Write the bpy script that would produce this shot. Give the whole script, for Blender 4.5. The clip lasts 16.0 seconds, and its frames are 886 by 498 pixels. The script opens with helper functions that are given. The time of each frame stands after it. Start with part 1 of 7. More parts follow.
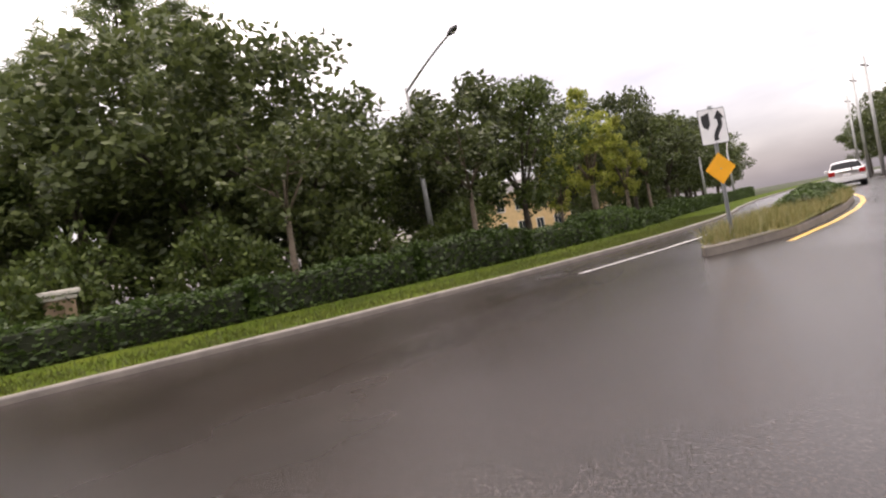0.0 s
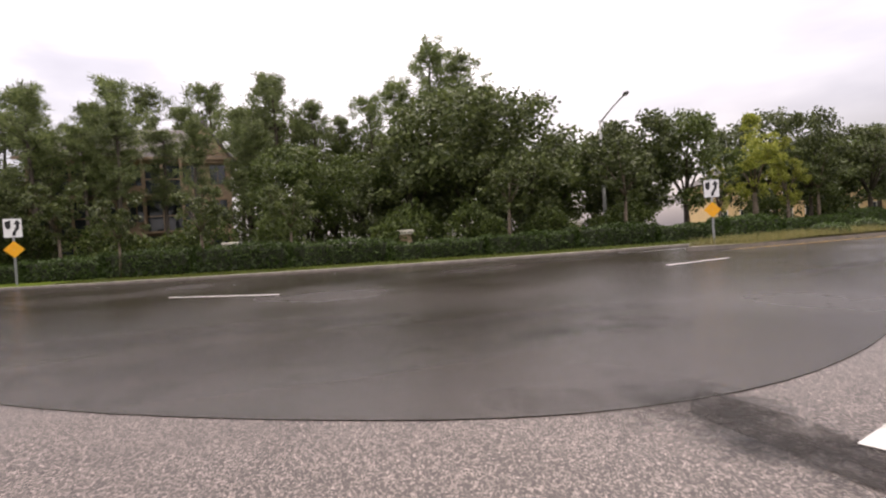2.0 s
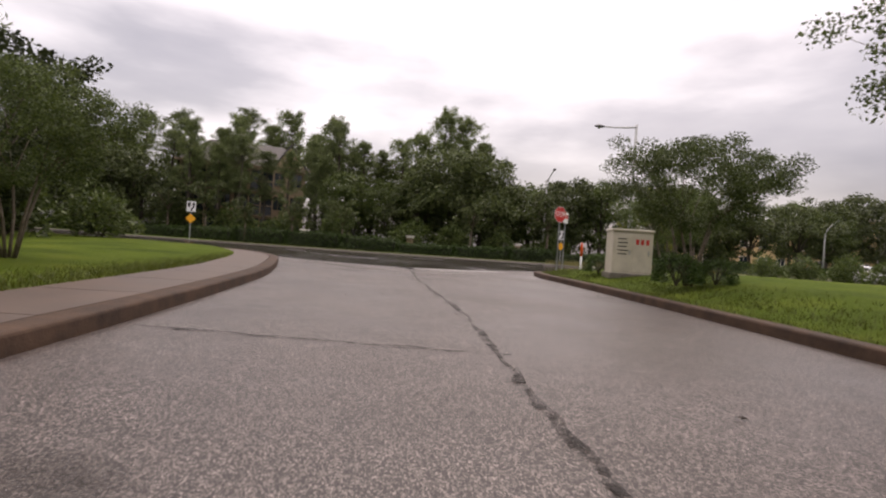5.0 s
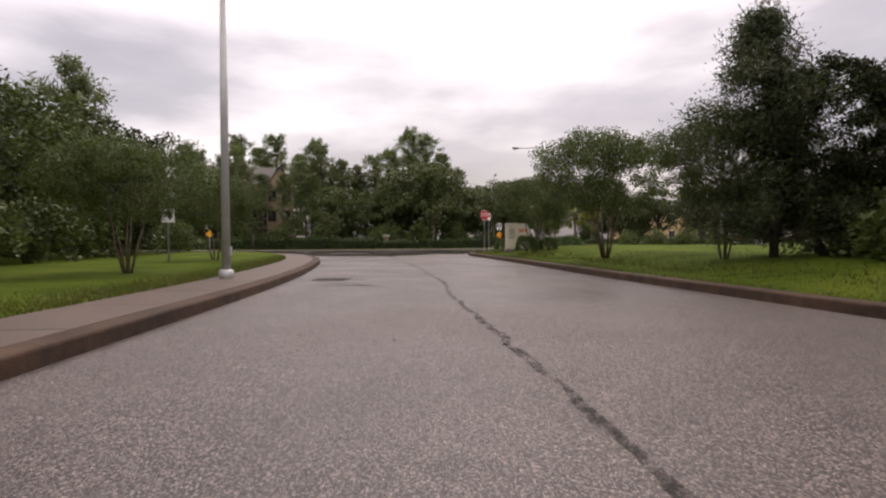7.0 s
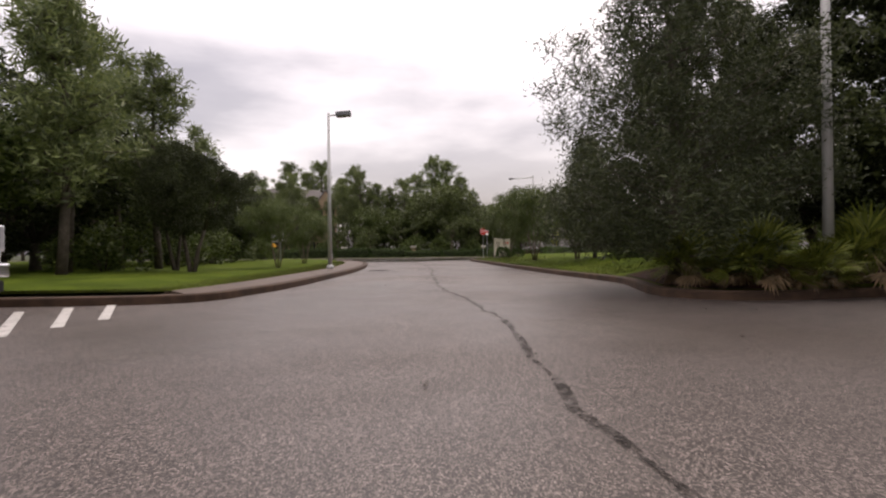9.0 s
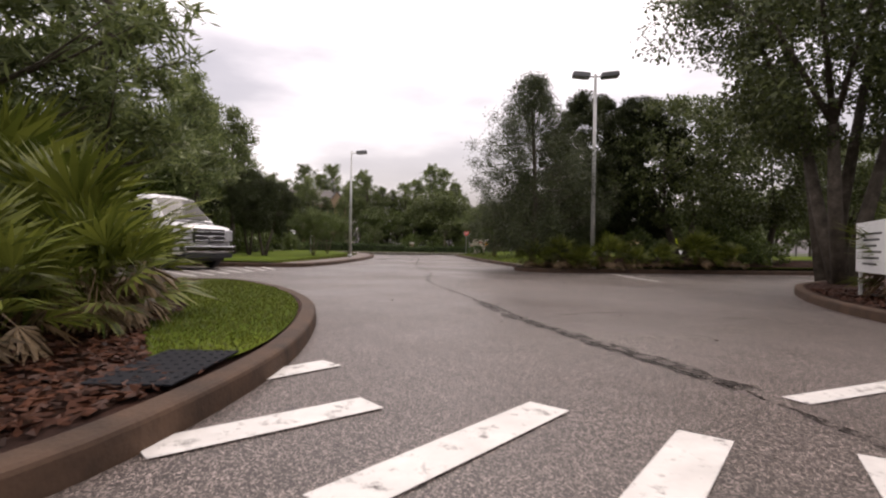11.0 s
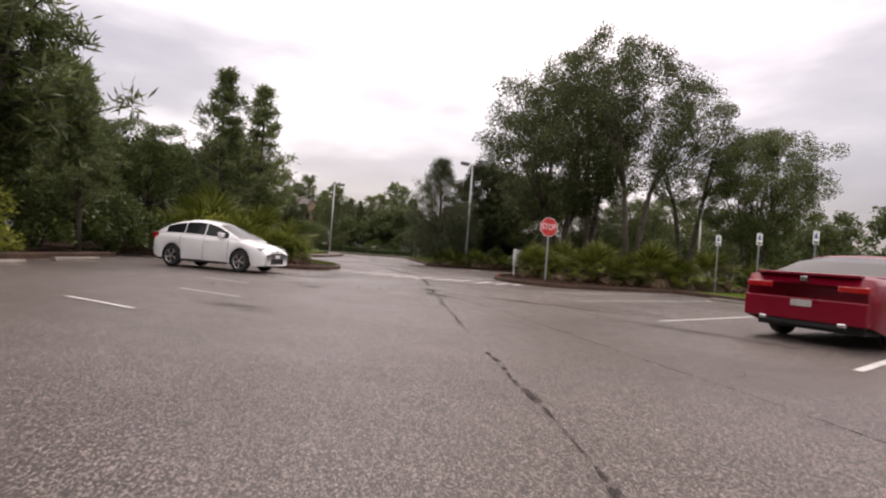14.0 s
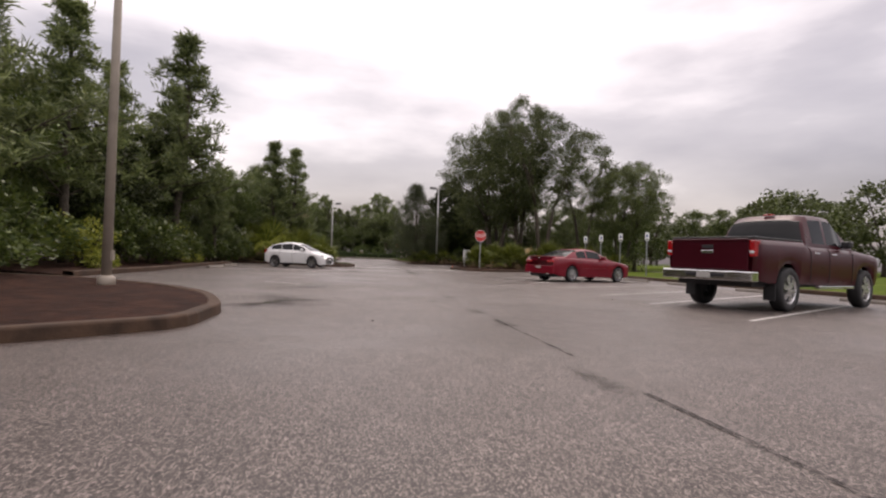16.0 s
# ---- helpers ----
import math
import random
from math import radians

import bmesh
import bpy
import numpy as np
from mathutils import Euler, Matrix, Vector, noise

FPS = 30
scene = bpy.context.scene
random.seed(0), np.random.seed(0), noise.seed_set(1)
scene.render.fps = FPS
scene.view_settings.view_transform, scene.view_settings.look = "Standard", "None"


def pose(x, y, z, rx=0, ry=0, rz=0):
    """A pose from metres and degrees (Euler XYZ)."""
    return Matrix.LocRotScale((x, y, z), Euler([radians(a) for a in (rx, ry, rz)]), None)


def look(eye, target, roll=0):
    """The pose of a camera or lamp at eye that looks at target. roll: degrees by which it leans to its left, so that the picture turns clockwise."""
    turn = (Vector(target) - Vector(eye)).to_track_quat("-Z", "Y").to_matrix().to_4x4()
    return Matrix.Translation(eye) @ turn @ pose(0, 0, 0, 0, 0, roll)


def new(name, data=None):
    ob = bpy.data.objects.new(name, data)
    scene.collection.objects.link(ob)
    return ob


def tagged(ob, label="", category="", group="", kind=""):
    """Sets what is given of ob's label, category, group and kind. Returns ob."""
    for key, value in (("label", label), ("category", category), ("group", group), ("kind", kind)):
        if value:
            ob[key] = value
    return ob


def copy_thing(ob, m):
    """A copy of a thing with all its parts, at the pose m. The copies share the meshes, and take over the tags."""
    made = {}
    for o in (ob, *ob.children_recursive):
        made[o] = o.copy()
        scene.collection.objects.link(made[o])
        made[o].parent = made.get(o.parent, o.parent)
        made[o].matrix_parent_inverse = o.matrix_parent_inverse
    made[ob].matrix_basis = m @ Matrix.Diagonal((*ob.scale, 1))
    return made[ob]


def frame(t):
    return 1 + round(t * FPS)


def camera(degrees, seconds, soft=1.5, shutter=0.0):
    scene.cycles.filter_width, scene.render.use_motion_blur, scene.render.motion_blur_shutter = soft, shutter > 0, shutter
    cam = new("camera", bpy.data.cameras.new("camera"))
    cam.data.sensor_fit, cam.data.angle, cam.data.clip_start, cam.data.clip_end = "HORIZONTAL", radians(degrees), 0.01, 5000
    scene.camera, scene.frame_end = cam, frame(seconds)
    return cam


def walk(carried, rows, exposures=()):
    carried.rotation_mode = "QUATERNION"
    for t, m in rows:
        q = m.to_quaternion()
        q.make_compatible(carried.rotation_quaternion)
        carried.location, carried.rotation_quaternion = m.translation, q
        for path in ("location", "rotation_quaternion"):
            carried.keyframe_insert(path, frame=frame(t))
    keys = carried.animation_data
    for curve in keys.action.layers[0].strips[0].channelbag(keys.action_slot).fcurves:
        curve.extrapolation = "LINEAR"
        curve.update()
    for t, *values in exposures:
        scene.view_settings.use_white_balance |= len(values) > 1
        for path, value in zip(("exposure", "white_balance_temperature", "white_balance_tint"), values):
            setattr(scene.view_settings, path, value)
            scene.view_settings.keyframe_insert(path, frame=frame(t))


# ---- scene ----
cam = camera(80.0, 16.0, soft=2.2, shutter=0.06)
PATH = [
    (0.0, pose(1.131, 32.412, 0.889, 89.71, 10.49, -33.64)),
    (0.5, pose(0.081, 29.750, 0.895, 89.64, 9.67, -25.58)),
    (1.0, pose(-0.702, 26.777, 0.898, 89.57, 9.30, -16.98)),
    (1.5, pose(-1.270, 23.759, 0.880, 89.41, 4.38, -12.22)),
    (2.0, pose(-1.606, 20.957, 0.891, 88.99, 3.62, -8.54)),
    (2.5, pose(-1.643, 18.488, 0.883, 89.30, 1.49, -6.17)),
    (3.0, pose(-1.612, 15.778, 0.883, 89.73, 0.57, -5.24)),
    (3.2, pose(-1.592, 14.738, 0.901, 89.46, 1.97, -4.95)),
    (5.3, pose(-0.155, 2.091, 0.897, 89.54, -4.26, -4.58)),
    (5.5, pose(-0.173, 0.841, 0.889, 89.34, -3.45, -5.42)),
    (6.0, pose(-0.448, -2.373, 0.889, 89.97, -4.80, -7.11)),
    (6.2, pose(-0.512, -3.494, 0.891, 89.88, -4.01, -8.25)),
    (6.5, pose(-0.622, -5.090, 0.884, 89.85, -0.41, -9.86)),
    (7.0, pose(-0.808, -7.472, 0.902, 89.03, 0.40, -7.52)),
    (7.5, pose(-0.809, -10.294, 0.906, 89.95, -0.07, -5.05)),
    (8.0, pose(-0.682, -13.413, 0.907, 90.25, 0.37, -4.40)),
    (8.2, pose(-0.646, -14.684, 0.907, 89.97, 0.94, -3.93)),
    (10.3, pose(-0.405, -26.792, 0.903, 90.45, -0.15, -4.28)),
    (10.5, pose(-0.345, -27.906, 0.900, 89.63, -0.99, -3.49)),
    (11.0, pose(-0.143, -30.623, 0.892, 89.78, -0.96, -3.86)),
    (11.5, pose(-0.086, -33.381, 0.902, 89.95, -1.21, -3.67)),
    (12.0, pose(0.098, -36.063, 0.907, 90.17, -0.16, -2.94)),
    (12.5, pose(0.290, -38.819, 0.886, 90.13, -2.64, -3.25)),
    (13.0, pose(0.402, -41.804, 0.871, 90.36, -4.96, -4.83)),
    (13.5, pose(0.320, -45.235, 0.883, 90.25, -4.27, -6.09)),
    (14.0, pose(0.216, -48.555, 0.901, 90.61, -4.32, -7.70)),
    (14.5, pose(-0.071, -51.998, 0.902, 90.60, -2.24, -9.47)),
    (15.0, pose(-0.416, -55.446, 0.910, 90.65, -3.13, -9.64)),
    (15.3, pose(-0.624, -57.600, 0.907, 90.80, -1.92, -10.56)),
    (15.5, pose(-0.767, -59.068, 0.909, 90.62, -1.04, -10.58)),
    (16.0, pose(-1.153, -62.797, 0.903, 90.76, -1.98, -9.64)),
]
walk(cam, PATH, [(0, 0.68, 7000, 19), (1.0, 0.64, 7000, 19), (2.0, 0.58, 7000, 19), (3.0, 0.22, 7000, 19), (5.5, 0.0, 7000, 19), (8.0, -0.05, 7000, 19), (10.5, 0.13, 7000, 19), (12.0, 0.2, 7000, 19), (14.0, 0.15, 7000, 19), (16, -0.04, 7000, 19)])

# ---------- light: overcast sky, one very soft sun ----------
world = bpy.data.worlds.new("overcast_sky")
scene.world = world
world.use_nodes = True
wn, wl = world.node_tree.nodes, world.node_tree.links
wn.clear()
w_out = wn.new("ShaderNodeOutputWorld")
w_sky = wn.new("ShaderNodeTexSky")
w_sky.sky_type, w_sky.sun_disc = "NISHITA", False
w_sky.sun_elevation, w_sky.sun_rotation, w_sky.dust_density = radians(58), radians(20), 4.0
w_co = wn.new("ShaderNodeTexCoord")
w_sep = wn.new("ShaderNodeSeparateXYZ")
wl.new(w_co.outputs["Generated"], w_sep.inputs[0])
w_map = wn.new("ShaderNodeMapping")
w_map.inputs["Scale"].default_value = (1.0, 1.0, 3.2)
wl.new(w_co.outputs["Generated"], w_map.inputs["Vector"])
w_noise = wn.new("ShaderNodeTexNoise")
w_noise.inputs["Scale"].default_value, w_noise.inputs["Detail"].default_value = 2.0, 6.0
w_noise.inputs["Roughness"].default_value = 0.48
wl.new(w_map.outputs[0], w_noise.inputs["Vector"])
w_up = wn.new("ShaderNodeMapRange")
w_up.inputs["From Min"].default_value, w_up.inputs["From Max"].default_value = 0.0, 0.86
w_up.inputs["To Min"].default_value, w_up.inputs["To Max"].default_value = -0.13, 0.87
wl.new(w_sep.outputs["Z"], w_up.inputs["Value"])
w_mix = wn.new("ShaderNodeMath")
w_mix.operation = "MULTIPLY_ADD"
w_mix.inputs[1].default_value = 1.15
wl.new(w_noise.outputs["Fac"], w_mix.inputs[0])
wl.new(w_up.outputs[0], w_mix.inputs[2])
w_ramp = wn.new("ShaderNodeValToRGB")
e = w_ramp.color_ramp.elements
e[0].position, e[0].color = 0.22, (0.13, 0.128, 0.155, 1)
e[1].position, e[1].color = 1.0, (1.45, 1.41, 1.41, 1)
for p, c in ((0.46, (0.26, 0.253, 0.285, 1)), (0.64, (0.44, 0.43, 0.45, 1)), (0.8, (0.85, 0.83, 0.84, 1))):
    k = e.new(p)
    k.color = c
wl.new(w_mix.outputs[0], w_ramp.inputs["Fac"])
w_cloud = wn.new("ShaderNodeBackground")
w_cloud.inputs["Strength"].default_value = 0.95
wl.new(w_ramp.outputs["Color"], w_cloud.inputs["Color"])
w_blue = wn.new("ShaderNodeBackground")
w_blue.inputs["Strength"].default_value = 0.05
wl.new(w_sky.outputs["Color"], w_blue.inputs["Color"])
w_sum = wn.new("ShaderNodeAddShader")
wl.new(w_cloud.outputs[0], w_sum.inputs[0])
wl.new(w_blue.outputs[0], w_sum.inputs[1])
wl.new(w_sum.outputs[0], w_out.inputs["Surface"])

sun = new("sun", bpy.data.lights.new("sun", "SUN"))
sun.data.energy, sun.data.angle, sun.data.color = 0.8, radians(25), (1.0, 0.96, 0.92)
sun.matrix_world = look((0, 0, 60), (-12, -33, 0))
scene.view_settings.exposure = 0.0


# ---------- materials ----------
def material(name):
    m = bpy.data.materials.new(name)
    m.use_nodes = True
    n = m.node_tree.nodes
    return m, n, m.node_tree.links, n["Principled BSDF"]


def noise_ramp(n, l, scale, detail, stops, vec=None, rough=0.6):
    t = n.new("ShaderNodeTexNoise")
    t.inputs["Scale"].default_value, t.inputs["Detail"].default_value, t.inputs["Roughness"].default_value = scale, detail, rough
    if vec is not None:
        l.new(vec, t.inputs["Vector"])
    r = n.new("ShaderNodeValToRGB")
    el = r.color_ramp.elements
    el[0].position, el[0].color = stops[0][0], (*stops[0][1], 1)
    el[1].position, el[1].color = stops[-1][0], (*stops[-1][1], 1)
    for p, c in stops[1:-1]:
        k = el.new(p)
        k.color = (*c, 1)
    l.new(t.outputs["Fac"], r.inputs["Fac"])
    return t, r


def mix_color(n, l, a, b, fac, mode="MIX"):
    x = n.new("ShaderNodeMix")
    x.data_type, x.blend_type = "RGBA", mode
    if isinstance(fac, float):
        x.inputs[0].default_value = fac
    else:
        l.new(fac, x.inputs[0])
    for sock, v in ((x.inputs[6], a), (x.inputs[7], b)):
        if isinstance(v, tuple):
            sock.default_value = (*v, 1)
        else:
            l.new(v, sock)
    return x.outputs[2]


def bump(n, l, b, height, strength, dist=0.02):
    k = n.new("ShaderNodeBump")
    k.inputs["Strength"].default_value, k.inputs["Distance"].default_value = strength, dist
    l.new(height, k.inputs["Height"])
    l.new(k.outputs[0], b.inputs["Normal"])


def coords(n, l, scale=(1, 1, 1)):
    c = n.new("ShaderNodeTexCoord")
    m = n.new("ShaderNodeMapping")
    m.inputs["Scale"].default_value = scale
    l.new(c.outputs["Object"], m.inputs["Vector"])
    return m.outputs[0]


def plain(name, col, rough=0.5, metal=0.0, var=0.15, scale=6.0, bumps=0.05, coat=0.0, spec=0.5):
    """Paint, plastic, metal or stone with a slight unevenness in tone and gloss."""
    m, n, l, b = material(name)
    v = coords(n, l)
    lo, hi = tuple(c * (1 - var) for c in col), tuple(min(1, c * (1 + var)) for c in col)
    t, r = noise_ramp(n, l, scale, 5, [(0.3, lo), (0.7, hi)], v)
    l.new(r.outputs[0], b.inputs["Base Color"])
    b.inputs["Metallic"].default_value = metal
    b.inputs["Specular IOR Level"].default_value = spec
    b.inputs["Coat Weight"].default_value = coat
    b.inputs["Coat Roughness"].default_value = 0.05
    q = n.new("ShaderNodeMapRange")
    q.inputs["To Min"].default_value, q.inputs["To Max"].default_value = max(0.02, rough - 0.08), min(1, rough + 0.08)
    l.new(t.outputs["Fac"], q.inputs["Value"])
    l.new(q.outputs[0], b.inputs["Roughness"])
    if bumps:
        t2 = n.new("ShaderNodeTexNoise")
        t2.inputs["Scale"].default_value = scale * 14
        l.new(v, t2.inputs["Vector"])
        bump(n, l, b, t2.outputs["Fac"], bumps, 0.01)
    return m


def road_material(name, dark, light, stone, wet_lo, wet_hi, stone_size, patch, spec=0.42):
    """Wet paving: stone grain, broad damp patches and a varying film of water."""
    m, n, l, b = material(name)
    v = coords(n, l)
    vo = n.new("ShaderNodeTexVoronoi")
    vo.inputs["Scale"].default_value = stone_size
    l.new(v, vo.inputs["Vector"])
    g = n.new("ShaderNodeValToRGB")
    g.color_ramp.elements[0].position, g.color_ramp.elements[0].color = 0.0, (*dark, 1)
    g.color_ramp.elements[1].position, g.color_ramp.elements[1].color = 1.0, (*stone, 1)
    k = g.color_ramp.elements.new(0.62)
    k.color = (*light, 1)
    sepc = n.new("ShaderNodeSeparateColor")
    l.new(vo.outputs["Color"], sepc.inputs[0])
    l.new(sepc.outputs[0], g.inputs["Fac"])
    t1, r1 = noise_ramp(n, l, 0.16, 6, [(0.35, (0.62, 0.60, 0.58)), (0.52, (0.95, 0.94, 0.93)), (0.7, (1.12, 1.1, 1.08))], v)
    t2, r2 = noise_ramp(n, l, 1.7, 7, [(0.32, (0.80, 0.79, 0.78)), (0.6, (1.0, 1.0, 1.0))], v)
    c = mix_color(n, l, g.outputs[0], r1.outputs[0], patch, "MULTIPLY")
    c = mix_color(n, l, c, r2.outputs[0], 0.7, "MULTIPLY")
    l.new(c, b.inputs["Base Color"])
    t3 = n.new("ShaderNodeTexNoise")
    t3.inputs["Scale"].default_value, t3.inputs["Detail"].default_value = 0.22, 5
    l.new(v, t3.inputs["Vector"])
    q = n.new("ShaderNodeMapRange")
    q.inputs["From Min"].default_value, q.inputs["From Max"].default_value = 0.35, 0.65
    q.inputs["To Min"].default_value, q.inputs["To Max"].default_value = wet_lo, wet_hi
    l.new(t3.outputs["Fac"], q.inputs["Value"])
    l.new(q.outputs[0], b.inputs["Roughness"])
    b.inputs["Specular IOR Level"].default_value = spec
    bump(n, l, b, vo.outputs["Distance"], 0.35, 0.004)
    return m


def leaf_material(name, dark, light, back=0.25, spec=0.35):
    m, n, l, b = material(name)
    g = n.new("ShaderNodeNewGeometry")
    r = n.new("ShaderNodeValToRGB")
    r.color_ramp.elements[0].color, r.color_ramp.elements[1].color = (*dark, 1), (*light, 1)
    l.new(g.outputs["Random Per Island"], r.inputs["Fac"])
    o = n.new("ShaderNodeObjectInfo")
    h = n.new("ShaderNodeHueSaturation")
    hm = n.new("ShaderNodeMapRange")
    hm.inputs["To Min"].default_value, hm.inputs["To Max"].default_value = 0.8, 1.2
    l.new(o.outputs["Random"], hm.inputs["Value"])
    l.new(hm.outputs[0], h.inputs["Value"])
    l.new(r.outputs[0], h.inputs["Color"])
    l.new(h.outputs[0], b.inputs["Base Color"])
    b.inputs["Roughness"].default_value = 0.45
    b.inputs["Specular IOR Level"].default_value = spec
    tr = n.new("ShaderNodeBsdfTranslucent")
    l.new(h.outputs[0], tr.inputs["Color"])
    mx = n.new("ShaderNodeMixShader")
    mx.inputs[0].default_value = back
    l.new(b.outputs[0], mx.inputs[1])
    l.new(tr.outputs[0], mx.inputs[2])
    l.new(mx.outputs[0], n["Material Output"].inputs["Surface"])
    return m


def ground_material(name, stops, scale, fine, rough=0.8, strength=0.6, spec=0.3):
    m, n, l, b = material(name)
    v = coords(n, l)
    t, r = noise_ramp(n, l, scale, 6, stops, v)
    t2, r2 = noise_ramp(n, l, fine, 6, [(0.3, (0.55, 0.55, 0.5)), (0.65, (1.15, 1.15, 1.1))], v, 0.75)
    c = mix_color(n, l, r.outputs[0], r2.outputs[0], 0.8, "MULTIPLY")
    l.new(c, b.inputs["Base Color"])
    b.inputs["Roughness"].default_value = rough
    b.inputs["Specular IOR Level"].default_value = spec
    bump(n, l, b, t2.outputs["Fac"], strength, 0.03)
    return m


def window_glass(name, tint=(0.02, 0.025, 0.03), gloss=0.7):
    m, n, l, b = material(name)
    t, r = noise_ramp(n, l, 1.5, 3, [(0.3, tint), (0.8, tuple(c * 1.8 for c in tint))], coords(n, l))
    l.new(r.outputs[0], b.inputs["Base Color"])
    b.inputs["Roughness"].default_value = 0.06
    b.inputs["Specular IOR Level"].default_value = gloss
    return m


M_ASPHALT = road_material("wet_dark_asphalt", (0.013, 0.009, 0.0076), (0.022, 0.0158, 0.0136), (0.060, 0.046, 0.041), 0.10, 0.28, 130, 0.9, 0.40)
M_AGGREGATE = road_material("wet_exposed_aggregate", (0.013, 0.0092, 0.0077), (0.042, 0.032, 0.0275), (0.38, 0.318, 0.29), 0.34, 0.58, 145, 0.45)
M_WALK = plain("wet_brown_concrete", (0.085, 0.056, 0.040), 0.6, 0, 0.3, 1.6, 0.25)
M_KERB = plain("kerb_concrete", (0.058, 0.034, 0.021), 0.8, 0, 0.5, 3.0, 0.4, spec=0.3)
M_KERB_PALE = plain("pale_kerb_concrete", (0.17, 0.148, 0.125), 0.5, 0, 0.3, 3.0, 0.3)
M_YELLOW = plain("worn_yellow_paint", (0.62, 0.37, 0.05), 0.4, 0, 0.25, 9, 0.2)


def damp_material(name, col, rough, cover):
    """A dark damp stain whose ragged edge fades into the paving."""
    m, n, l, b = material(name)
    b.inputs["Base Color"].default_value = (*col, 1)
    b.inputs["Roughness"].default_value = rough
    b.inputs["Specular IOR Level"].default_value = 0.35
    c = n.new("ShaderNodeTexCoord")
    ln = n.new("ShaderNodeVectorMath")
    ln.operation = "LENGTH"
    l.new(c.outputs["Object"], ln.inputs[0])
    g = n.new("ShaderNodeNewGeometry")
    t = n.new("ShaderNodeTexNoise")
    t.inputs["Scale"].default_value, t.inputs["Detail"].default_value, t.inputs["Roughness"].default_value = 1.7, 8, 0.68
    l.new(g.outputs["Position"], t.inputs["Vector"])
    a = n.new("ShaderNodeMath")
    a.operation = "MULTIPLY_ADD"
    a.inputs[1].default_value = 3.4
    l.new(t.outputs["Fac"], a.inputs[0])
    l.new(ln.outputs["Value"], a.inputs[2])
    q = n.new("ShaderNodeMapRange")
    q.inputs["From Min"].default_value, q.inputs["From Max"].default_value = 1.45, 2.75
    q.inputs["To Min"].default_value, q.inputs["To Max"].default_value = cover, 0.0
    l.new(a.outputs[0], q.inputs["Value"])
    tr = n.new("ShaderNodeBsdfTransparent")
    mx = n.new("ShaderNodeMixShader")
    l.new(q.outputs[0], mx.inputs[0])
    l.new(tr.outputs[0], mx.inputs[1])
    l.new(b.outputs[0], mx.inputs[2])
    l.new(mx.outputs[0], n["Material Output"].inputs["Surface"])
    return m


def worn_paint(name, col, lo, hi, least, rough=0.45, spec=0.5):
    """Road paint rubbed through to the paving in ragged spots."""
    m, n, l, b = material(name)
    v = coords(n, l)
    t, r = noise_ramp(n, l, 4.0, 5, [(0.3, tuple(c * 0.8 for c in col)), (0.7, col)], v)
    l.new(r.outputs[0], b.inputs["Base Color"])
    b.inputs["Roughness"].default_value = rough
    b.inputs["Specular IOR Level"].default_value = spec
    w = n.new("ShaderNodeTexNoise")
    w.inputs["Scale"].default_value, w.inputs["Detail"].default_value, w.inputs["Roughness"].default_value = 7.0, 9, 0.72
    l.new(v, w.inputs["Vector"])
    q = n.new("ShaderNodeMapRange")
    q.inputs["From Min"].default_value, q.inputs["From Max"].default_value = lo, hi
    q.inputs["To Min"].default_value, q.inputs["To Max"].default_value = least, 1.0
    l.new(w.outputs["Fac"], q.inputs["Value"])
    mx = n.new("ShaderNodeMixShader")
    l.new(q.outputs[0], mx.inputs[0])
    l.new(n.new("ShaderNodeBsdfTransparent").outputs[0], mx.inputs[1])
    l.new(b.outputs[0], mx.inputs[2])
    l.new(mx.outputs[0], n["Material Output"].inputs["Surface"])
    return m


M_PAINT = worn_paint("worn_white_paint", (0.62, 0.60, 0.57), 0.30, 0.46, 0.15)
M_FADED = worn_paint("faded_white_paint", (0.36, 0.33, 0.31), 0.42, 0.68, 0.0)
M_TAR = worn_paint("wet_tar_seal", (0.020, 0.0158, 0.0135), 0.42, 0.62, 0.0, 0.6, 0.2)
M_PUDDLE = damp_material("standing_water", (0.016, 0.013, 0.011), 0.16, 0.8)
M_WEDGE = damp_material("wet_tar_patch", (0.014, 0.010, 0.008), 0.3, 0.95)
M_STAIN = damp_material("damp_stain", (0.030, 0.022, 0.017), 0.34, 0.48)
M_LAWN = ground_material("mown_lawn", [(0.3, (0.040, 0.063, 0.006)), (0.5, (0.072, 0.107, 0.010)), (0.72, (0.118, 0.145, 0.017))], 0.5, 22, 0.95, 0.7, 0.08)
M_SCRUFF = ground_material("dry_median_grass", [(0.3, (0.10, 0.12, 0.035)), (0.5, (0.20, 0.19, 0.07)), (0.72, (0.30, 0.24, 0.11))], 1.2, 25, 0.85, 0.8)
M_MULCH = ground_material("wet_bark_mulch", [(0.3, (0.016, 0.0075, 0.0055)), (0.5, (0.038, 0.0155, 0.0100)), (0.72, (0.070, 0.030, 0.018))], 3.0, 40, 0.85, 1.0, 0.15)
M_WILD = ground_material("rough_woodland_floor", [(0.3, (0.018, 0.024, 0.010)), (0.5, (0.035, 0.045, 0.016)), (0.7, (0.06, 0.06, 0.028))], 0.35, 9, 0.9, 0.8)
M_BARK = ground_material("grey_bark", [(0.3, (0.045, 0.036, 0.028)), (0.55, (0.09, 0.074, 0.06)), (0.75, (0.15, 0.13, 0.11))], 4, 18, 0.85, 0.9)
M_BARK_PALE = ground_material("smooth_pale_bark", [(0.3, (0.09, 0.07, 0.052)), (0.55, (0.16, 0.125, 0.095)), (0.75, (0.24, 0.2, 0.165))], 3, 12, 0.7, 0.4)
M_LEAF = leaf_material("oak_leaves", (0.034, 0.048, 0.016), (0.125, 0.152, 0.048), 0.3)
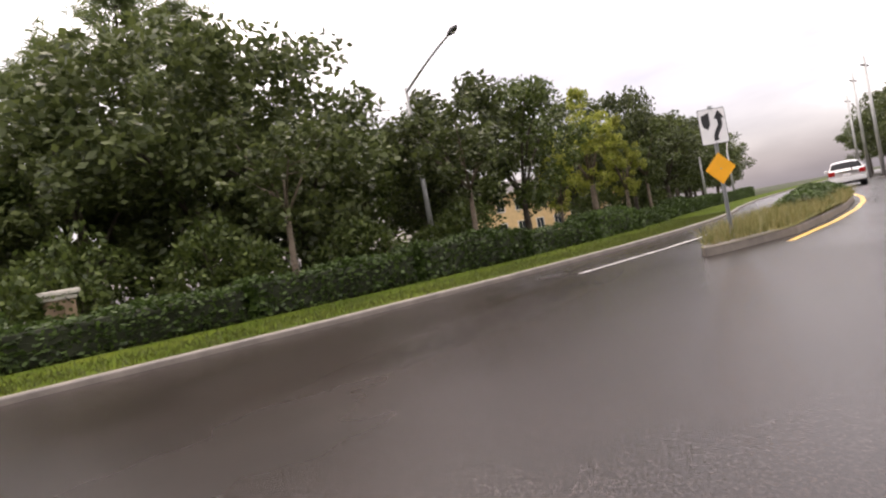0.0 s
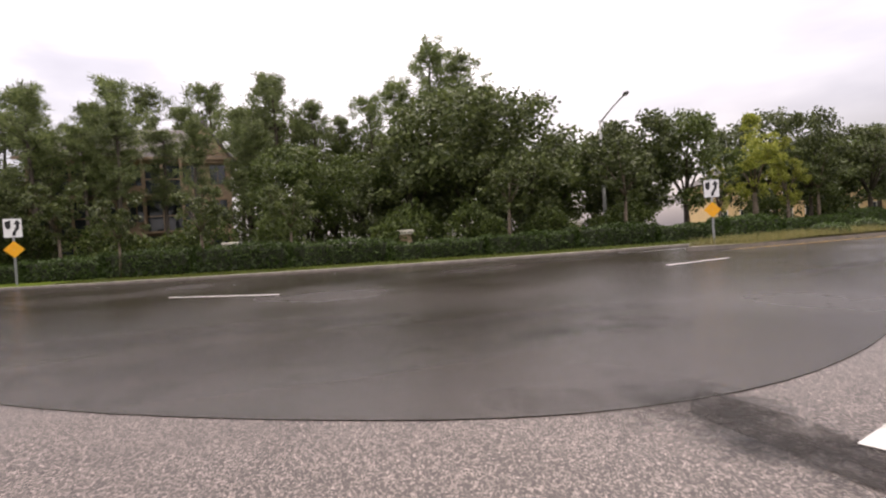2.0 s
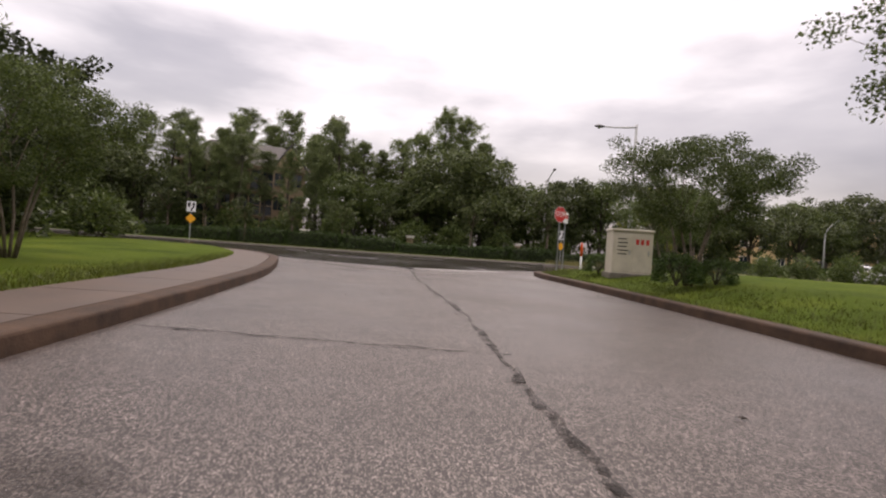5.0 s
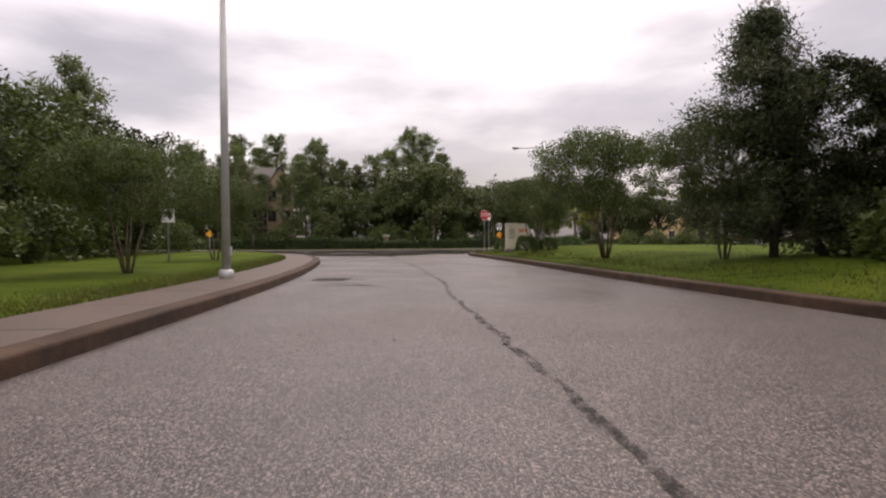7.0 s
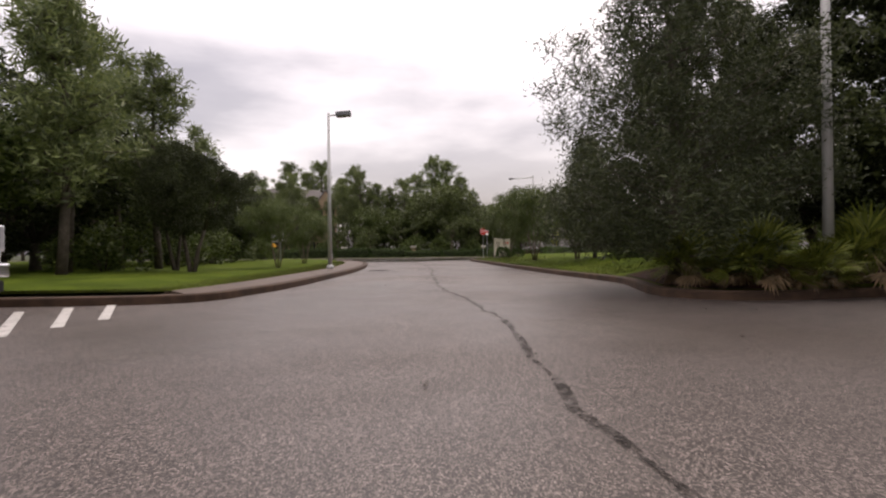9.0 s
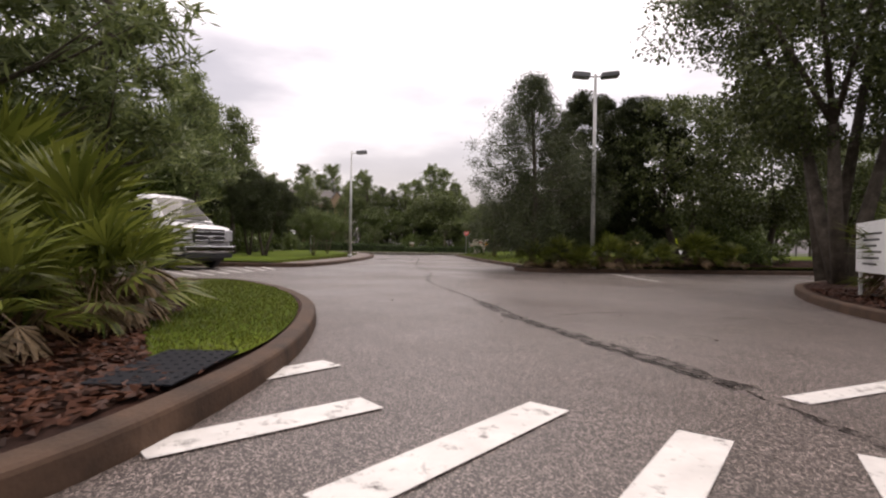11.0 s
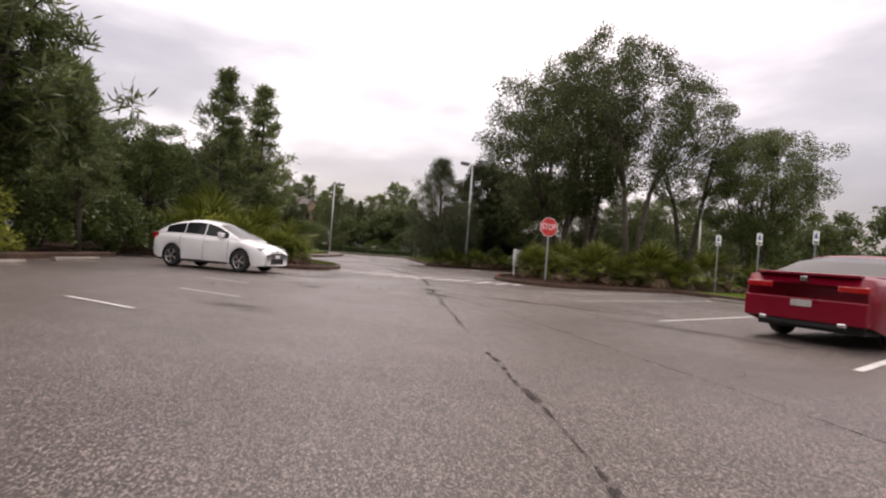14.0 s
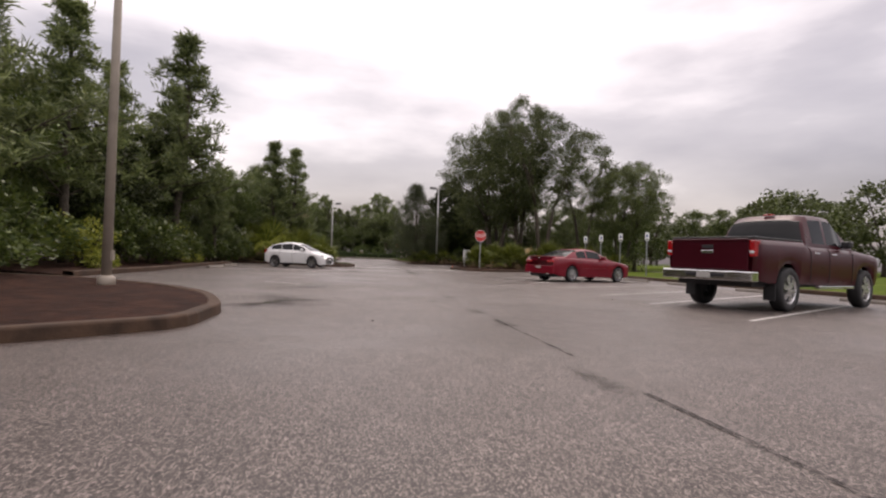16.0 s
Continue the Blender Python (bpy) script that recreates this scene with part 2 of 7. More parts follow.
# leaf green darkened so the colour carries the shade of dense crowns and woods
M_LEAF_DARK = leaf_material("shade_darkened_leaves", (0.014, 0.020, 0.008), (0.050, 0.062, 0.021), 0.25, 0.12)
M_LEAF_MID = leaf_material("mid_green_leaves", (0.034, 0.055, 0.013), (0.122, 0.158, 0.038), 0.3)
M_LEAF_LIME = leaf_material("yellow_green_leaves", (0.15, 0.19, 0.028), (0.42, 0.43, 0.085), 0.45)
M_NEEDLE_DARK = leaf_material("dark_evergreen_needles", (0.026, 0.036, 0.015), (0.080, 0.098, 0.038), 0.3)
M_NEEDLE = leaf_material("pine_needles", (0.066, 0.092, 0.034), (0.205, 0.245, 0.088), 0.35)
M_PALM = leaf_material("palmetto_fronds", (0.048, 0.068, 0.010), (0.165, 0.185, 0.034), 0.3, 0.25)
M_PALM_DRY = leaf_material("dead_palmetto_fronds", (0.11, 0.075, 0.04), (0.27, 0.19, 0.11), 0.2)
M_HEDGE = leaf_material("hedge_leaves", (0.026, 0.048, 0.012), (0.085, 0.135, 0.030), 0.25)
# very dark green that paints the shade inside the hedge
M_CORE = plain("hedge_core_shade", (0.022, 0.027, 0.012), 0.9, 0, 0.4, 4, 0.3)
M_BLADE = leaf_material("grass_blades", (0.045, 0.062, 0.008), (0.125, 0.140, 0.022), 0.25)
M_DRYBLADE = leaf_material("dry_grass_blades", (0.11, 0.13, 0.035), (0.30, 0.25, 0.11), 0.3)
M_GALV = plain("galvanised_steel", (0.42, 0.43, 0.44), 0.42, 0.85, 0.12, 7, 0.1)
M_POLE = plain("weathered_aluminium", (0.46, 0.46, 0.45), 0.5, 0.5, 0.14, 2, 0.1)
M_POLE_BROWN = plain("tan_painted_pole", (0.30, 0.26, 0.215), 0.5, 0.1, 0.16, 2, 0.1)
M_LAMPHEAD = plain("grey_lamp_housing", (0.14, 0.14, 0.145), 0.45, 0.3, 0.15, 6, 0.1)
M_LENS = plain("lamp_lens", (0.5, 0.5, 0.48), 0.2, 0, 0.1, 6, 0)
M_SIGN_WHITE = plain("white_sign_sheeting", (0.78, 0.78, 0.78), 0.35, 0, 0.06, 3, 0)
M_SIGN_RED = plain("red_sign_sheeting", (0.55, 0.035, 0.03), 0.35, 0, 0.12, 3, 0)
M_SIGN_YELLOW = plain("amber_sign_sheeting", (0.85, 0.40, 0.02), 0.35, 0, 0.08, 3, 0)
M_SIGN_LIME = plain("fluorescent_yellow_green_sheeting", (0.72, 0.85, 0.03), 0.35, 0, 0.08, 3, 0)
M_BLACK = plain("black_ink", (0.012, 0.012, 0.013), 0.4, 0, 0.2, 5, 0)
M_BLUE = plain("blue_ink", (0.04, 0.09, 0.28), 0.4, 0, 0.15, 5, 0)
M_IRON = plain("cast_iron", (0.035, 0.028, 0.024), 0.45, 0.6, 0.4, 12, 0.4)
M_STUCCO = plain("yellow_stucco", (0.62, 0.44, 0.22), 0.85, 0, 0.12, 2, 0.3)
M_STUCCO_TAN = plain("tan_stucco", (0.36, 0.26, 0.17), 0.85, 0, 0.15, 2, 0.3)
M_TRIM = plain("cream_trim", (0.68, 0.64, 0.55), 0.6, 0, 0.1, 3, 0.1)
M_TRIM_TAN = plain("tan_house_trim", (0.30, 0.215, 0.135), 0.7, 0, 0.2, 4, 0.1)
M_CREAM = plain("cream_painted_metal", (0.55, 0.50, 0.40), 0.5, 0, 0.12, 3, 0.1)
M_ROOF = plain("grey_shingles", (0.10, 0.09, 0.085), 0.85, 0, 0.25, 5, 0.6)
M_WINDOW = window_glass("dark_window_glass")
M_GLASS = window_glass("tinted_car_glass", (0.010, 0.011, 0.012), 0.2)
M_PLATE = plain("dull_licence_plate", (0.36, 0.35, 0.33), 0.5, 0, 0.2, 20, 0.05)
M_CAR_WHITE = plain("white_car_paint", (0.78, 0.78, 0.78), 0.22, 0, 0.04, 2, 0, 0.8)
M_CAR_RED = plain("red_car_paint", (0.165, 0.003, 0.014), 0.30, 0.0, 0.1, 2, 0, 0.25, 0.25)
M_CAR_MAROON = plain("maroon_truck_paint", (0.042, 0.0025, 0.007), 0.30, 0.0, 0.12, 2, 0, 0.12, 0.2)
M_VAN = plain("silver_white_van_paint", (0.62, 0.62, 0.63), 0.28, 0.1, 0.06, 2, 0, 0.8)
M_TYRE = plain("tyre_rubber", (0.017, 0.017, 0.018), 0.7, 0, 0.3, 20, 0.3)
M_RIM = plain("alloy_rim", (0.60, 0.60, 0.61), 0.25, 0.9, 0.1, 10, 0)
M_RUBBER = plain("dark_rubber", (0.010, 0.011, 0.014), 0.85, 0, 0.3, 9, 0.15, spec=0.15)
M_TRIMBLACK = plain("black_plastic_trim", (0.018, 0.018, 0.02), 0.5, 0, 0.2, 10, 0.1)
M_CHROME = plain("chrome", (0.72, 0.72, 0.73), 0.12, 1.0, 0.05, 10, 0)
M_TAIL = plain("red_lamp_lens", (0.34, 0.008, 0.010), 0.15, 0, 0.15, 10, 0, 0.8)
M_HEADLAMP = plain("clear_lamp_lens", (0.62, 0.63, 0.65), 0.1, 0.4, 0.15, 10, 0, 0.9)
M_REFLECTOR_ORANGE = plain("orange_marker_plastic", (0.75, 0.10, 0.02), 0.4, 0, 0.1, 6, 0)


# ---------- mesh helpers ----------
def mesh_from(name, verts, faces, smooth=False):
    me = bpy.data.meshes.new(name)
    me.from_pydata([tuple(v) for v in verts], [], [tuple(f) for f in faces])
    me.validate()
    if smooth:
        me.polygons.foreach_set("use_smooth", [True] * len(me.polygons))
    me.update()
    return me


def put(name, me, mat, parent=None, label="", m=None):
    if mat is not None and not me.materials:
        me.materials.append(mat)
    ob = new(name, me)
    if parent is not None:
        ob.parent = parent
    if m is not None:
        ob.matrix_basis = m
    if label:
        ob["label"] = label
    return ob


def part(name, bm, mat, parent, label="", smooth=False, m=None):
    """Links a bmesh as one mesh object under a thing or a part."""
    me = bpy.data.meshes.new(name)
    bmesh.ops.recalc_face_normals(bm, faces=bm.faces)
    bm.to_mesh(me)
    bm.free()
    if smooth:
        me.polygons.foreach_set("use_smooth", [True] * len(me.polygons))
    return put(name, me, mat, parent, label, m)


def thing(name, label, category, group="", m=None, kind=""):
    ob = new(name)
    ob.empty_display_size = 0.2
    if m is not None:
        ob.matrix_basis = m
    return tagged(ob, label, category, group, kind)


def box(bm, x0, x1, y0, y1, z0, z1, m=None):
    c = [(x, y, z) for z in (z0, z1) for y in (y0, y1) for x in (x0, x1)]
    v = [bm.verts.new(m @ Vector(p) if m else p) for p in c]
    for f in ((0, 2, 3, 1), (4, 5, 7, 6), (0, 1, 5, 4), (2, 6, 7, 3), (0, 4, 6, 2), (1, 3, 7, 5)):
        bm.faces.new([v[i] for i in f])
    return v


def soft_box(x0, x1, y0, y1, z0, z1, r=0.02, seg=2):
    bm = bmesh.new()
    box(bm, x0, x1, y0, y1, z0, z1)
    bmesh.ops.bevel(bm, geom=bm.edges[:], offset=r, segments=seg, affect="EDGES", profile=0.5)
    return bm


def tube(bm, pts, radii, seg=8, cap=True):
    pts = [Vector(p) for p in pts]
    rings = []
    for i, p in enumerate(pts):
        d = (pts[min(i + 1, len(pts) - 1)] - pts[max(i - 1, 0)]).normalized()
        a = d.cross(Vector((0, 0, 1)) if abs(d.z) < 0.9 else Vector((1, 0, 0))).normalized()
        b = d.cross(a)
        rings.append([bm.verts.new(p + radii[i] * (math.cos(2 * math.pi * k / seg) * a + math.sin(2 * math.pi * k / seg) * b)) for k in range(seg)])
    for r0, r1 in zip(rings, rings[1:]):
        for k in range(seg):
            bm.faces.new((r0[k], r0[(k + 1) % seg], r1[(k + 1) % seg], r1[k]))
    if cap:
        bm.faces.new(rings[0][::-1])
        bm.faces.new(rings[-1])


def prism(bm, outline, z0, z1):
    lo = [bm.verts.new((x, y, z0)) for x, y in outline]
    hi = [bm.verts.new((x, y, z1)) for x, y in outline]
    n = len(outline)
    bm.faces.new(hi)
    for i in range(n):
        bm.faces.new((lo[i], lo[(i + 1) % n], hi[(i + 1) % n], hi[i]))


def smooth_line(pts, steps=6, closed=False):
    """A Catmull-Rom line through the given points."""
    out = []
    n = len(pts)
    for i in range(n if closed else n - 1):
        p = [Vector((*(pts[j % n] if closed else pts[max(0, min(n - 1, j))]), 0)) for j in (i - 1, i, i + 1, i + 2)]
        for k in range(steps):
            t = k / steps
            q = 0.5 * (2 * p[1] + (p[2] - p[0]) * t + (2 * p[0] - 5 * p[1] + 4 * p[2] - p[3]) * t * t + (3 * p[1] - p[0] - 3 * p[2] + p[3]) * t ** 3)
            out.append((q.x, q.y))
    if not closed:
        out.append(tuple(pts[-1]))
    return out


def fill(name, outline, z, mat, label, category, kind="structure", rise=None, step=0.9):
    """A flat or gently rising sheet within an outline."""
    bm = bmesh.new()
    vs = [bm.verts.new((x, y, z)) for x, y in outline]
    es = [bm.edges.new((vs[i], vs[(i + 1) % len(vs)])) for i in range(len(vs))]
    bmesh.ops.triangle_fill(bm, use_beauty=True, edges=es)
    if rise:
        for _ in range(9):
            long = [ed for ed in bm.edges if ed.calc_length() > step * 2.2]
            if not long or len(bm.verts) > 9000:
                break
            bmesh.ops.subdivide_edges(bm, edges=long, cuts=1)
            bmesh.ops.triangulate(bm, faces=[f for f in bm.faces if len(f.verts) > 3])
        for v in bm.verts:
            v.co.z = z + rise(v.co.x, v.co.y)
    for f in bm.faces:
        if f.normal.z < 0:
            f.normal_flip()
    bm.normal_update()
    me = bpy.data.meshes.new(name)
    bm.to_mesh(me)
    bm.free()
    for p in me.polygons:
        p.use_smooth = True
    ob = put(name, me, mat)
    return tagged(ob, label, category, "", kind)


def kerb(name, line, mat, label, inner=0.30, h=0.15, closed=False):
    """A rounded kerb swept along a line; the paving lies to the line's right."""
    prof = [(0.0, -0.05), (0.012, h - 0.03), (0.02, h - 0.012), (0.04, h), (inner - 0.03, h), (inner, h - 0.02), (inner, -0.05)]
    n = len(line)
    vs, fs = [], []
    for i in range(n):
        a, b = (line[i - 1], line[(i + 1) % n]) if closed else (line[max(0, i - 1)], line[min(n - 1, i + 1)])
        d = Vector((b[0] - a[0], b[1] - a[1])).normalized()
        left = Vector((-d.y, d.x))
        wob = 0.008 * math.sin(line[i][0] * 3.1 + line[i][1] * 2.3)
        for o, z in prof:
            vs.append((line[i][0] + left.x * (o + wob), line[i][1] + left.y * (o + wob), z))
    k = len(prof)
    for i in range(n if closed else n - 1):
        j = (i + 1) % n
        for q in range(k - 1):
            fs.append((i * k + q, j * k + q, j * k + q + 1, i * k + q + 1))
    ob = put(name, mesh_from(name, vs, fs, False), mat)
    return tagged(ob, label, "kerb", "", "structure")


def strip(bm, pts, width, z, jitter=0.0, rnd=None):
    """A flat band of a given width along points."""
    prev = None
    for i, p in enumerate(pts):
        a, b = Vector(pts[max(0, i - 1)]), Vector(pts[min(len(pts) - 1, i + 1)])
        d = (b - a).normalized()
        left = Vector((-d.y, d.x))
        w = width * (1 + (rnd.uniform(-jitter, jitter) if rnd else 0)) / 2
        pair = [bm.verts.new((p[0] + left.x * s * w, p[1] + left.y * s * w, z)) for s in (1, -1)]
        if prev:
            bm.faces.new((prev[0], prev[1], pair[1], pair[0]))
        prev = pair


# ---------- ground, roads, kerbs ----------
def north(x):
    """The far kerb of the main road."""
    d = x - 4
    if -20 <= d <= 25:
        return 40.3 + 0.010 * d * d
    if d < 0:
        return 44.3 + 0.4 * (-d - 20)
    return 46.55 + 0.4 * min(d - 25, 16) + 0.3 * max(0, d - 41)


XS = [-150, -110, -80, -60, -48, -38, -30, -24, -20, -16, -12, -8, -4, 0, 4, 8, 12, 16, 20, 24, 30, 40, 55, 75, 100, 140, 190]

left_kerb = smooth_line([(-12.5, -9.7), (-8, -9.7), (-5.4, -9.7), (-4.3, -9.2), (-3.85, -7.8), (-3.5, -6.1), (-3.3, -4.4), (-3.1, -1.8), (-2.85, 1.5), (-2.7, 5), (-2.72, 9.7), (-3.0, 15), (-3.5, 18.3), (-3.9, 20.3), (-4.5, 22.8), (-5.6, 25.2), (-7.4, 27.3), (-10.5, 28.4)], 5)
left_kerb += [(x, north(x) - 13.7) for x in (-14, -18, -24, -30, -38, -60, -110)]
right_kerb = smooth_line([(24, -10.2), (16, -10.4), (8, -10.9), (5.6, -11.1), (4.5, -10.6), (4.2, -9.6), (4.5, -8.2), (4.9, -6.6), (4.95, -5), (4.75, -2), (4.65, 1.5), (4.6, 5), (4.65, 9), (4.7, 14), (4.68, 18), (4.6, 20.6), (4.65, 22.3), (5.2, 24.2), (7.9, 26.5), (11, 27.6)], 5)
right_kerb += [(x, north(x) - 13.4) for x in (14, 18, 24, 30, 40, 75, 140)]

ground = put("ground", mesh_from("ground", [(-1500, -1500, -0.06), (1500, -1500, -0.06), (1500, 1500, -0.06), (-1500, 1500, -0.06)], [(0, 1, 2, 3)]), M_WILD)
tagged(ground, "rough dark green land reaching to the horizon", "ground", "", "structure")

# main road: asphalt from the near edge to the far kerb
bowl = smooth_line([(-12, 28.3), (-9.5, 28.2), (-7, 27.1), (-4.2, 24.9), (-1.7, 23.68), (0, 23.42), (1.7, 24.03), (4.2, 25.75), (6.6, 27.4), (9.5, 28.0), (12, 27.6)], 5)
south_edge = [(x, north(x) - 13.6) for x in XS if x <= -16] + bowl + [(x, north(x) - 13.4) for x in XS if x >= 16]
north_edge = [(x, north(x)) for x in XS]
fill("road_main", south_edge + north_edge[::-1], 0.0, M_ASPHALT, "dark wet asphalt road with tar seams and shallow water", "road")

# side road and the parking lot south of it
paving = [(-60, -90), (60, -90), (60, -14.0), (24, -10.0)] + right_kerb[:-7] + bowl[::-1][4:-4] + left_kerb[:-7][::-1] + [(-60, -9.6)]
fill("road_side", paving, -0.006, M_AGGREGATE, "wet grey-brown exposed aggregate road and parking lot", "road")

kerb("kerb_west", left_kerb, M_KERB, "wet dark concrete kerb beside the side road")
kerb("kerb_east", right_kerb[::-1], M_KERB, "wet dark concrete kerb beside the lawn")
kerb("kerb_north", [(x, north(x)) for x in XS], M_KERB_PALE, "low stained concrete kerb along the main road", 0.22, 0.09)


def offset(line, d):
    out = []
    for i in range(len(line)):
        a, b = Vector(line[max(0, i - 1)]), Vector(line[min(len(line) - 1, i + 1)])
        t = (b - a).normalized()
        out.append((line[i][0] - t.y * d, line[i][1] + t.x * d))
    return out


# footpath slabs along the west kerb, as separate concrete bays
path_in, path_out = offset(left_kerb, 0.305), offset(left_kerb, 1.45)
walk_bays = thing("footpath", "wet brown concrete footpath in long bays beside the kerb", "footpath", kind="structure")
cum = [0.0]
for p, q in zip(left_kerb, left_kerb[1:]):
    cum.append(cum[-1] + (Vector(q) - Vector(p)).length)


def on_line(line, s):
    i = max(0, min(len(cum) - 2, next((k for k in range(len(cum) - 1) if cum[k + 1] >= s), len(cum) - 2)))
    f = (s - cum[i]) / max(1e-6, cum[i + 1] - cum[i])
    return Vector(line[i]).lerp(Vector(line[i + 1]), f)


s0 = 8.0
while s0 < cum[-7]:
    bm = bmesh.new()
    ss = [s0 + 0.008, s0 + 0.6, s0 + 1.2, s0 + 1.792]
    outl = [tuple(on_line(path_in, s)) for s in ss] + [tuple(on_line(path_out, s)) for s in ss[::-1]]
    prism(bm, outl, -0.03, 0.145 + 0.004 * math.sin(s0 * 7))
    part("paving_slab", bm, M_WALK, walk_bays)
    s0 += 1.8


def west_rise(x, y):
    d = max(0.0, -x - 4.8)
    return (0.10 * min(1, d / 3.0)) * min(1, max(0.0, y + 9.3) / 2) + 0.05 * math.sin(x * 0.31 + y * 0.17) * min(1, d / 6) * min(1, max(0.0, y + 9.3) / 2)


def east_rise(x, y):
    d = max(0.0, x - 5.3)
    edge = min(1, max(0.0, y + 11.0) / 3.0)
    return 0.38 * edge * min(1, d / 2.2) * (1 if y < 22 else max(0.25, 1 - (y - 22) / 6)) + 0.04 * edge * math.sin(x * 0.27 + y * 0.21) * min(1, d / 5)


west_far = [(-110, 12), (-60, -8.0), (-30, -9.0), (-12.5, -9.25)]
fill("lawn_west", offset(left_kerb, 1.4) + west_far, 0.135, M_LAWN, "short wet green lawn beside the footpath", "lawn", rise=west_rise)
fill("lawn_east", offset(right_kerb[::-1], 0.28)[::-1] + [(140, 20), (90, -9.9), (30, -9.9)], 0.13, M_LAWN, "bright green lawn rising from the kerb", "lawn", rise=east_rise)
verge = [(x, north(x) + 0.20) for x in XS]
fill("verge_north", verge + [(x, north(x) + 3.6) for x in XS[::-1]], 0.09, M_LAWN, "narrow mown green verge along the main road", "verge")
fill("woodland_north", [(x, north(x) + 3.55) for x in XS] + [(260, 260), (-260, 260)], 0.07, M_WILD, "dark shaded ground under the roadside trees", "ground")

# median east of the opening
MX = [9.2, 10.0, 11.2, 13, 16, 20, 24, 30, 40, 55, 75, 100, 140, 190]
med_n = [(x, north(x) - (3.35 - 0.75 * min(1, (x - 9.2) / 2.5))) for x in MX]
med_s = [(x, north(x) - (3.75 + 0.45 * min(1, (x - 9.2) / 2.0))) for x in MX]
nose = [(8.85, north(9.0) - 3.6)]
med = nose + med_s + med_n[::-1]
kerb("kerb_median", med_n[::-1] + nose + med_s, M_KERB_PALE, "pale worn concrete kerb round the median nose", 0.28, 0.14)
fill("median", med, 0.125, M_SCRUFF, "scruffy dry grass on the raised median", "median", rise=lambda x, y: 0.10 * min(1, max(0, x - 10.5) / 3))

# lot islands
ISLAND_W = smooth_line([(-16, -20.2), (-8, -19.4), (-4.3, -18.9), (-2.7, -20.4), (-1.65, -22.6), (-1.15, -24.6), (-1.02, -26.6), (-1.25, -28.3), (-1.8, -29.3), (-2.7, -29.5), (-3.7, -28.8), (-5.5, -27.2), (-8.5, -26.3), (-16, -25.6)], 5, True)
ISLAND_E = smooth_line([(5.55, -26.6), (5.85, -24.9), (6.7, -22.4), (8.2, -19.8), (10.2, -17.6), (14, -15.6), (24, -15.0), (24, -26.5), (15, -27.2), (11.5, -28.4), (8.6, -29.7), (7.0, -29.9), (6.05, -29.1), (5.65, -28.0)], 5, True)
ISLAND_S = smooth_line([(-16, -47.5), (-9, -48.6), (-5.8, -50.4), (-4.0, -52.3), (-3.15, -54.2), (-2.95, -55.5), (-3.4, -56.9), (-6.5, -58.4), (-16, -59.0)], 5, True)
for nm, isl, lab in (("island_west", ISLAND_W, "palmetto island"), ("island_east", ISLAND_E, "stop sign island"), ("island_south", ISLAND_S, "lamp island")):
    area = sum(a[0] * b[1] - b[0] * a[1] for a, b in zip(isl, isl[1:] + isl[:1]))
    ring = isl if area > 0 else isl[::-1]
    kerb("kerb_" + nm, ring, M_KERB, "wet brown concrete kerb round the " + lab, 0.20, 0.14, True)
    inner = offset(ring + ring[:1], 0.18)[:-1]
    fill(nm, inner, 0.12, M_MULCH, "dark red-brown bark mulch in the " + lab, "mulch bed", rise=lambda x, y: 0.02 * math.sin(x * 1.1) * math.sin(y * 0.9))
nose_grass = smooth_line([(-4.3, -19.15), (-2.85, -20.6), (-1.85, -22.7), (-1.35, -24.7), (-1.22, -26.5), (-1.5, -27.5), (-2.05, -26.6), (-2.5, -25.6), (-2.7, -24.3), (-3.3, -23.2), (-3.9, -22.0)], 5, True)
fill("island_lawn", nose_grass, 0.142, M_LAWN, "patch of bright grass at the island nose", "lawn")
bed = [(4.55, -9.4), (4.85, -10.3), (5.7, -10.75), (8, -10.55), (16, -10.05), (24, -9.85), (24, -4.0), (12, -5.0), (7.6, -5.2), (5.35, -5.6), (5.25, -6.6), (4.85, -8.2)]
fill("bed_east", bed, 0.165, M_MULCH, "mulched planting bed with low palmettos under trees", "mulch bed", rise=east_rise)
lot_lawn = [(12.9, -27.2), (13.4, -31), (14.0, -36), (14.6, -42), (15.2, -50), (16, -62), (18, -88), (120, -88), (120, -14), (24, -14.4), (24, -26.8)]
kerb("kerb_lot", lot_lawn[:7], M_KERB, "wet concrete kerb at the head of the parking bays")
fill("lawn_lot", [(x + 0.27, y) for x, y in lot_lawn[:7]] + lot_lawn[7:], 0.12, M_LAWN, "wide bright green lawn beyond the parking bays", "lawn", rise=lambda x, y: 0.12 * min(1, max(0, x - 15) / 4))
wild_w = [(-8.6, -29.4), (-8.9, -36), (-8.6, -42), (-8.9, -47.0), (-30, -47.0), (-30, -29.4)]
fill("mulch_west", wild_w, 0.05, M_MULCH, "reddish mulch along the wooded lot edge", "mulch bed", rise=lambda x, y: 0.12 * min(1, max(0, -8.8 - x) / 2))
kerb("kerb_lot_west", [(-8.6, -47.0), (-8.3, -42), (-8.5, -36), (-8.3, -29.4)][::-1][::-1], M_KERB, "dark kerb along the wooded lot edge")

# ---------- paint, seams, water ----------
rnd = random.Random(4)


def painted(name, quads, mat, label, category="road marking", z=0.004):
    bm = bmesh.new()
    for q in quads:
        bm.faces.new([bm.verts.new((x, y, z)) for x, y in q])
    ob = part(name, bm, mat, None)
    return tagged(ob, label, category, "", "structure")


def bar(a, b, w):
    d = (Vector(b) - Vector(a)).normalized()
    o = Vector((-d.y, d.x)) * w / 2
    a, b = Vector(a), Vector(b)
    return [tuple(a - o), tuple(b - o), tuple(b + o), tuple(a + o)]


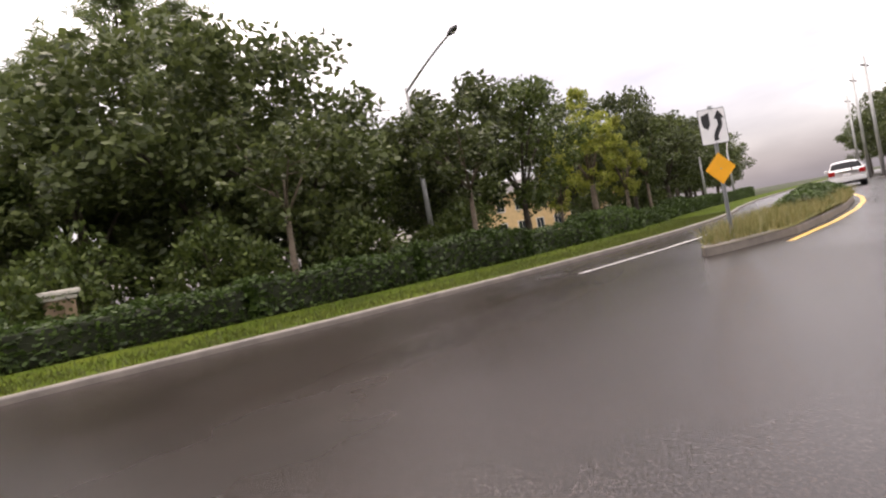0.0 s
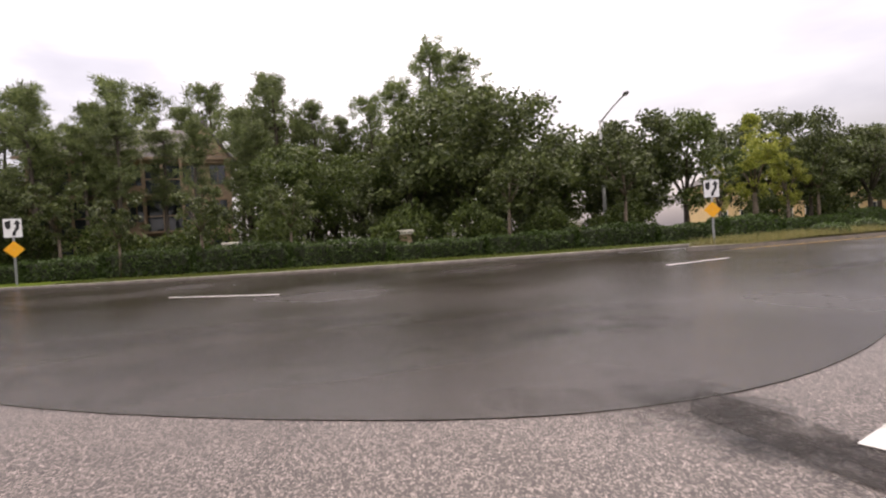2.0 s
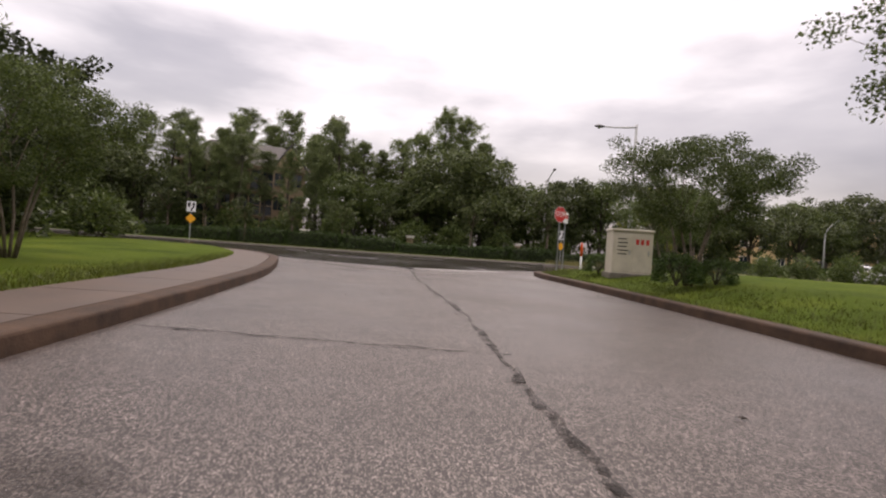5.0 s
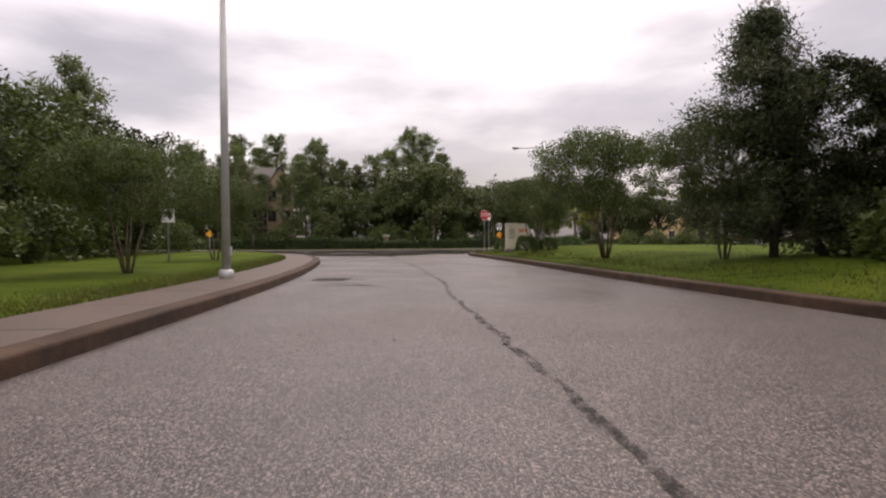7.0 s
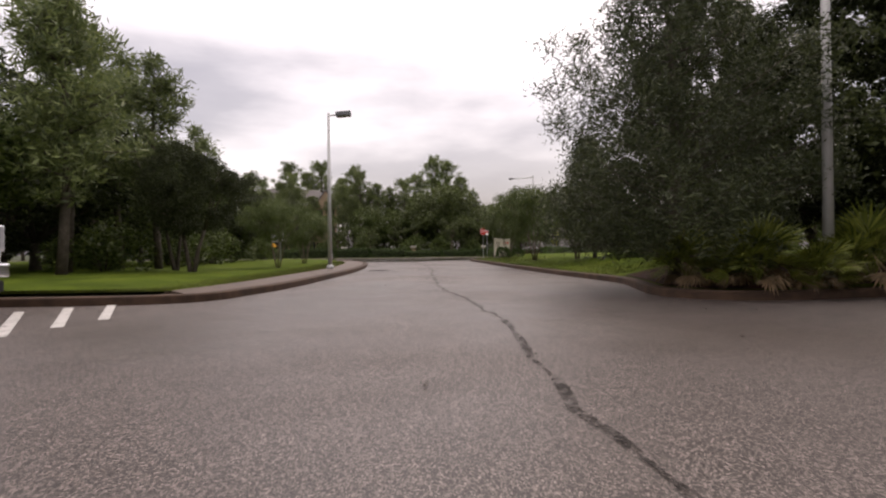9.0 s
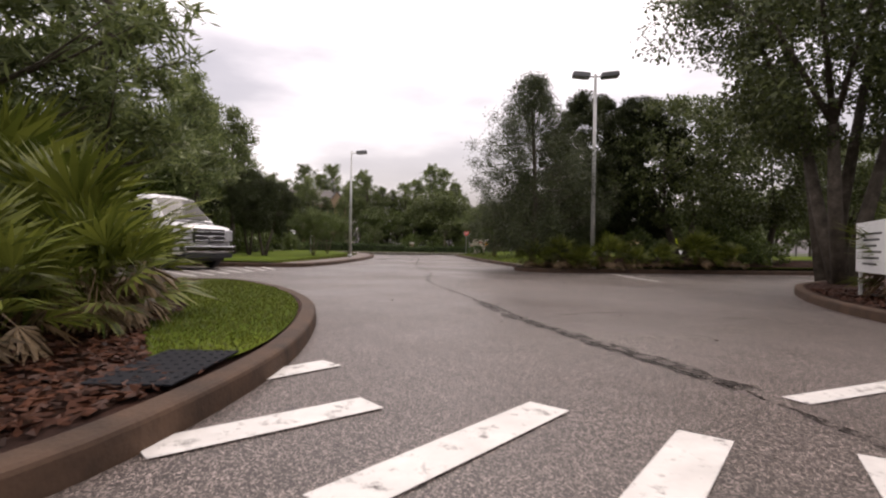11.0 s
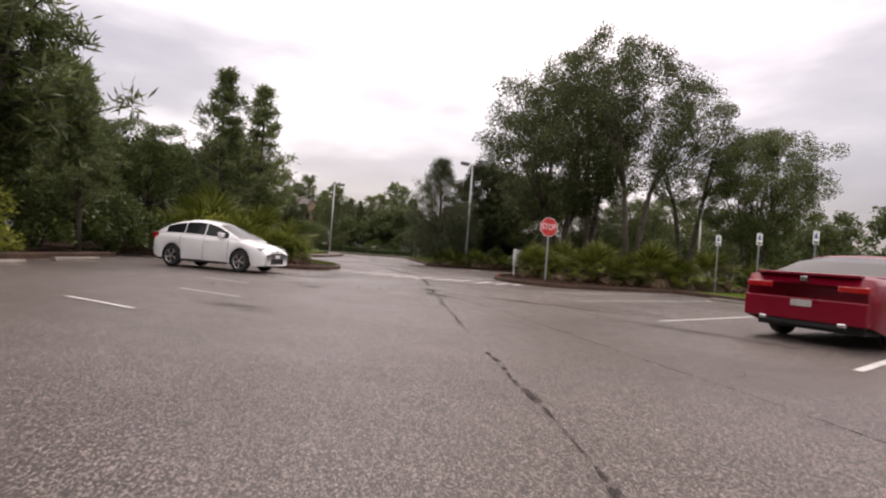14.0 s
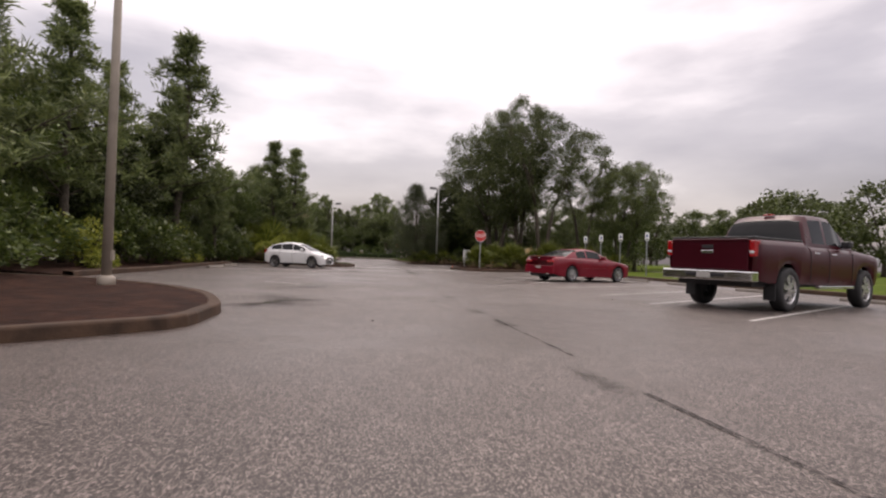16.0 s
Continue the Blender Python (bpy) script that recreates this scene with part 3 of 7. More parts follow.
for cx, cy, ang, half in ((-0.97, -26.85, 44, 0.38), (-0.8, -27.95, 36, 0.58), (0.13, -28.25, 46, 0.78), (0.76, -28.82, 50, 0.85), (1.5, -29.2, 57, 0.86), (2.16, -29.48, 60, 0.92), (2.9, -29.54, 60, 0.9), (3.58, -29.6, 60, 0.9), (4.28, -29.85, 60, 0.9), (5.0, -29.83, 60, 0.9), (5.6, -29.75, 60, 0.6)):
    d = Vector((math.cos(radians(ang)), math.sin(radians(ang)))) * half
    painted("crosswalk_stripe", [bar((cx - d.x, cy - d.y), (cx + d.x, cy + d.y), 0.25)], M_PAINT, "worn white crosswalk stripe on wet paving")
painted("stop_line", [bar((2.2, -27.6), (5.38, -26.45), 0.17)], M_PAINT, "worn white stop line across the lane")
painted("stop_line_road", [bar((0.3, 22.58), (3.85, 24.25), 0.34)], M_PAINT, "broad white stop bar at the road mouth")
painted("tar_patch", [[(-0.14, 23.25), (0.14, 23.6), (0.26, 23.0), (0.3, 22.4), (0.3, 21.9), (0.12, 22.1), (-0.03, 22.45)]], M_TAR, "dark wet tar patch beside the stop bar", "road seam", 0.0028)
painted("turn_arrow", [[(1.1, 22.0), (1.05, 20.9), (1.3, 20.75), (2.0, 21.1), (2.9, 22.6), (2.4, 22.7), (2.05, 22.2)]], M_FADED, "faded pale pavement arrow before the stop bar")
for k in range(7):
    painted("hatch_line", [bar((-8.4 + 0.42 * k, -12.8 + 0.55 * k), (-5.7 + 0.16 * k, -16.2 + 0.72 * k), 0.14)], M_PAINT, "white hatched line beside the cross aisle")
for y0 in (-33.4, -36.0, -39.7, -43.6, -46.6, -49.6, -52.0, -55.0):
    painted("bay_line", [bar((5.4, y0), (11.8, y0 + 4.03), 0.10)], M_PAINT, "thin white parking bay line")
for x0, y0 in ((-1.77, -31.99), (-1.7, -34.27), (-2.35, -37.05), (-1.9, -39.86), (-2.6, -41.9), (-2.5, -44.65), (-2.58, -47.8)):
    painted("bay_line", [bar((x0 + 0.12, y0 - 0.05), (x0 - 1.05, y0 + 0.78), 0.075)], M_PAINT, "thin white parking bay line")
painted("bay_line", [bar((7.35, -11.6), (7.0, -16.1), 0.13)], M_PAINT, "thin white line beside the planting bed")
for x0, x1, off in ((-16, -13, 8.3), (15, 18, 8.4), (27, 30, 8.4), (40, 43, 8.4)):
    painted("lane_dash", [bar((x0, north(x0) - off), (x1, north(x1) - off), 0.13)], M_PAINT, "worn white lane dash on dark asphalt")
painted("lane_dash", [bar((5.1, 31.94), (7.25, 32.8), 0.13)], M_PAINT, "worn white lane dash on dark asphalt")
painted("lane_dash", [bar((-5.9, 33.3), (-3.35, 31.9), 0.13)], M_PAINT, "worn white lane dash on dark asphalt")
painted("edge_line", [bar((a, north(a) - 1.75), (b, north(b) - 1.75), 0.10) for a, b in zip(range(8, 59, 3), range(11, 62, 3))], M_PAINT, "thin white edge line beside the far kerb")
painted("yellow_line", [bar((a, north(a) - 4.42), (b, north(b) - 4.42), 0.12) for a, b in zip(range(10, 60, 3), range(13, 63, 3))], M_YELLOW, "worn yellow line along the median kerb")

seam = smooth_line([(0.05, 23.9), (0.18, 22), (0.2, 19.5), (0.24, 17.5), (0.45, 14), (0.68, 11), (0.66, 7.8), (0.68, 5.8), (0.69, 4.5), (0.64, 3.2), (0.52, 2.0), (0.44, 0.7), (0.42, -1.2), (0.33, -4), (0.3, -7), (0.5, -9), (0.6, -11.5), (0.66, -13), (0.4, -17), (0.87, -20.4), (1.15, -22.4), (1.4, -24.5), (1.7, -26), (2.05, -27.6), (2.05, -29.6), (2.04, -31.5), (1.87, -34), (1.65, -38), (1.45, -41.6), (1.3, -46), (1.15, -48.5), (0.95, -51), (0.91, -56), (0.9, -66)], 9)
seam = [(x + rnd.uniform(-0.035, 0.035), y) for x, y in seam]
bm = bmesh.new()
strip(bm, [p for p in seam if -30.5 < p[1] < 22.3], 0.065, 0.002, 0.6, rnd)
tagged(part("seam_line", bm, M_TAR, None), "ragged dark tar seam down the middle of the paving", "road seam", "", "structure")
wide = [(x + rnd.uniform(-0.04, 0.04), y) for x, y in smooth_line([(1.07, -22.1), (1.2, -23.3), (1.38, -24.4), (1.56, -25.2), (1.8, -26.1), (2.1, -27.4)], 9)]
bm = bmesh.new()
strip(bm, wide, 0.20, 0.0035, 0.5, rnd)
tagged(part("tar_patch", bm, M_TAR, None), "broad ragged tar patch along the seam", "road seam", "", "structure")
broad = [(x + rnd.uniform(-0.03, 0.03), y) for x, y in smooth_line([(2.08, -29.9), (2.04, -30.6), (1.99, -31.5), (1.94, -32.4), (1.93, -33.2)], 9)]
bm = bmesh.new()
strip(bm, broad, 0.15, 0.0035, 0.5, rnd)
tagged(part("tar_patch", bm, M_TAR, None), "broad ragged tar patch along the seam", "road seam", "", "structure")
south_seam = [p for p in seam if p[1] <= -30.5]
k = 0
while k < len(south_seam) - 3:
    n = rnd.randint(4, 11)
    bm = bmesh.new()
    strip(bm, south_seam[k:k + n], rnd.uniform(0.028, 0.05), 0.002, 0.95, rnd)
    tagged(part("seam_line", bm, M_TAR, None), "broken dark tar seam across the lot", "road seam", "", "structure")
    k += n + rnd.randint(0, 2)
for pts, w in (([(-1.1, 5.55), (-0.35, 5.6), (0.1, 5.4), (0.7, 5.4)], 0.06), ([(-2.5, 8.9), (-0.7, 8.6), (0.75, 8.4)], 0.05), 
               ([(1.9, -23.6), (3.2, -23.3), (4.6, -24.0)], 0.05), ([(1.8, -31.0), (3.4, -33.4), (5.0, -36.4), (6.4, -40.5), (6.9, -46)], 0.04),
               ([(1.6, -36.0), (2.4, -39.0), (3.0, -43.5), (3.6, -49)], 0.03)):
    pp = [(x + rnd.uniform(-0.05, 0.05), y + rnd.uniform(-0.05, 0.05)) for x, y in smooth_line(pts, 8)]
    bm = bmesh.new()
    strip(bm, pp, w, 0.003, 0.6, rnd)
    tagged(part("crack_seal", bm, M_TAR, None), "thin dark sealed crack in the paving", "road crack", "", "structure")


def puddle(cx, cy, rx, ry, turn, mat, label):
    bm = bmesh.new()
    bm.faces.new([bm.verts.new((1.25 * math.cos(math.pi * k / 16), 1.25 * math.sin(math.pi * k / 16), 0)) for k in range(32)])
    ob = part("puddle", bm, mat, None, m=Matrix.LocRotScale((cx, cy, 0.0015), Euler((0, 0, turn)), (rx, ry, 1)))
    tagged(ob, label, "puddle", "", "structure")


STAINS = ((-1.15, -32.5, 1.2, 0.55, 0.75), (-0.92, -31.4, 0.85, 0.32, 1.0), (-1.4, -33.4, 0.8, 0.4, 0.2), (-1.35, -36.0, 0.7, 0.3, 0.4), (-1.07, -36.7, 0.45, 0.3, 0.3), (-1.55, -41.1, 0.8, 0.35, -0.6), (-2.4, -52.4, 1.1, 0.6, -0.9), (-2.5, -53.6, 1.2, 0.55, 0.2), (-2.3, -49.0, 1.2, 0.4, 0.8),
          (1.75, -35.5, 0.7, 0.32, -1.4), (1.8, -37.0, 0.75, 0.22, -1.3), (3.3, -37.1, 1.3, 0.25, -0.8), (4.3, -37.9, 1.3, 0.25, -0.8), (5.3, -41.0, 1.6, 0.3, -1.0), (0.93, -51.4, 0.4, 0.16, -1.5), (0.44, -52.5, 0.22, 0.16, 0.2), (0.9, -54.3, 0.5, 0.16, -1.5), (0.95, -55.7, 0.4, 0.14, -1.5), (0.7, -59.0, 0.5, 0.12, -1.5),
          (-1.4, 5.9, 0.9, 0.2, -0.4), (-1.15, 4.9, 0.5, 0.22, -0.3), (-1.5, 3.7, 0.6, 0.32, -0.5), (-1.6, 3.3, 0.6, 0.2, 0.2), (-2.4, 22.0, 1.5, 0.4, -0.6), (-1.2, 20.7, 1.3, 0.3, -0.3), (-1.8, 19.5, 1.0, 0.25, -0.3), (-0.3, 23.4, 0.7, 0.3, -0.6),
          (0.45, 25.6, 0.9, 0.35, 0.1), (0.3, 26.6, 1.6, 0.35, 0.1), (-4.0, 27.2, 2.4, 0.6, 0.1), (-2.2, 25.6, 2.6, 0.9, 0.1), (6.4, 28.9, 1.9, 0.25, 0.4), (8.6, 39.0, 2.4, 0.5, 0.2), (5.2, 37.2, 2.6, 0.45, 0.3))
for st in STAINS:
    puddle(*st, M_STAIN, "ragged dark damp stain on the paving")
for st in ((0.08, 22.65, 0.7, 0.25, -0.75), (-1.0, 3.3, 0.45, 0.16, -0.5), (-0.95, -36.9, 0.42, 0.2, 0.7), (-2.4, -53.2, 1.0, 0.4, 1.0), (-0.85, -33.2, 0.6, 0.12, 0.9), (-0.85, -31.2, 0.5, 0.14, 1.0), (1.75, -35.5, 0.32, 0.14, 0.8)):
    puddle(*st, M_PUDDLE, "shallow dark puddle lying on the paving")
for st in ((0.06, 22.9, 1.2, 0.36, -1.35), (1.7, -36.9, 0.5, 0.16, -1.3), (2.15, -36.45, 0.34, 0.1, 0.5)):
    puddle(*st, M_WEDGE, "dark wet tar patch in the paving")


# ---------- plants ----------
def leaf_mesh(name, centres, sizes, seed, slim=0.5, flat=0.5, hang=0.0):
    """Many small pointed leaves, each a folded diamond, at the given centres."""
    r = np.random.default_rng(seed)
    n = len(centres)
    d = r.normal(size=(n, 3))
    d[:, 2] = d[:, 2] * (1 - flat) - hang
    d /= np.linalg.norm(d, axis=1)[:, None] + 1e-9
    s = r.normal(size=(n, 3))
    s -= d * (s * d).sum(1)[:, None]
    s /= np.linalg.norm(s, axis=1)[:, None] + 1e-9
    L = np.asarray(sizes)[:, None] * r.uniform(0.7, 1.3, (n, 1))
    v = np.empty((n, 4, 3))
    v[:, 0] = centres - d * L * 0.5
    v[:, 1] = centres + s * L * slim * 0.5
    v[:, 2] = centres + d * L * 0.5
    v[:, 3] = centres - s * L * slim * 0.5
    me = bpy.data.meshes.new(name)
    me.vertices.add(n * 4)
    me.vertices.foreach_set("co", v.ravel())
    me.loops.add(n * 4)
    me.loops.foreach_set("vertex_index", np.arange(n * 4, dtype=np.int32))
    me.polygons.add(n)
    me.polygons.foreach_set("loop_start", np.arange(0, n * 4, 4, dtype=np.int32))
    me.update(calc_edges=True)
    return me


def clumps(points, radii, per, seed, squash=0.7):
    r = np.random.default_rng(seed)
    out = []
    for p, q in zip(points, radii):
        k = max(4, int(per * (q ** 1.6)))
        d = r.normal(size=(k, 3))
        d /= np.linalg.norm(d, axis=1)[:, None]
        d *= (r.uniform(0, 1, (k, 1)) ** 0.45) * q
        d[:, 2] *= squash
        out.append(np.asarray(p) + d)
    return np.concatenate(out)


def broadleaf(label, category, h, cr, base, seed, mat, bark, trunks=1, leaf=0.14, per=150, n_clump=70, lean=0.0, droop=0.0, trunk_r=None, squash=0.72, m=None, group="", lump_r=1.0, point=0.0):
    """A tree with forked limbs and an uneven crown of leaf clumps with gaps."""
    r = random.Random(seed)
    tree = thing("tree", label, category, group, m)
    bm = bmesh.new()
    ends = []
    tr = trunk_r or 0.02 * h + 0.03
    for t in range(trunks):
        a = 2 * math.pi * (t + r.uniform(-0.2, 0.2)) / max(1, trunks)
        spread = 0.0 if trunks == 1 else cr * 0.42
        foot = Vector((math.cos(a) * 0.10 * (trunks > 1), math.sin(a) * 0.10 * (trunks > 1), -0.1))
        fork = Vector((math.cos(a) * spread * 0.55 + lean * base, math.sin(a) * spread * 0.55, base + (h - base) * 0.12))
        mid = foot.lerp(fork, 0.5) + Vector((r.uniform(-0.08, 0.08), r.uniform(-0.08, 0.08), 0))
        rt = tr / (1 + 0.45 * (trunks - 1))
        tube(bm, [foot, mid, fork], [rt * 1.25, rt, rt * 0.75], 8)
        limbs = 6 if trunks == 1 else 3
        for k in range(limbs):
            b = a + 2 * math.pi * k / limbs + r.uniform(-0.5, 0.5) if trunks == 1 else a + r.uniform(-0.9, 0.9)
            reach, top = cr * r.uniform(0.45, 0.85), base + (h - base) * r.uniform(0.35, 0.88)
            tip = Vector((fork.x * 0.5 + math.cos(b) * reach, fork.y * 0.5 + math.sin(b) * reach, top))
            knee = fork.lerp(tip, 0.45) + Vector((0, 0, (h - base) * r.uniform(0.02, 0.12)))
            tube(bm, [fork, knee, tip], [rt * 0.55, rt * 0.33, rt * 0.10], 6)
            for _ in range(3):
                q = knee.lerp(tip, r.uniform(0.1, 0.9))
                w = q + Vector((r.uniform(-1, 1), r.uniform(-1, 1), r.uniform(0.0, 0.9))) * cr * 0.3
                tube(bm, [q, w], [rt * 0.2, rt * 0.05], 5)
                ends.append(w)
            ends.append(tip)
    part("trunk", bm, bark, tree, smooth=True)
    pts, rad = [], []
    cz, rz = (base + h) / 2, (h - base) / 2
    for p in ends:
        pts.append(tuple(p))
        rad.append(cr * r.uniform(0.16, 0.30) * lump_r)
    ph = [r.uniform(0, 6.28) for _ in range(6)]
    while len(pts) < n_clump:
        a, u = r.uniform(0, 6.283), r.uniform(-0.95, 1)
        lump = 1 + 0.16 * math.sin(2 * a + ph[0]) + 0.13 * math.sin(3 * a + 4 * u + ph[1]) + 0.10 * math.sin(5 * a - 6 * u + ph[2])
        k = (r.uniform(0.35, 1) ** 0.5) * lump
        ring = math.sqrt(max(0, 1 - u * u)) * (1.0 if u > -0.3 else 0.9) * (1 - point * max(0.0, u + 0.2))
        pts.append((math.cos(a) * ring * k * cr * 0.9 + lean * cz, math.sin(a) * ring * k * cr * 0.9, cz + u * rz * (0.78 + 0.16 * lump) * 0.92))
        rad.append(cr * r.uniform(0.13, 0.27) * lump_r)
    c = clumps(pts, rad, per / max(0.05, (cr * 0.2 * lump_r) ** 1.6), seed, squash)
    c[:, 2] = np.maximum(c[:, 2], 0.25)
    put("crown", leaf_mesh("crown", c, np.full(len(c), leaf), seed, 0.55, 0.35, droop), mat, tree)
    return tree


def pine(label, h, cr, bare, seed, m=None, tufts=80, tilt=0.0, group="roadside pines", needles=34, nl=0.34, cone=False, spread=0.09, whorls=0, mat=None, slim=0.10, taper=False):
    """A tall pine: bare tapered trunk, whorled branches, needle tufts at their ends."""
    r = random.Random(seed)
    tree = thing("pine_tree", label, "pine tree", group, m)
    bm = bmesh.new()
    top = Vector((tilt * h, 0, h))
    trunk_at = lambda z: Vector((tilt * z + 0.12 * math.sin(z * 0.6 + seed), 0.10 * math.sin(z * 0.45 + seed * 2), z))
    zs = [-0.1, h * 0.2, h * 0.4, h * 0.6, h * 0.8, h * 0.97]
    tube(bm, [trunk_at(z) for z in zs], [0.017 * h * k for k in (1.1, 0.9, 0.75, 0.6, 0.35, 0.08)], 8)
    tips = []
    for i in range(tufts):
        f = r.uniform(0, 1) ** (1.5 if cone else 0.8)
        if whorls:
            f = (int(f * whorls) + r.uniform(0.0, 0.28)) / whorls
        z = bare + (h - bare) * f
        a = r.uniform(0, 6.283)
        reach = cr * 1.35 * (0.55 + 0.9 * f - 1.25 * f * f) * (1 + 0.3 * math.sin(a * 2 + seed + f * 9)) * r.uniform(0.25, 1.0)
        if taper:
            reach = cr * 1.3 * (1.06 - f) * (1 + 0.25 * math.sin(a * 2 + seed + f * 9)) * r.uniform(0.3, 1.0)
        if cone:
            reach = cr * min(1.0, (1.08 - f) / 0.66) * (1 + 0.3 * math.sin(a * 3 + f * 14)) * r.uniform(0.4, 1.0)
        p = trunk_at(z)
        q = p + Vector((math.cos(a) * reach, math.sin(a) * reach, reach * r.uniform(0.05, 0.55)))
        if i % 2 == 0:
            tube(bm, [p, p.lerp(q, 0.6) - Vector((0, 0, 0.04 * reach)), q], [0.014, 0.010, 0.005] if cone else [0.035, 0.022, 0.008], 5)
        tips.append(q)
        if not cone and reach > 0.5:
            tips.append(p.lerp(q, r.uniform(0.5, 0.82)) + Vector((0, 0, 0.06)))
    part("trunk", bm, M_BARK, tree, smooth=True)
    g = np.random.default_rng(seed)
    n = len(tips) * needles
    cen = np.repeat(np.array([tuple(t) for t in tips]), needles, axis=0)
    d = g.normal(size=(n, 3))
    d[:, 2] = d[:, 2] * 0.8 + 0.35
    d /= np.linalg.norm(d, axis=1)[:, None]
    cen = cen + g.normal(size=(n, 3)) * cr * spread
    s = g.normal(size=(n, 3))
    s -= d * (s * d).sum(1)[:, None]
    s /= np.linalg.norm(s, axis=1)[:, None]
    L = nl * g.uniform(0.6, 1.3, (n, 1))
    v = np.empty((n, 4, 3))
    v[:, 0], v[:, 1], v[:, 2], v[:, 3] = cen, cen + d * L * 0.5 + s * L * slim, cen + d * L, cen + d * L * 0.5 - s * L * slim
    me = bpy.data.meshes.new("crown")
    me.vertices.add(n * 4)
    me.vertices.foreach_set("co", v.ravel())
    me.loops.add(n * 4)
    me.loops.foreach_set("vertex_index", np.arange(n * 4, dtype=np.int32))
    me.polygons.add(n)
    me.polygons.foreach_set("loop_start", np.arange(0, n * 4, 4, dtype=np.int32))
    me.update(calc_edges=True)
    put("crown", me, mat or M_NEEDLE, tree)
    return tree


def at(x, y, z=0.0, turn=0.0, s=1.0, sz=None):
    return Matrix.LocRotScale((x, y, z), Euler((0, 0, radians(turn))), (s, s, sz or s))


# pines along the main road, three builds shared by many copies
far_oak = [broadleaf("dense dark green oak behind the hedge", "oak tree", 8.6, 4.2, 1.2, 11, M_LEAF, M_BARK, 1, 0.28, 90, 90, m=at(7.5, 50.5, 0.05, 0, 1.02), group="roadside trees"),
           broadleaf("dense dark green oak behind the hedge", "oak tree", 7.6, 3.6, 1.6, 12, M_LEAF, M_BARK, 1, 0.27, 80, 80, m=at(14.9, 50.4, 0.05, 40, 1.0), group="roadside trees"),
           broadleaf("mid green spreading tree", "tree", 7.2, 3.3, 1.4, 13, M_LEAF_MID, M_BARK, 1, 0.22, 105, 75, m=at(-5.5, 52, 0.05, 10, 0.95), group="roadside trees")]
for x, y, s in ((34, 53.5, 0.95), (43, 58.5, 1.05), (47.5, 60, 1.1), (31.5, 54.8, 0.85)):
    copy_thing(far_oak[int(x) % 3], at(x, y, 0.05, x * 40, s))
lime = broadleaf("yellow-green maple with a loose upright crown", "maple tree", 8.3, 2.3, 2.0, 14, M_LEAF_LIME, M_BARK_PALE, 1, 0.17, 80, 80, m=at(21.7, 49.5, 0.05, 0, 0.8, 0.9), group="yellow-green maples", lump_r=0.8, point=0.6)
copy_thing(far_oak[2], at(17.4, 49.8, 0.05, 200, 0.98, 1.12))
copy_thing(far_oak[1], at(26.9, 51.0, 0.05, 75, 0.62, 1.02))
copy_thing(lime, at(23.4, 48.9, 0.05, 120, 0.66, 0.78))
copy_thing(lime, at(19.4, 49.6, 0.05, 220, 0.55, 0.66))
far_pine = [pine("tall pine with a bare trunk and tufted crown", 13.2, 2.4, 5.0, 21, at(5.6, 57.5, 0.05, 0, 1.04), 110, needles=46, nl=0.40, spread=0.05, whorls=13, slim=0.065),
            pine("tall pine with a bare trunk and tufted crown", 12.0, 2.1, 5.4, 22, at(1.2, 58.0, 0.05, 30, 1.0), 95, needles=46, nl=0.38, spread=0.05, whorls=11, slim=0.065),
            pine("slim pine with a sparse tufted crown", 11.0, 1.8, 5.0, 23, at(-4.4, 56.5, 0.05, 60, 0.95), 75, needles=46, nl=0.38, spread=0.055, whorls=9, slim=0.065)]
rnd = random.Random(9)
for k, (x, y, s) in enumerate(((3.6, 56.6, 1.03), (7.8, 58.5, 0.98), (6.8, 56.2, 0.94), (-7.0, 57.5, 0.9), (-9.5, 58.5, 0.88), (-8.6, 55.8, 0.84), (-16.2, 56.0, 0.86), (-18.0, 57.0, 0.9), (-20.4, 56.5, 0.86),
                               (-22.8, 58.8, 0.9), (-15.2, 53.6, 0.8), (-17.4, 54.4, 0.84), (-19.8, 53.7, 0.78), (-21.8, 55.0, 0.82), (-7.6, 53.6, 0.8), (-25.4, 57.2, 0.84), (-28.5, 59.5, 0.86), (-2.8, 61.0, 1.0), (-8.2, 62.5, 1.0), (-31.5, 57, 0.85), (-5.6, 60.0, 0.96), (-14.5, 71.0, 1.16), (-17.0, 72.0, 1.2), (-11.6, 70.5, 1.12), (-20.0, 71.5, 1.15), (-13.4, 55.6, 0.72), (-10.35, 51.5, 0.78), (-0.6, 60.0, 0.84), (-10.4, 66.0, 1.05))):
    copy_thing(far_pine[k % 3], at(x, y, 0.05, rnd.uniform(0, 360), s))
for k, (x, y, s) in enumerate(((4.4, 51.5, 1.15), (10.6, 53.5, 1.05), (1.2, 51.0, 0.9), (16.0, 55.0, 0.95), (27.0, 55.5, 1.0), (29.5, 57.0, 1.08), (46, 63.5, 1.2),
                               (52, 65, 1.15), (58, 68.5, 1.25), (65, 71, 1.3), (73, 74.5, 1.3), (82, 78.5, 1.35), (93, 82, 1.4), (106, 88, 1.5), (120, 95, 1.6), (-1.6, 52.5, 0.9),
                               (-24.5, 53, 0.95), (-27.2, 52.5, 0.9), (-29.5, 54.5, 1.0), (-33, 53.5, 1.05), (-36, 57, 1.1), (-42, 58, 1.1), (-49, 60, 1.2), (-57, 63, 1.2), (-66, 66, 1.3), (-78, 70, 1.4), (-92, 76, 1.5))):
    copy_thing(far_oak[(k * 2 + k // 3) % 3], at(x, y, 0.05, rnd.uniform(0, 360), s, s * rnd.uniform(0.92, 1.1)))
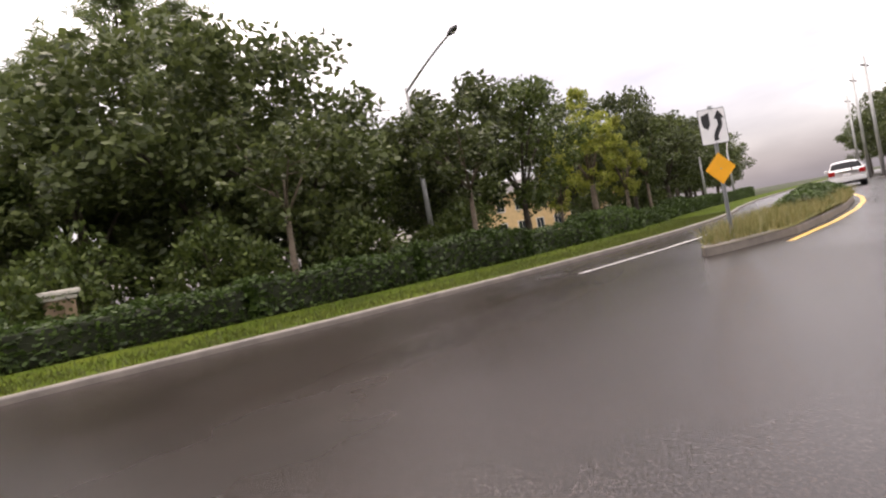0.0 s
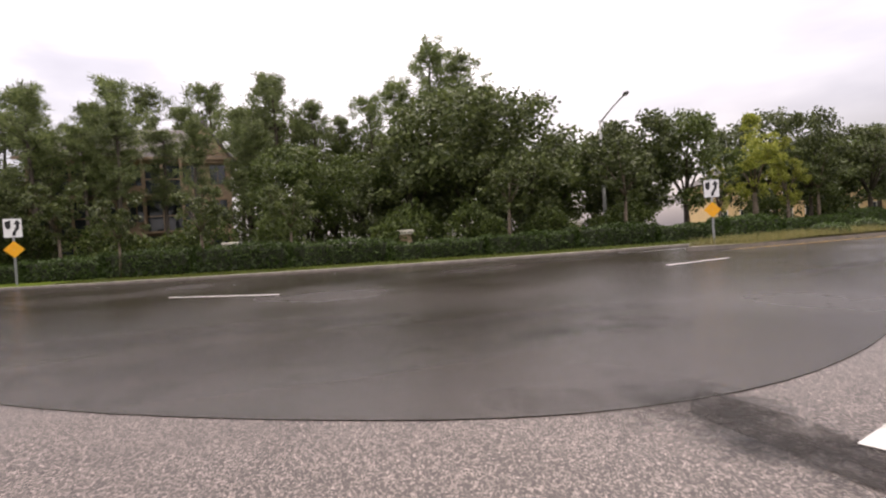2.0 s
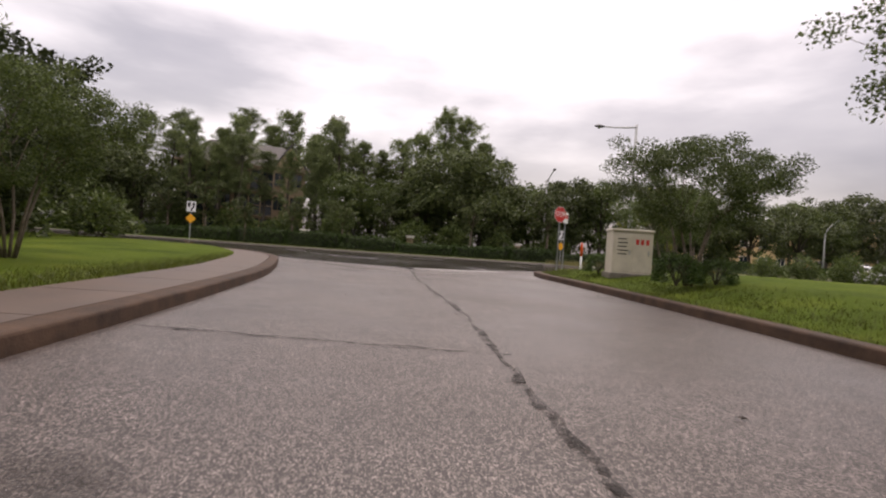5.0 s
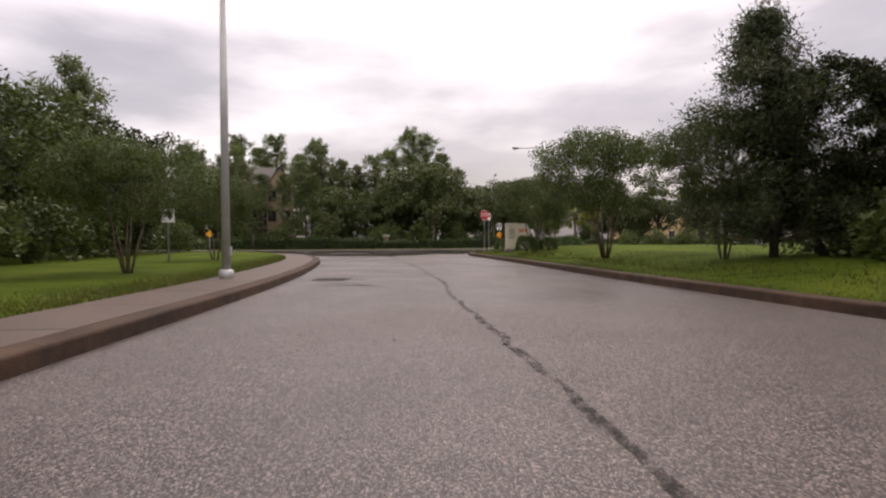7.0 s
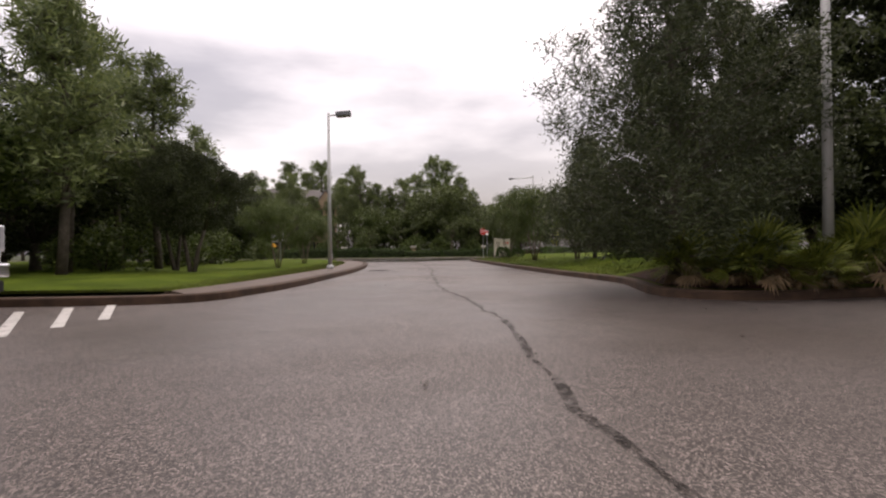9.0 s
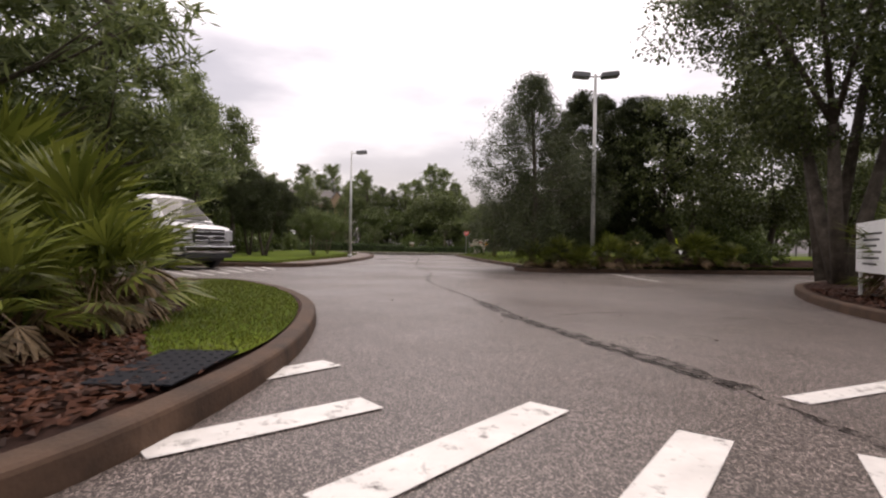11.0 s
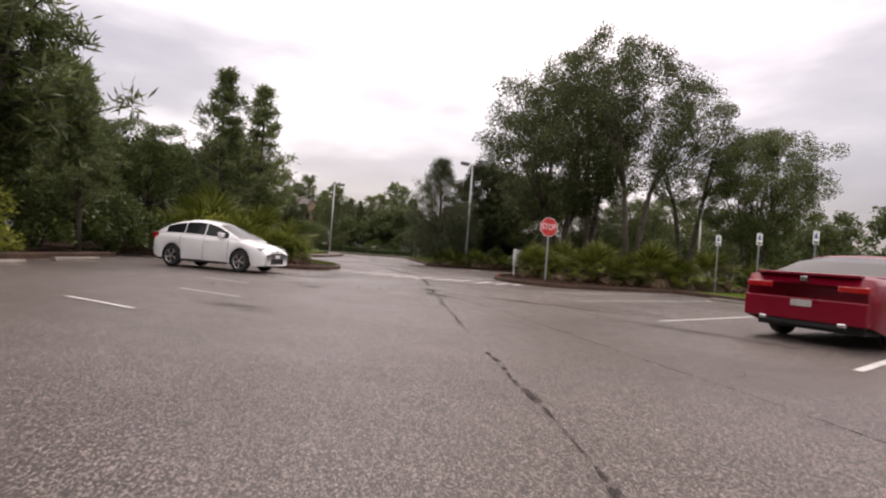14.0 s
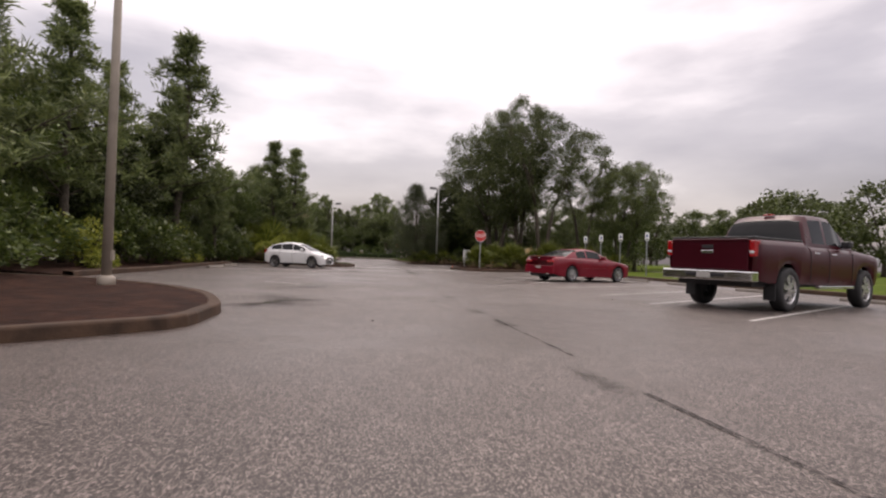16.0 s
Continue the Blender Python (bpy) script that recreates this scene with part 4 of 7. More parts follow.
for k, (x, y, s) in enumerate(((66, 46, 1.1), (74, 50, 1.2), (84, 53, 1.2), (95, 58, 1.3), (108, 62, 1.4), (125, 70, 1.5), (58, 42, 0.9))):
    copy_thing(far_oak[k % 3], at(x, y, 0.05, rnd.uniform(0, 360), s))

# slim street trees on the verge, staked young trunks
young = broadleaf("slim young street tree on the verge", "street tree", 5.6, 1.7, 2.0, 31, M_LEAF, M_BARK_PALE, 1, 0.20, 60, 40, trunk_r=0.09, m=at(11.6, 46.0, 0.09), group="verge trees")
for x, y, s in ((5.2, 44.9, 0.9), (-17.0, 50.6, 0.95), (-20.2, 50.8, 0.9), (-4.8, 45.4, 0.72), (-8.8, 46.0, 0.75), (-12.6, 46.9, 0.7), (26, 49.5, 1)):
    copy_thing(young, at(x, y, 0.09, rnd.uniform(0, 360), s))

# crape myrtles and shade trees on the lawns
myrtle = broadleaf("multi-stemmed crape myrtle with a spreading crown", "crape myrtle", 4.6, 2.7, 1.55, 41, M_LEAF_MID, M_BARK_PALE, 5, 0.07, 210, 190, trunk_r=0.10, lump_r=0.68, m=at(6.25, 7.95, 0.40, 0, 0.86, 0.84), group="crape myrtles")
copy_thing(myrtle, at(6.4, 15.6, 0.42, 70, 0.86))
copy_thing(myrtle, at(-6.7, 13.3, 0.2, 130, 0.78, 0.86))
copy_thing(myrtle, at(-6.5, 5.7, 0.2, 20, 0.78, 0.84))
copy_thing(myrtle, at(9.4, 22.5, 0.3, 200, 0.85))
shade = broadleaf("rounded shade tree with a single trunk", "shade tree", 6.6, 3.2, 1.7, 42, M_LEAF_DARK, M_BARK, 2, 0.095, 190, 230, trunk_r=0.2, lump_r=0.72, m=at(-8.4, 0.6, 0.2, 0, 0.58, 0.68), group="lawn trees")
dark_r = broadleaf("dense dark tree branching close to the ground", "tree", 6.2, 2.5, 0.5, 43, M_LEAF_DARK, M_BARK, 2, 0.105, 190, 230, trunk_r=0.15, lump_r=0.75, m=at(8.6, 2.3, 0.40, 0, 0.72, 0.7), group="lawn trees")
big_dark = broadleaf("big dense dark tree with foliage to the ground", "tree", 10.0, 3.2, 0.3, 53, M_LEAF_DARK, M_BARK, 2, 0.115, 210, 420, trunk_r=0.22, lump_r=0.62, m=at(9.9, -2.2, 0.3, 0, 0.95), group="lawn trees")
copy_thing(dark_r, at(12.2, 1.6, 0.3, 220, 1.2, 1.4))
copy_thing(big_dark, at(10.6, -6.4, 0.4, 140, 0.82, 0.84))
copy_thing(shade, at(-9.9, 2.8, 0.2, 60, 0.85, 1.2))
copy_thing(myrtle, at(7.1, 3.6, 0.42, 250, 0.62, 0.9))

# woods west of the side road
wood_a = broadleaf("dense woodland tree with foliage to the ground", "woodland tree", 8.5, 3.6, 0.4, 44, M_LEAF_DARK, M_BARK, 1, 0.25, 75, 105, m=at(-16.5, 9, 0.1), group="woodland trees")
wood_b = broadleaf("dense mid green woodland tree", "woodland tree", 7.4, 3.3, 0.4, 45, M_LEAF_MID, M_BARK, 1, 0.235, 75, 100, m=at(-15.5, 15, 0.1), group="woodland trees")
far_a = broadleaf("dense woodland tree in the distance", "woodland tree", 8.5, 3.6, 0.4, 54, M_LEAF, M_BARK, 1, 0.36, 34, 100, m=at(-66, north(-66) + 20, 0.05), group="distant trees")
far_b = broadleaf("dense mid green tree in the distance", "woodland tree", 7.4, 3.3, 0.4, 55, M_LEAF_MID, M_BARK, 1, 0.34, 34, 96, m=at(-70, north(-70) + 12, 0.05), group="distant trees")
wood_p = pine("dark pine at the wood's edge", 10.0, 2.0, 2.6, 24, at(-12.6, 0.5, 0.15, 0, 1.0), 130, group="woodland pines")
for k, (x, y, s) in enumerate(((-15.5, 3.0, 1.0), (-14.6, -3.5, 0.95), (-19, 6, 1.1), (-17.5, 21, 1.05), (-16.5, 27.0, 0.95), (-20, 33, 1.0), (-21, 15, 1.15), (-22, 25, 1.15), (-13.6, 21.5, 0.72), (-18.5, -1.5, 1.1),
                               (-24, 0, 1.2), (-25, 10, 1.2), (-26, 20, 1.2), (-28, 31, 1.2), (-15.0, -5.6, 0.85), (-20, -7.5, 1.05), (-26, -7.5, 1.1), (-34, 5, 1.3), (-34, 20, 1.3), (-36, 34, 1.2))):
    copy_thing((wood_a, wood_b)[k % 2], at(x, y, 0.1, rnd.uniform(0, 360), s, s * rnd.uniform(0.9, 1.12)))
for x, y, s in ((-11.4, -1.8, 0.95), (-11.7, 5.0, 0.93), (-14.0, 6.5, 1.0), (-18.0, 12.0, 1.1), (-17, 24, 1.05)):
    copy_thing(wood_p, at(x, y, 0.1, rnd.uniform(0, 360), s))

# lot: conifer, oaks and tall trees
cyp = pine("feathery upright conifer in the planting bed", 7.9, 2.7, 0.5, 25, at(5.1, -8.7, 0.2, 0, 0.97), 470, group="", needles=170, nl=0.135, cone=True, spread=0.065, mat=M_NEEDLE_DARK, slim=0.10)
cyp["category"] = "conifer"
upright = pine("narrow dense dark conifer on the lawn", 5.1, 1.55, 0.4, 27, at(7.45, 2.7, 0.38), 360, group="", needles=110, nl=0.12, cone=True, spread=0.09, mat=M_NEEDLE_DARK)
upright["category"] = "conifer"
oak_bed = broadleaf("broad live oak with a low dense crown", "oak tree", 6.6, 3.7, 1.0, 46, M_LEAF, M_BARK, 2, 0.145, 95, 230, trunk_r=0.22, lump_r=0.7, m=at(12.2, -7.6, 0.35, 0, 1.05, 1.15), group="lot oaks")
copy_thing(oak_bed, at(17.6, -5.2, 0.4, 90, 1.0, 1.08))
copy_thing(oak_bed, at(23.0, -4.2, 0.3, 200, 0.9))
copy_thing(oak_bed, at(8.6, -5.0, 0.5, 300, 0.62))
copy_thing(oak_bed, at(30.0, 2, 0.3, 20, 1.1))
oak_isl = broadleaf("tall live oak with hanging moss over the island", "oak tree", 11.2, 4.9, 2.6, 47, M_LEAF, M_BARK, 3, 0.125, 200, 300, trunk_r=0.30, lump_r=0.68, droop=0.35, m=at(10.9, -17.9, 0.15, 0, 1.0, 1.06), group="island trees")
tall_isl = broadleaf("tall slim tree with a high open crown", "tree", 14.0, 4.0, 4.0, 48, M_LEAF, M_BARK, 2, 0.125, 120, 220, trunk_r=0.26, lump_r=0.75, m=at(14.0, -21.8, 0.15, 0, 0.92, 0.95), group="island trees")
copy_thing(tall_isl, at(18.2, -20.0, 0.15, 140, 0.82, 0.92))
copy_thing(oak_isl, at(20.8, -22.2, 0.15, 80, 0.68, 0.74))
copy_thing(tall_isl, at(22.9, -20.4, 0.15, 250, 0.72, 0.74))
copy_thing(tall_isl, at(13.0, -18.4, 0.15, 30, 1.0, 1.14))
copy_thing(tall_isl, at(11.9, -16.2, 0.15, 110, 0.95, 1.1))

# second row closing the view behind the main road
for k in range(30):
    x = -64 + 4.6 * k
    if -26 < x < -8 or 27 < x < 62:
        continue
    copy_thing((far_a, far_b)[k % 2], at(x + rnd.uniform(-1.2, 1.2), north(x) + 22 + rnd.uniform(-2.5, 3.5), 0.05, rnd.uniform(0, 360), rnd.uniform(1.05, 1.3)))
for k in range(34):
    x = -62 + 3.6 * k
    if 17 < x < 55 or -21 < x < -8:
        continue
    copy_thing((far_b, far_a)[k % 2], at(x + rnd.uniform(-0.8, 0.8), north(x) + 11.5 + rnd.uniform(-1.5, 2.0), 0.05, rnd.uniform(0, 360), rnd.uniform(0.5, 0.66)))
near_w = broadleaf("leaning tree with hanging twigs over the palmettos", "tree", 7.0, 2.6, 2.6, 49, M_LEAF_MID, M_BARK, 2, 0.09, 170, 180, trunk_r=0.14, lump_r=0.7, droop=0.3, m=at(-10.2, -23.6, 0.14, 0, 0.85), group="island trees")
copy_thing(near_w, at(-11.6, -30.5, 0.14, 140, 1.2))

# wood along the west side of the lot
lot_pine = pine("young pine with upturned needle tufts", 8.8, 1.95, 2.1, 26, at(-7.1, -22.3, 0.15, 0, 1.0), 120, group="lot pines", needles=62, nl=0.30, spread=0.055, whorls=12, taper=True, slim=0.08)
for x, y, s in ((-5.9, -20.3, 1.0), (-9.2, -30.2, 0.62), (-10.5, -32.2, 1.42), (-12.6, -35.5, 1.08), (-11.6, -41.5, 1.12), (-9.9, -51.5, 1.05), (-13.0, -29.0, 1.0), (-14.5, -20.5, 1.0), (-11.5, -47.0, 1.15)):
    copy_thing(lot_pine, at(x, y, 0.12, rnd.uniform(0, 360), s))
for k, (x, y, s) in enumerate(((-12.5, -31.0, 0.72), (-12.2, -38.0, 0.74), (-13.4, -44.5, 0.8), (-14.5, -33.5, 0.95), (-15.0, -40.5, 1.0), (-17, -36, 1.15), (-17, -46, 1.15), (-14, -50.5, 0.9), (-12.5, -55.0, 0.8), (-11.0, -22.6, 0.55),
                               (-13, -17.5, 0.8), (-18, -26, 1.1), (-19, -17, 1.1), (-18, -54, 1.2), (-13.5, -61, 1.0), (-24, -33, 1.3), (-24, -45, 1.3), (-17, -12.5, 0.9), (-22, -14, 1.1))):
    copy_thing((wood_b, wood_a)[k % 2], at(x, y, 0.05, rnd.uniform(0, 360), s, s * rnd.uniform(0.85, 1.1)))
# trees far beyond the lawn
for k, (x, y, s) in enumerate(((40, -18, 0.85), (45, -12, 0.95), (50, -5, 1.0), (56, -14, 1.1), (62, 0, 1.15), (66, -24, 1.1), (70, -10, 1.2), (58, 12, 1.1), (75, 10, 1.3), (50, 22, 1.1), (62, 26, 1.2), (74, 30, 1.2),
                               (80, -34, 1.2), (72, -46, 1.2), (40, 15, 0.9), (66, -60, 1.2), (88, -15, 1.4), (46, 33, 1.0), (38, 28, 0.85))):
    copy_thing((far_a, far_oak[1], far_b)[k % 3], at(x, y, 0.15, rnd.uniform(0, 360), s * 1.2))


# palmettos: each fan frond a part
def frond_mesh(seed, blades=15, L=0.62):
    r = random.Random(seed)
    vs, fs = [], []
    base = Vector((0.55, 0, 0.16))
    for a, b in (((0, 0, 0), tuple(base)),):
        vs += [(a[0], -0.010, a[2]), (a[0], 0.010, a[2]), (b[0], 0.008, b[2]), (b[0], -0.008, b[2])]
        fs.append((0, 1, 2, 3))
    for k in range(blades):
        t = -1.25 + 2.5 * k / (blades - 1)
        l = L * (1 - 0.18 * abs(t)) * r.uniform(0.88, 1.08)
        d = Vector((math.cos(t), math.sin(t), 0.10 + r.uniform(-0.08, 0.08)))
        tip = base + d * l - Vector((0, 0, l * l * r.uniform(0.15, 0.5)))
        mid = base + d * l * 0.55
        side = Vector((-math.sin(t), math.cos(t), 0)) * 0.024
        i = len(vs)
        vs += [tuple(base), tuple(mid + side), tuple(tip), tuple(mid - side)]
        fs.append((i, i + 1, i + 2, i + 3))
    return mesh_from("frond", vs, fs)


FRONDS = [frond_mesh(k) for k in range(3)]
DEAD = frond_mesh(7, 11, 0.5)
for f in FRONDS:
    f.materials.append(M_PALM)
DEAD.materials.append(M_PALM_DRY)


def palmetto(seed, m, n=26, label="bushy green saw palmetto with fan fronds"):
    r = random.Random(seed)
    pl = thing("palmetto", label, "palmetto", "palmettos", m)
    for k in range(n):
        up = r.uniform(-5, 78)
        t = Matrix.Rotation(r.uniform(0, 6.283), 4, "Z") @ Matrix.Translation((0.05, 0, r.uniform(0.05, 0.35))) @ Matrix.Rotation(-radians(up), 4, "Y") @ Matrix.Rotation(r.uniform(-0.6, 0.6), 4, "X")
        put("frond", FRONDS[k % 3], None, pl, m=t @ Matrix.Scale(r.uniform(0.8, 1.25), 4))
    for k in range(15):
        t = Matrix.Rotation(r.uniform(0, 6.283), 4, "Z") @ Matrix.Translation((0.06, 0, r.uniform(0.42, 0.62))) @ Matrix.Rotation(radians(r.uniform(38, 62)), 4, "Y") @ Matrix.Scale(0.85, 4)
        put("dead_frond", DEAD, None, pl, "withered tan frond hanging down" if k == 0 else "", t)
    return pl


pal = palmetto(1, at(-3.5, -25.0, 0.12, 0, 1.3), 34)
pal_b = palmetto(2, at(-4.2, -26.9, 0.12, 0, 0.95), 26)
rnd = random.Random(12)
for k, (x, y, s) in enumerate(((-5.1, -24.2, 1.2), (-5.0, -26.2, 1.2), (-6.6, -24.6, 1.3), (-5.4, -22.6, 0.85), (-7.0, -23.4, 1.1), (-8.0, -24.8, 1.35), (-3.5, -27.7, 0.6), (-2.85, -25.8, 0.72), (-2.9, -27.2, 0.55), (-3.95, -22.7, 0.8), (-8.4, -22, 1.2), (-10, -24.8, 1.2),
                               (8.0, -24.2, 0.75), (8.8, -25.6, 0.85), (10.0, -26.2, 0.9), (11.4, -26.2, 0.9), (9.4, -23.4, 0.9), (10.8, -24.4, 0.95), (12.8, -26.0, 1.0), (14.4, -25.8, 1.0), (8.4, -22.6, 0.9), (13.2, -24.6, 1.1), (16.2, -25.4, 1.0), (18.4, -25.4, 1.0),
                               (5.6, -10.6, 0.6), (6.5, -10.9, 0.6), (7.7, -10.7, 0.65), (8.7, -10.6, 0.6), (4.9, -9.6, 0.55), (9.9, -10.4, 0.65), (11.3, -10.3, 0.7), (13, -10.2, 0.7))):
    copy_thing((pal, pal_b)[k % 2], at(x, y, 0.14 if y < -15 else 0.165 + east_rise(x, y), rnd.uniform(0, 360), s * (1.15 if x < 0 else 1.1)))


# clipped hedge along the north verge, loose shrubs and round bushes
def leafy_box(name, lx, ly, lz, seed, count, leaf, mat, label, category, group, m, wob=0.12):
    hd = thing(name, label, category, group, m)
    g = np.random.default_rng(seed)
    p = g.uniform(-1, 1, (count, 3))
    f = g.integers(0, 5, count)
    p[f == 0, 0], p[f == 1, 0] = 1, -1
    p[f == 2, 1], p[f == 3, 1] = 1, -1
    p[f == 4, 2] = 1
    q = p * (np.array([lx, ly, lz]) / 2)
    q[:, 2] += lz / 2
    q *= 1 + wob * np.sin(q[:, :1] * 2.1 + seed) * np.array([0, 1, 0.6])
    q += g.normal(size=(count, 3)) * 0.06
    q[:, 2] = np.maximum(q[:, 2], 0.04)
    put("foliage", leaf_mesh("foliage", q, np.full(count, leaf), seed, 0.6, 0.2), mat, hd)
    # solid dark box behind the leaves; its colour holds the hedge's inner shade
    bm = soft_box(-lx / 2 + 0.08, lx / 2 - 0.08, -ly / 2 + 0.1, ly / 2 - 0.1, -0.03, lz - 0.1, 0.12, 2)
    part("shade_core", bm, M_CORE, hd)
    return hd


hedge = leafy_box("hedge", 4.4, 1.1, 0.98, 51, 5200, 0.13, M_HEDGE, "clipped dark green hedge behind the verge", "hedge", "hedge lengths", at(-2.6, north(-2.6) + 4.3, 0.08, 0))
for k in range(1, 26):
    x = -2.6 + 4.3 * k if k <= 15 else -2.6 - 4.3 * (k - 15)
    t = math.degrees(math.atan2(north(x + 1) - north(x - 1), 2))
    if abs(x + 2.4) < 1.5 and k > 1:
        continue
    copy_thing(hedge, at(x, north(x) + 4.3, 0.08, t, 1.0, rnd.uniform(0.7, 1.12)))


def bush(seed, rx, rz, count, leaf, mat, label, group, m, lobes=0):
    b = thing("bush", label, "bush", group, m)
    g = np.random.default_rng(seed)
    d = g.normal(size=(count, 3))
    d /= np.linalg.norm(d, axis=1)[:, None]
    d[:, 2] = np.abs(d[:, 2])
    d *= (g.uniform(0.4, 1, (count, 1)) ** 0.35) * (1 + 0.1 * np.sin(d[:, :1] * 5 + seed))
    q = d * np.array([rx, rx, rz])
    if lobes:
        c = np.column_stack([g.uniform(-0.62, 0.62, lobes) * rx, g.uniform(-0.62, 0.62, lobes) * rx, g.uniform(0.0, 0.62, lobes) * rz])
        w = g.uniform(0.32, 0.62, lobes)
        k = g.integers(0, lobes, count)
        q = c[k] + q * w[k][:, None] + g.normal(size=(count, 3)) * 0.05
    q[:, 2] = np.maximum(q[:, 2], 0.03)
    put("foliage", leaf_mesh("foliage", q, np.full(count, leaf), seed, 0.55, 0.2), mat, b)
    bm = bmesh.new()
    for k in range(7):
        a = 0.9 * k
        tube(bm, [(0, 0, -0.05), (math.cos(a) * rx * 0.3, math.sin(a) * rx * 0.3, rz * 0.4), (math.cos(a) * rx * 0.6, math.sin(a) * rx * 0.6, rz * 0.75)], [0.03, 0.02, 0.008], 5)
    part("branching", bm, M_BARK, b)
    return b


round_bush = bush(61, 0.62, 0.85, 3200, 0.07, M_HEDGE, "small clipped round bush on the lawn", "clipped bushes", at(5.95, 15.3, 0.40, 0, 0.85))
copy_thing(round_bush, at(7.0, 15.5, 0.42, 90, 0.85))
copy_thing(round_bush, at(6.2, 20.6, 0.36, 40, 0.9))
copy_thing(round_bush, at(12.6, 27.2, 0.15, 40, 1.5))
wild_bush = bush(62, 1.45, 2.2, 3600, 0.155, M_LEAF_MID, "loose untrimmed green shrub at the wood's edge", "loose shrubs", at(-9.8, -26.8, 0.1), 14)
pale_bush = bush(63, 1.2, 1.7, 3600, 0.13, M_LEAF_LIME, "pale yellow-green shrub among the palmettos", "loose shrubs", at(-6.6, -25.9, 0.12, 0, 0.9), 12)
for k, (x, y, s) in enumerate(((-8.9, -28.0, 0.9), (-10.2, -30.4, 1.1), (-10.4, -33.0, 1.2), (-10.0, -36.4, 1.1), (-10.5, -39.6, 1.25), (-10.2, -43, 1.2), (-11.2, -46, 1.3), (-7.6, -23.6, 0.9), (-9.6, -21.2, 1.0), (-9.4, -50.0, 0.9), (-10, -54, 1.2),
                               (-12.5, -11.5, 1.1), (-13.5, -14.5, 1.2), (-11.4, -17.6, 1.1), (16.2, -4.5, 1.2), (14.2, -7.2, 1.0), (7.0, -8.2, 0.7), (9.8, -8.6, 0.7), (14.5, -9.0, 0.8), (-12.0, 1.5, 1.1), (-12.8, 9.5, 1.2), (-13.0, 13.0, 1.1), (-13.5, 17, 1.2), (-14, 23.5, 1.2), (-13.0, 27.5, 1.1),
                               (17, 27.6, 0.62), (19.4, 28.3, 0.7), (22, 28.6, 0.66), (25, 29.4, 0.72), (28, 30.2, 0.7), (8.8, 0.6, 0.9), (8.4, -3.4, 0.9), (10.2, 3.8, 0.9), (10.6, -0.4, 1.0), (8.0, 47.5, 1.1), (12.5, 48, 1.1), (4.0, 47.6, 1.2), (0.6, 48, 1.2), (-6, 49, 1.1), (-10, 50, 1.2), (-15, 51.5, 1.3), (-20, 53, 1.3), (24, 51.5, 1.2), (30, 53, 1.2), (15.5, -19.8, 0.9), (18.5, -18.5, 1.0), (21, -22, 1.1))):
    copy_thing((wild_bush, wild_bush, pale_bush)[k % 3] if x < -6 and y < -15 else wild_bush, at(x, y, 0.1, rnd.uniform(0, 360), s, s * rnd.uniform(0.8, 1.15)))
for k in range(6):
    x = 15.5 + 2.6 * k
    copy_thing(round_bush, at(x, north(x) - 3.4 + 0.2 * (k % 2), 0.2, 40 * k, 1.2 + 0.1 * (k % 3), 0.62 + 0.1 * (k % 2)))


# leafless shrub beside the parking signs
bare = thing("bare_shrub", "leafless grey-brown shrub at the lawn's edge", "shrub", m=at(16.9, -25.7, 0.12))
r_ = random.Random(88)
for k in range(26):
    a, q = r_.uniform(0, 6.283), r_.uniform(0.25, 0.8)
    top = Vector((math.cos(a) * q, math.sin(a) * q, r_.uniform(1.1, 1.9)))
    bm = bmesh.new()
    knee = top * 0.5 + Vector((r_.uniform(-0.1, 0.1), r_.uniform(-0.1, 0.1), 0))
    tube(bm, [Vector((0, 0, -0.05)), knee, top], [0.016, 0.010, 0.003], 5)
    for _ in range(7):
        p0 = knee.lerp(top, r_.uniform(0, 0.9))
        tube(bm, [p0, p0 + Vector((r_.uniform(-0.3, 0.3), r_.uniform(-0.3, 0.3), r_.uniform(0.05, 0.35)))], [0.006, 0.002], 4)
    part("branch", bm, M_BARK_PALE, bare)


# grass blades near the camera's way, and dry tufts on the median
def blades(name, spots, mat, label, seed, lo, hi):
    g = np.random.default_rng(seed)
    p = np.array(spots)
    n = len(p)
    a = g.uniform(0, 6.283, n)
    L = g.uniform(lo, hi, n)
    v = np.empty((n, 3, 3))
    w = 0.006 + 0.004 * g.uniform(size=n)
    v[:, 0] = p + np.stack([np.cos(a) * w, np.sin(a) * w, 0 * a], 1)
    v[:, 1] = p - np.stack([np.cos(a) * w, np.sin(a) * w, 0 * a], 1)
    v[:, 2] = p + np.stack([g.normal(size=n) * L * 0.4, g.normal(size=n) * L * 0.4, L], 1)
    me = bpy.data.meshes.new(name)
    me.vertices.add(n * 3)
    me.vertices.foreach_set("co", v.ravel())
    me.loops.add(n * 3)
    me.loops.foreach_set("vertex_index", np.arange(n * 3, dtype=np.int32))
    me.polygons.add(n)
    me.polygons.foreach_set("loop_start", np.arange(0, n * 3, 3, dtype=np.int32))
    me.update(calc_edges=True)
    ob = put(name, me, mat)
    return tagged(ob, label, "grass", "", "stuff")


g = np.random.default_rng(77)


def inside(poly, q):
    x, y = q[:, 0], q[:, 1]
    c = np.zeros(len(q), bool)
    for (x0, y0), (x1, y1) in zip(poly, poly[1:] + poly[:1]):
        c ^= ((y0 > y) != (y1 > y)) & (x < (x1 - x0) * (y - y0) / (y1 - y0 + 1e-12) + x0)
    return q[c]


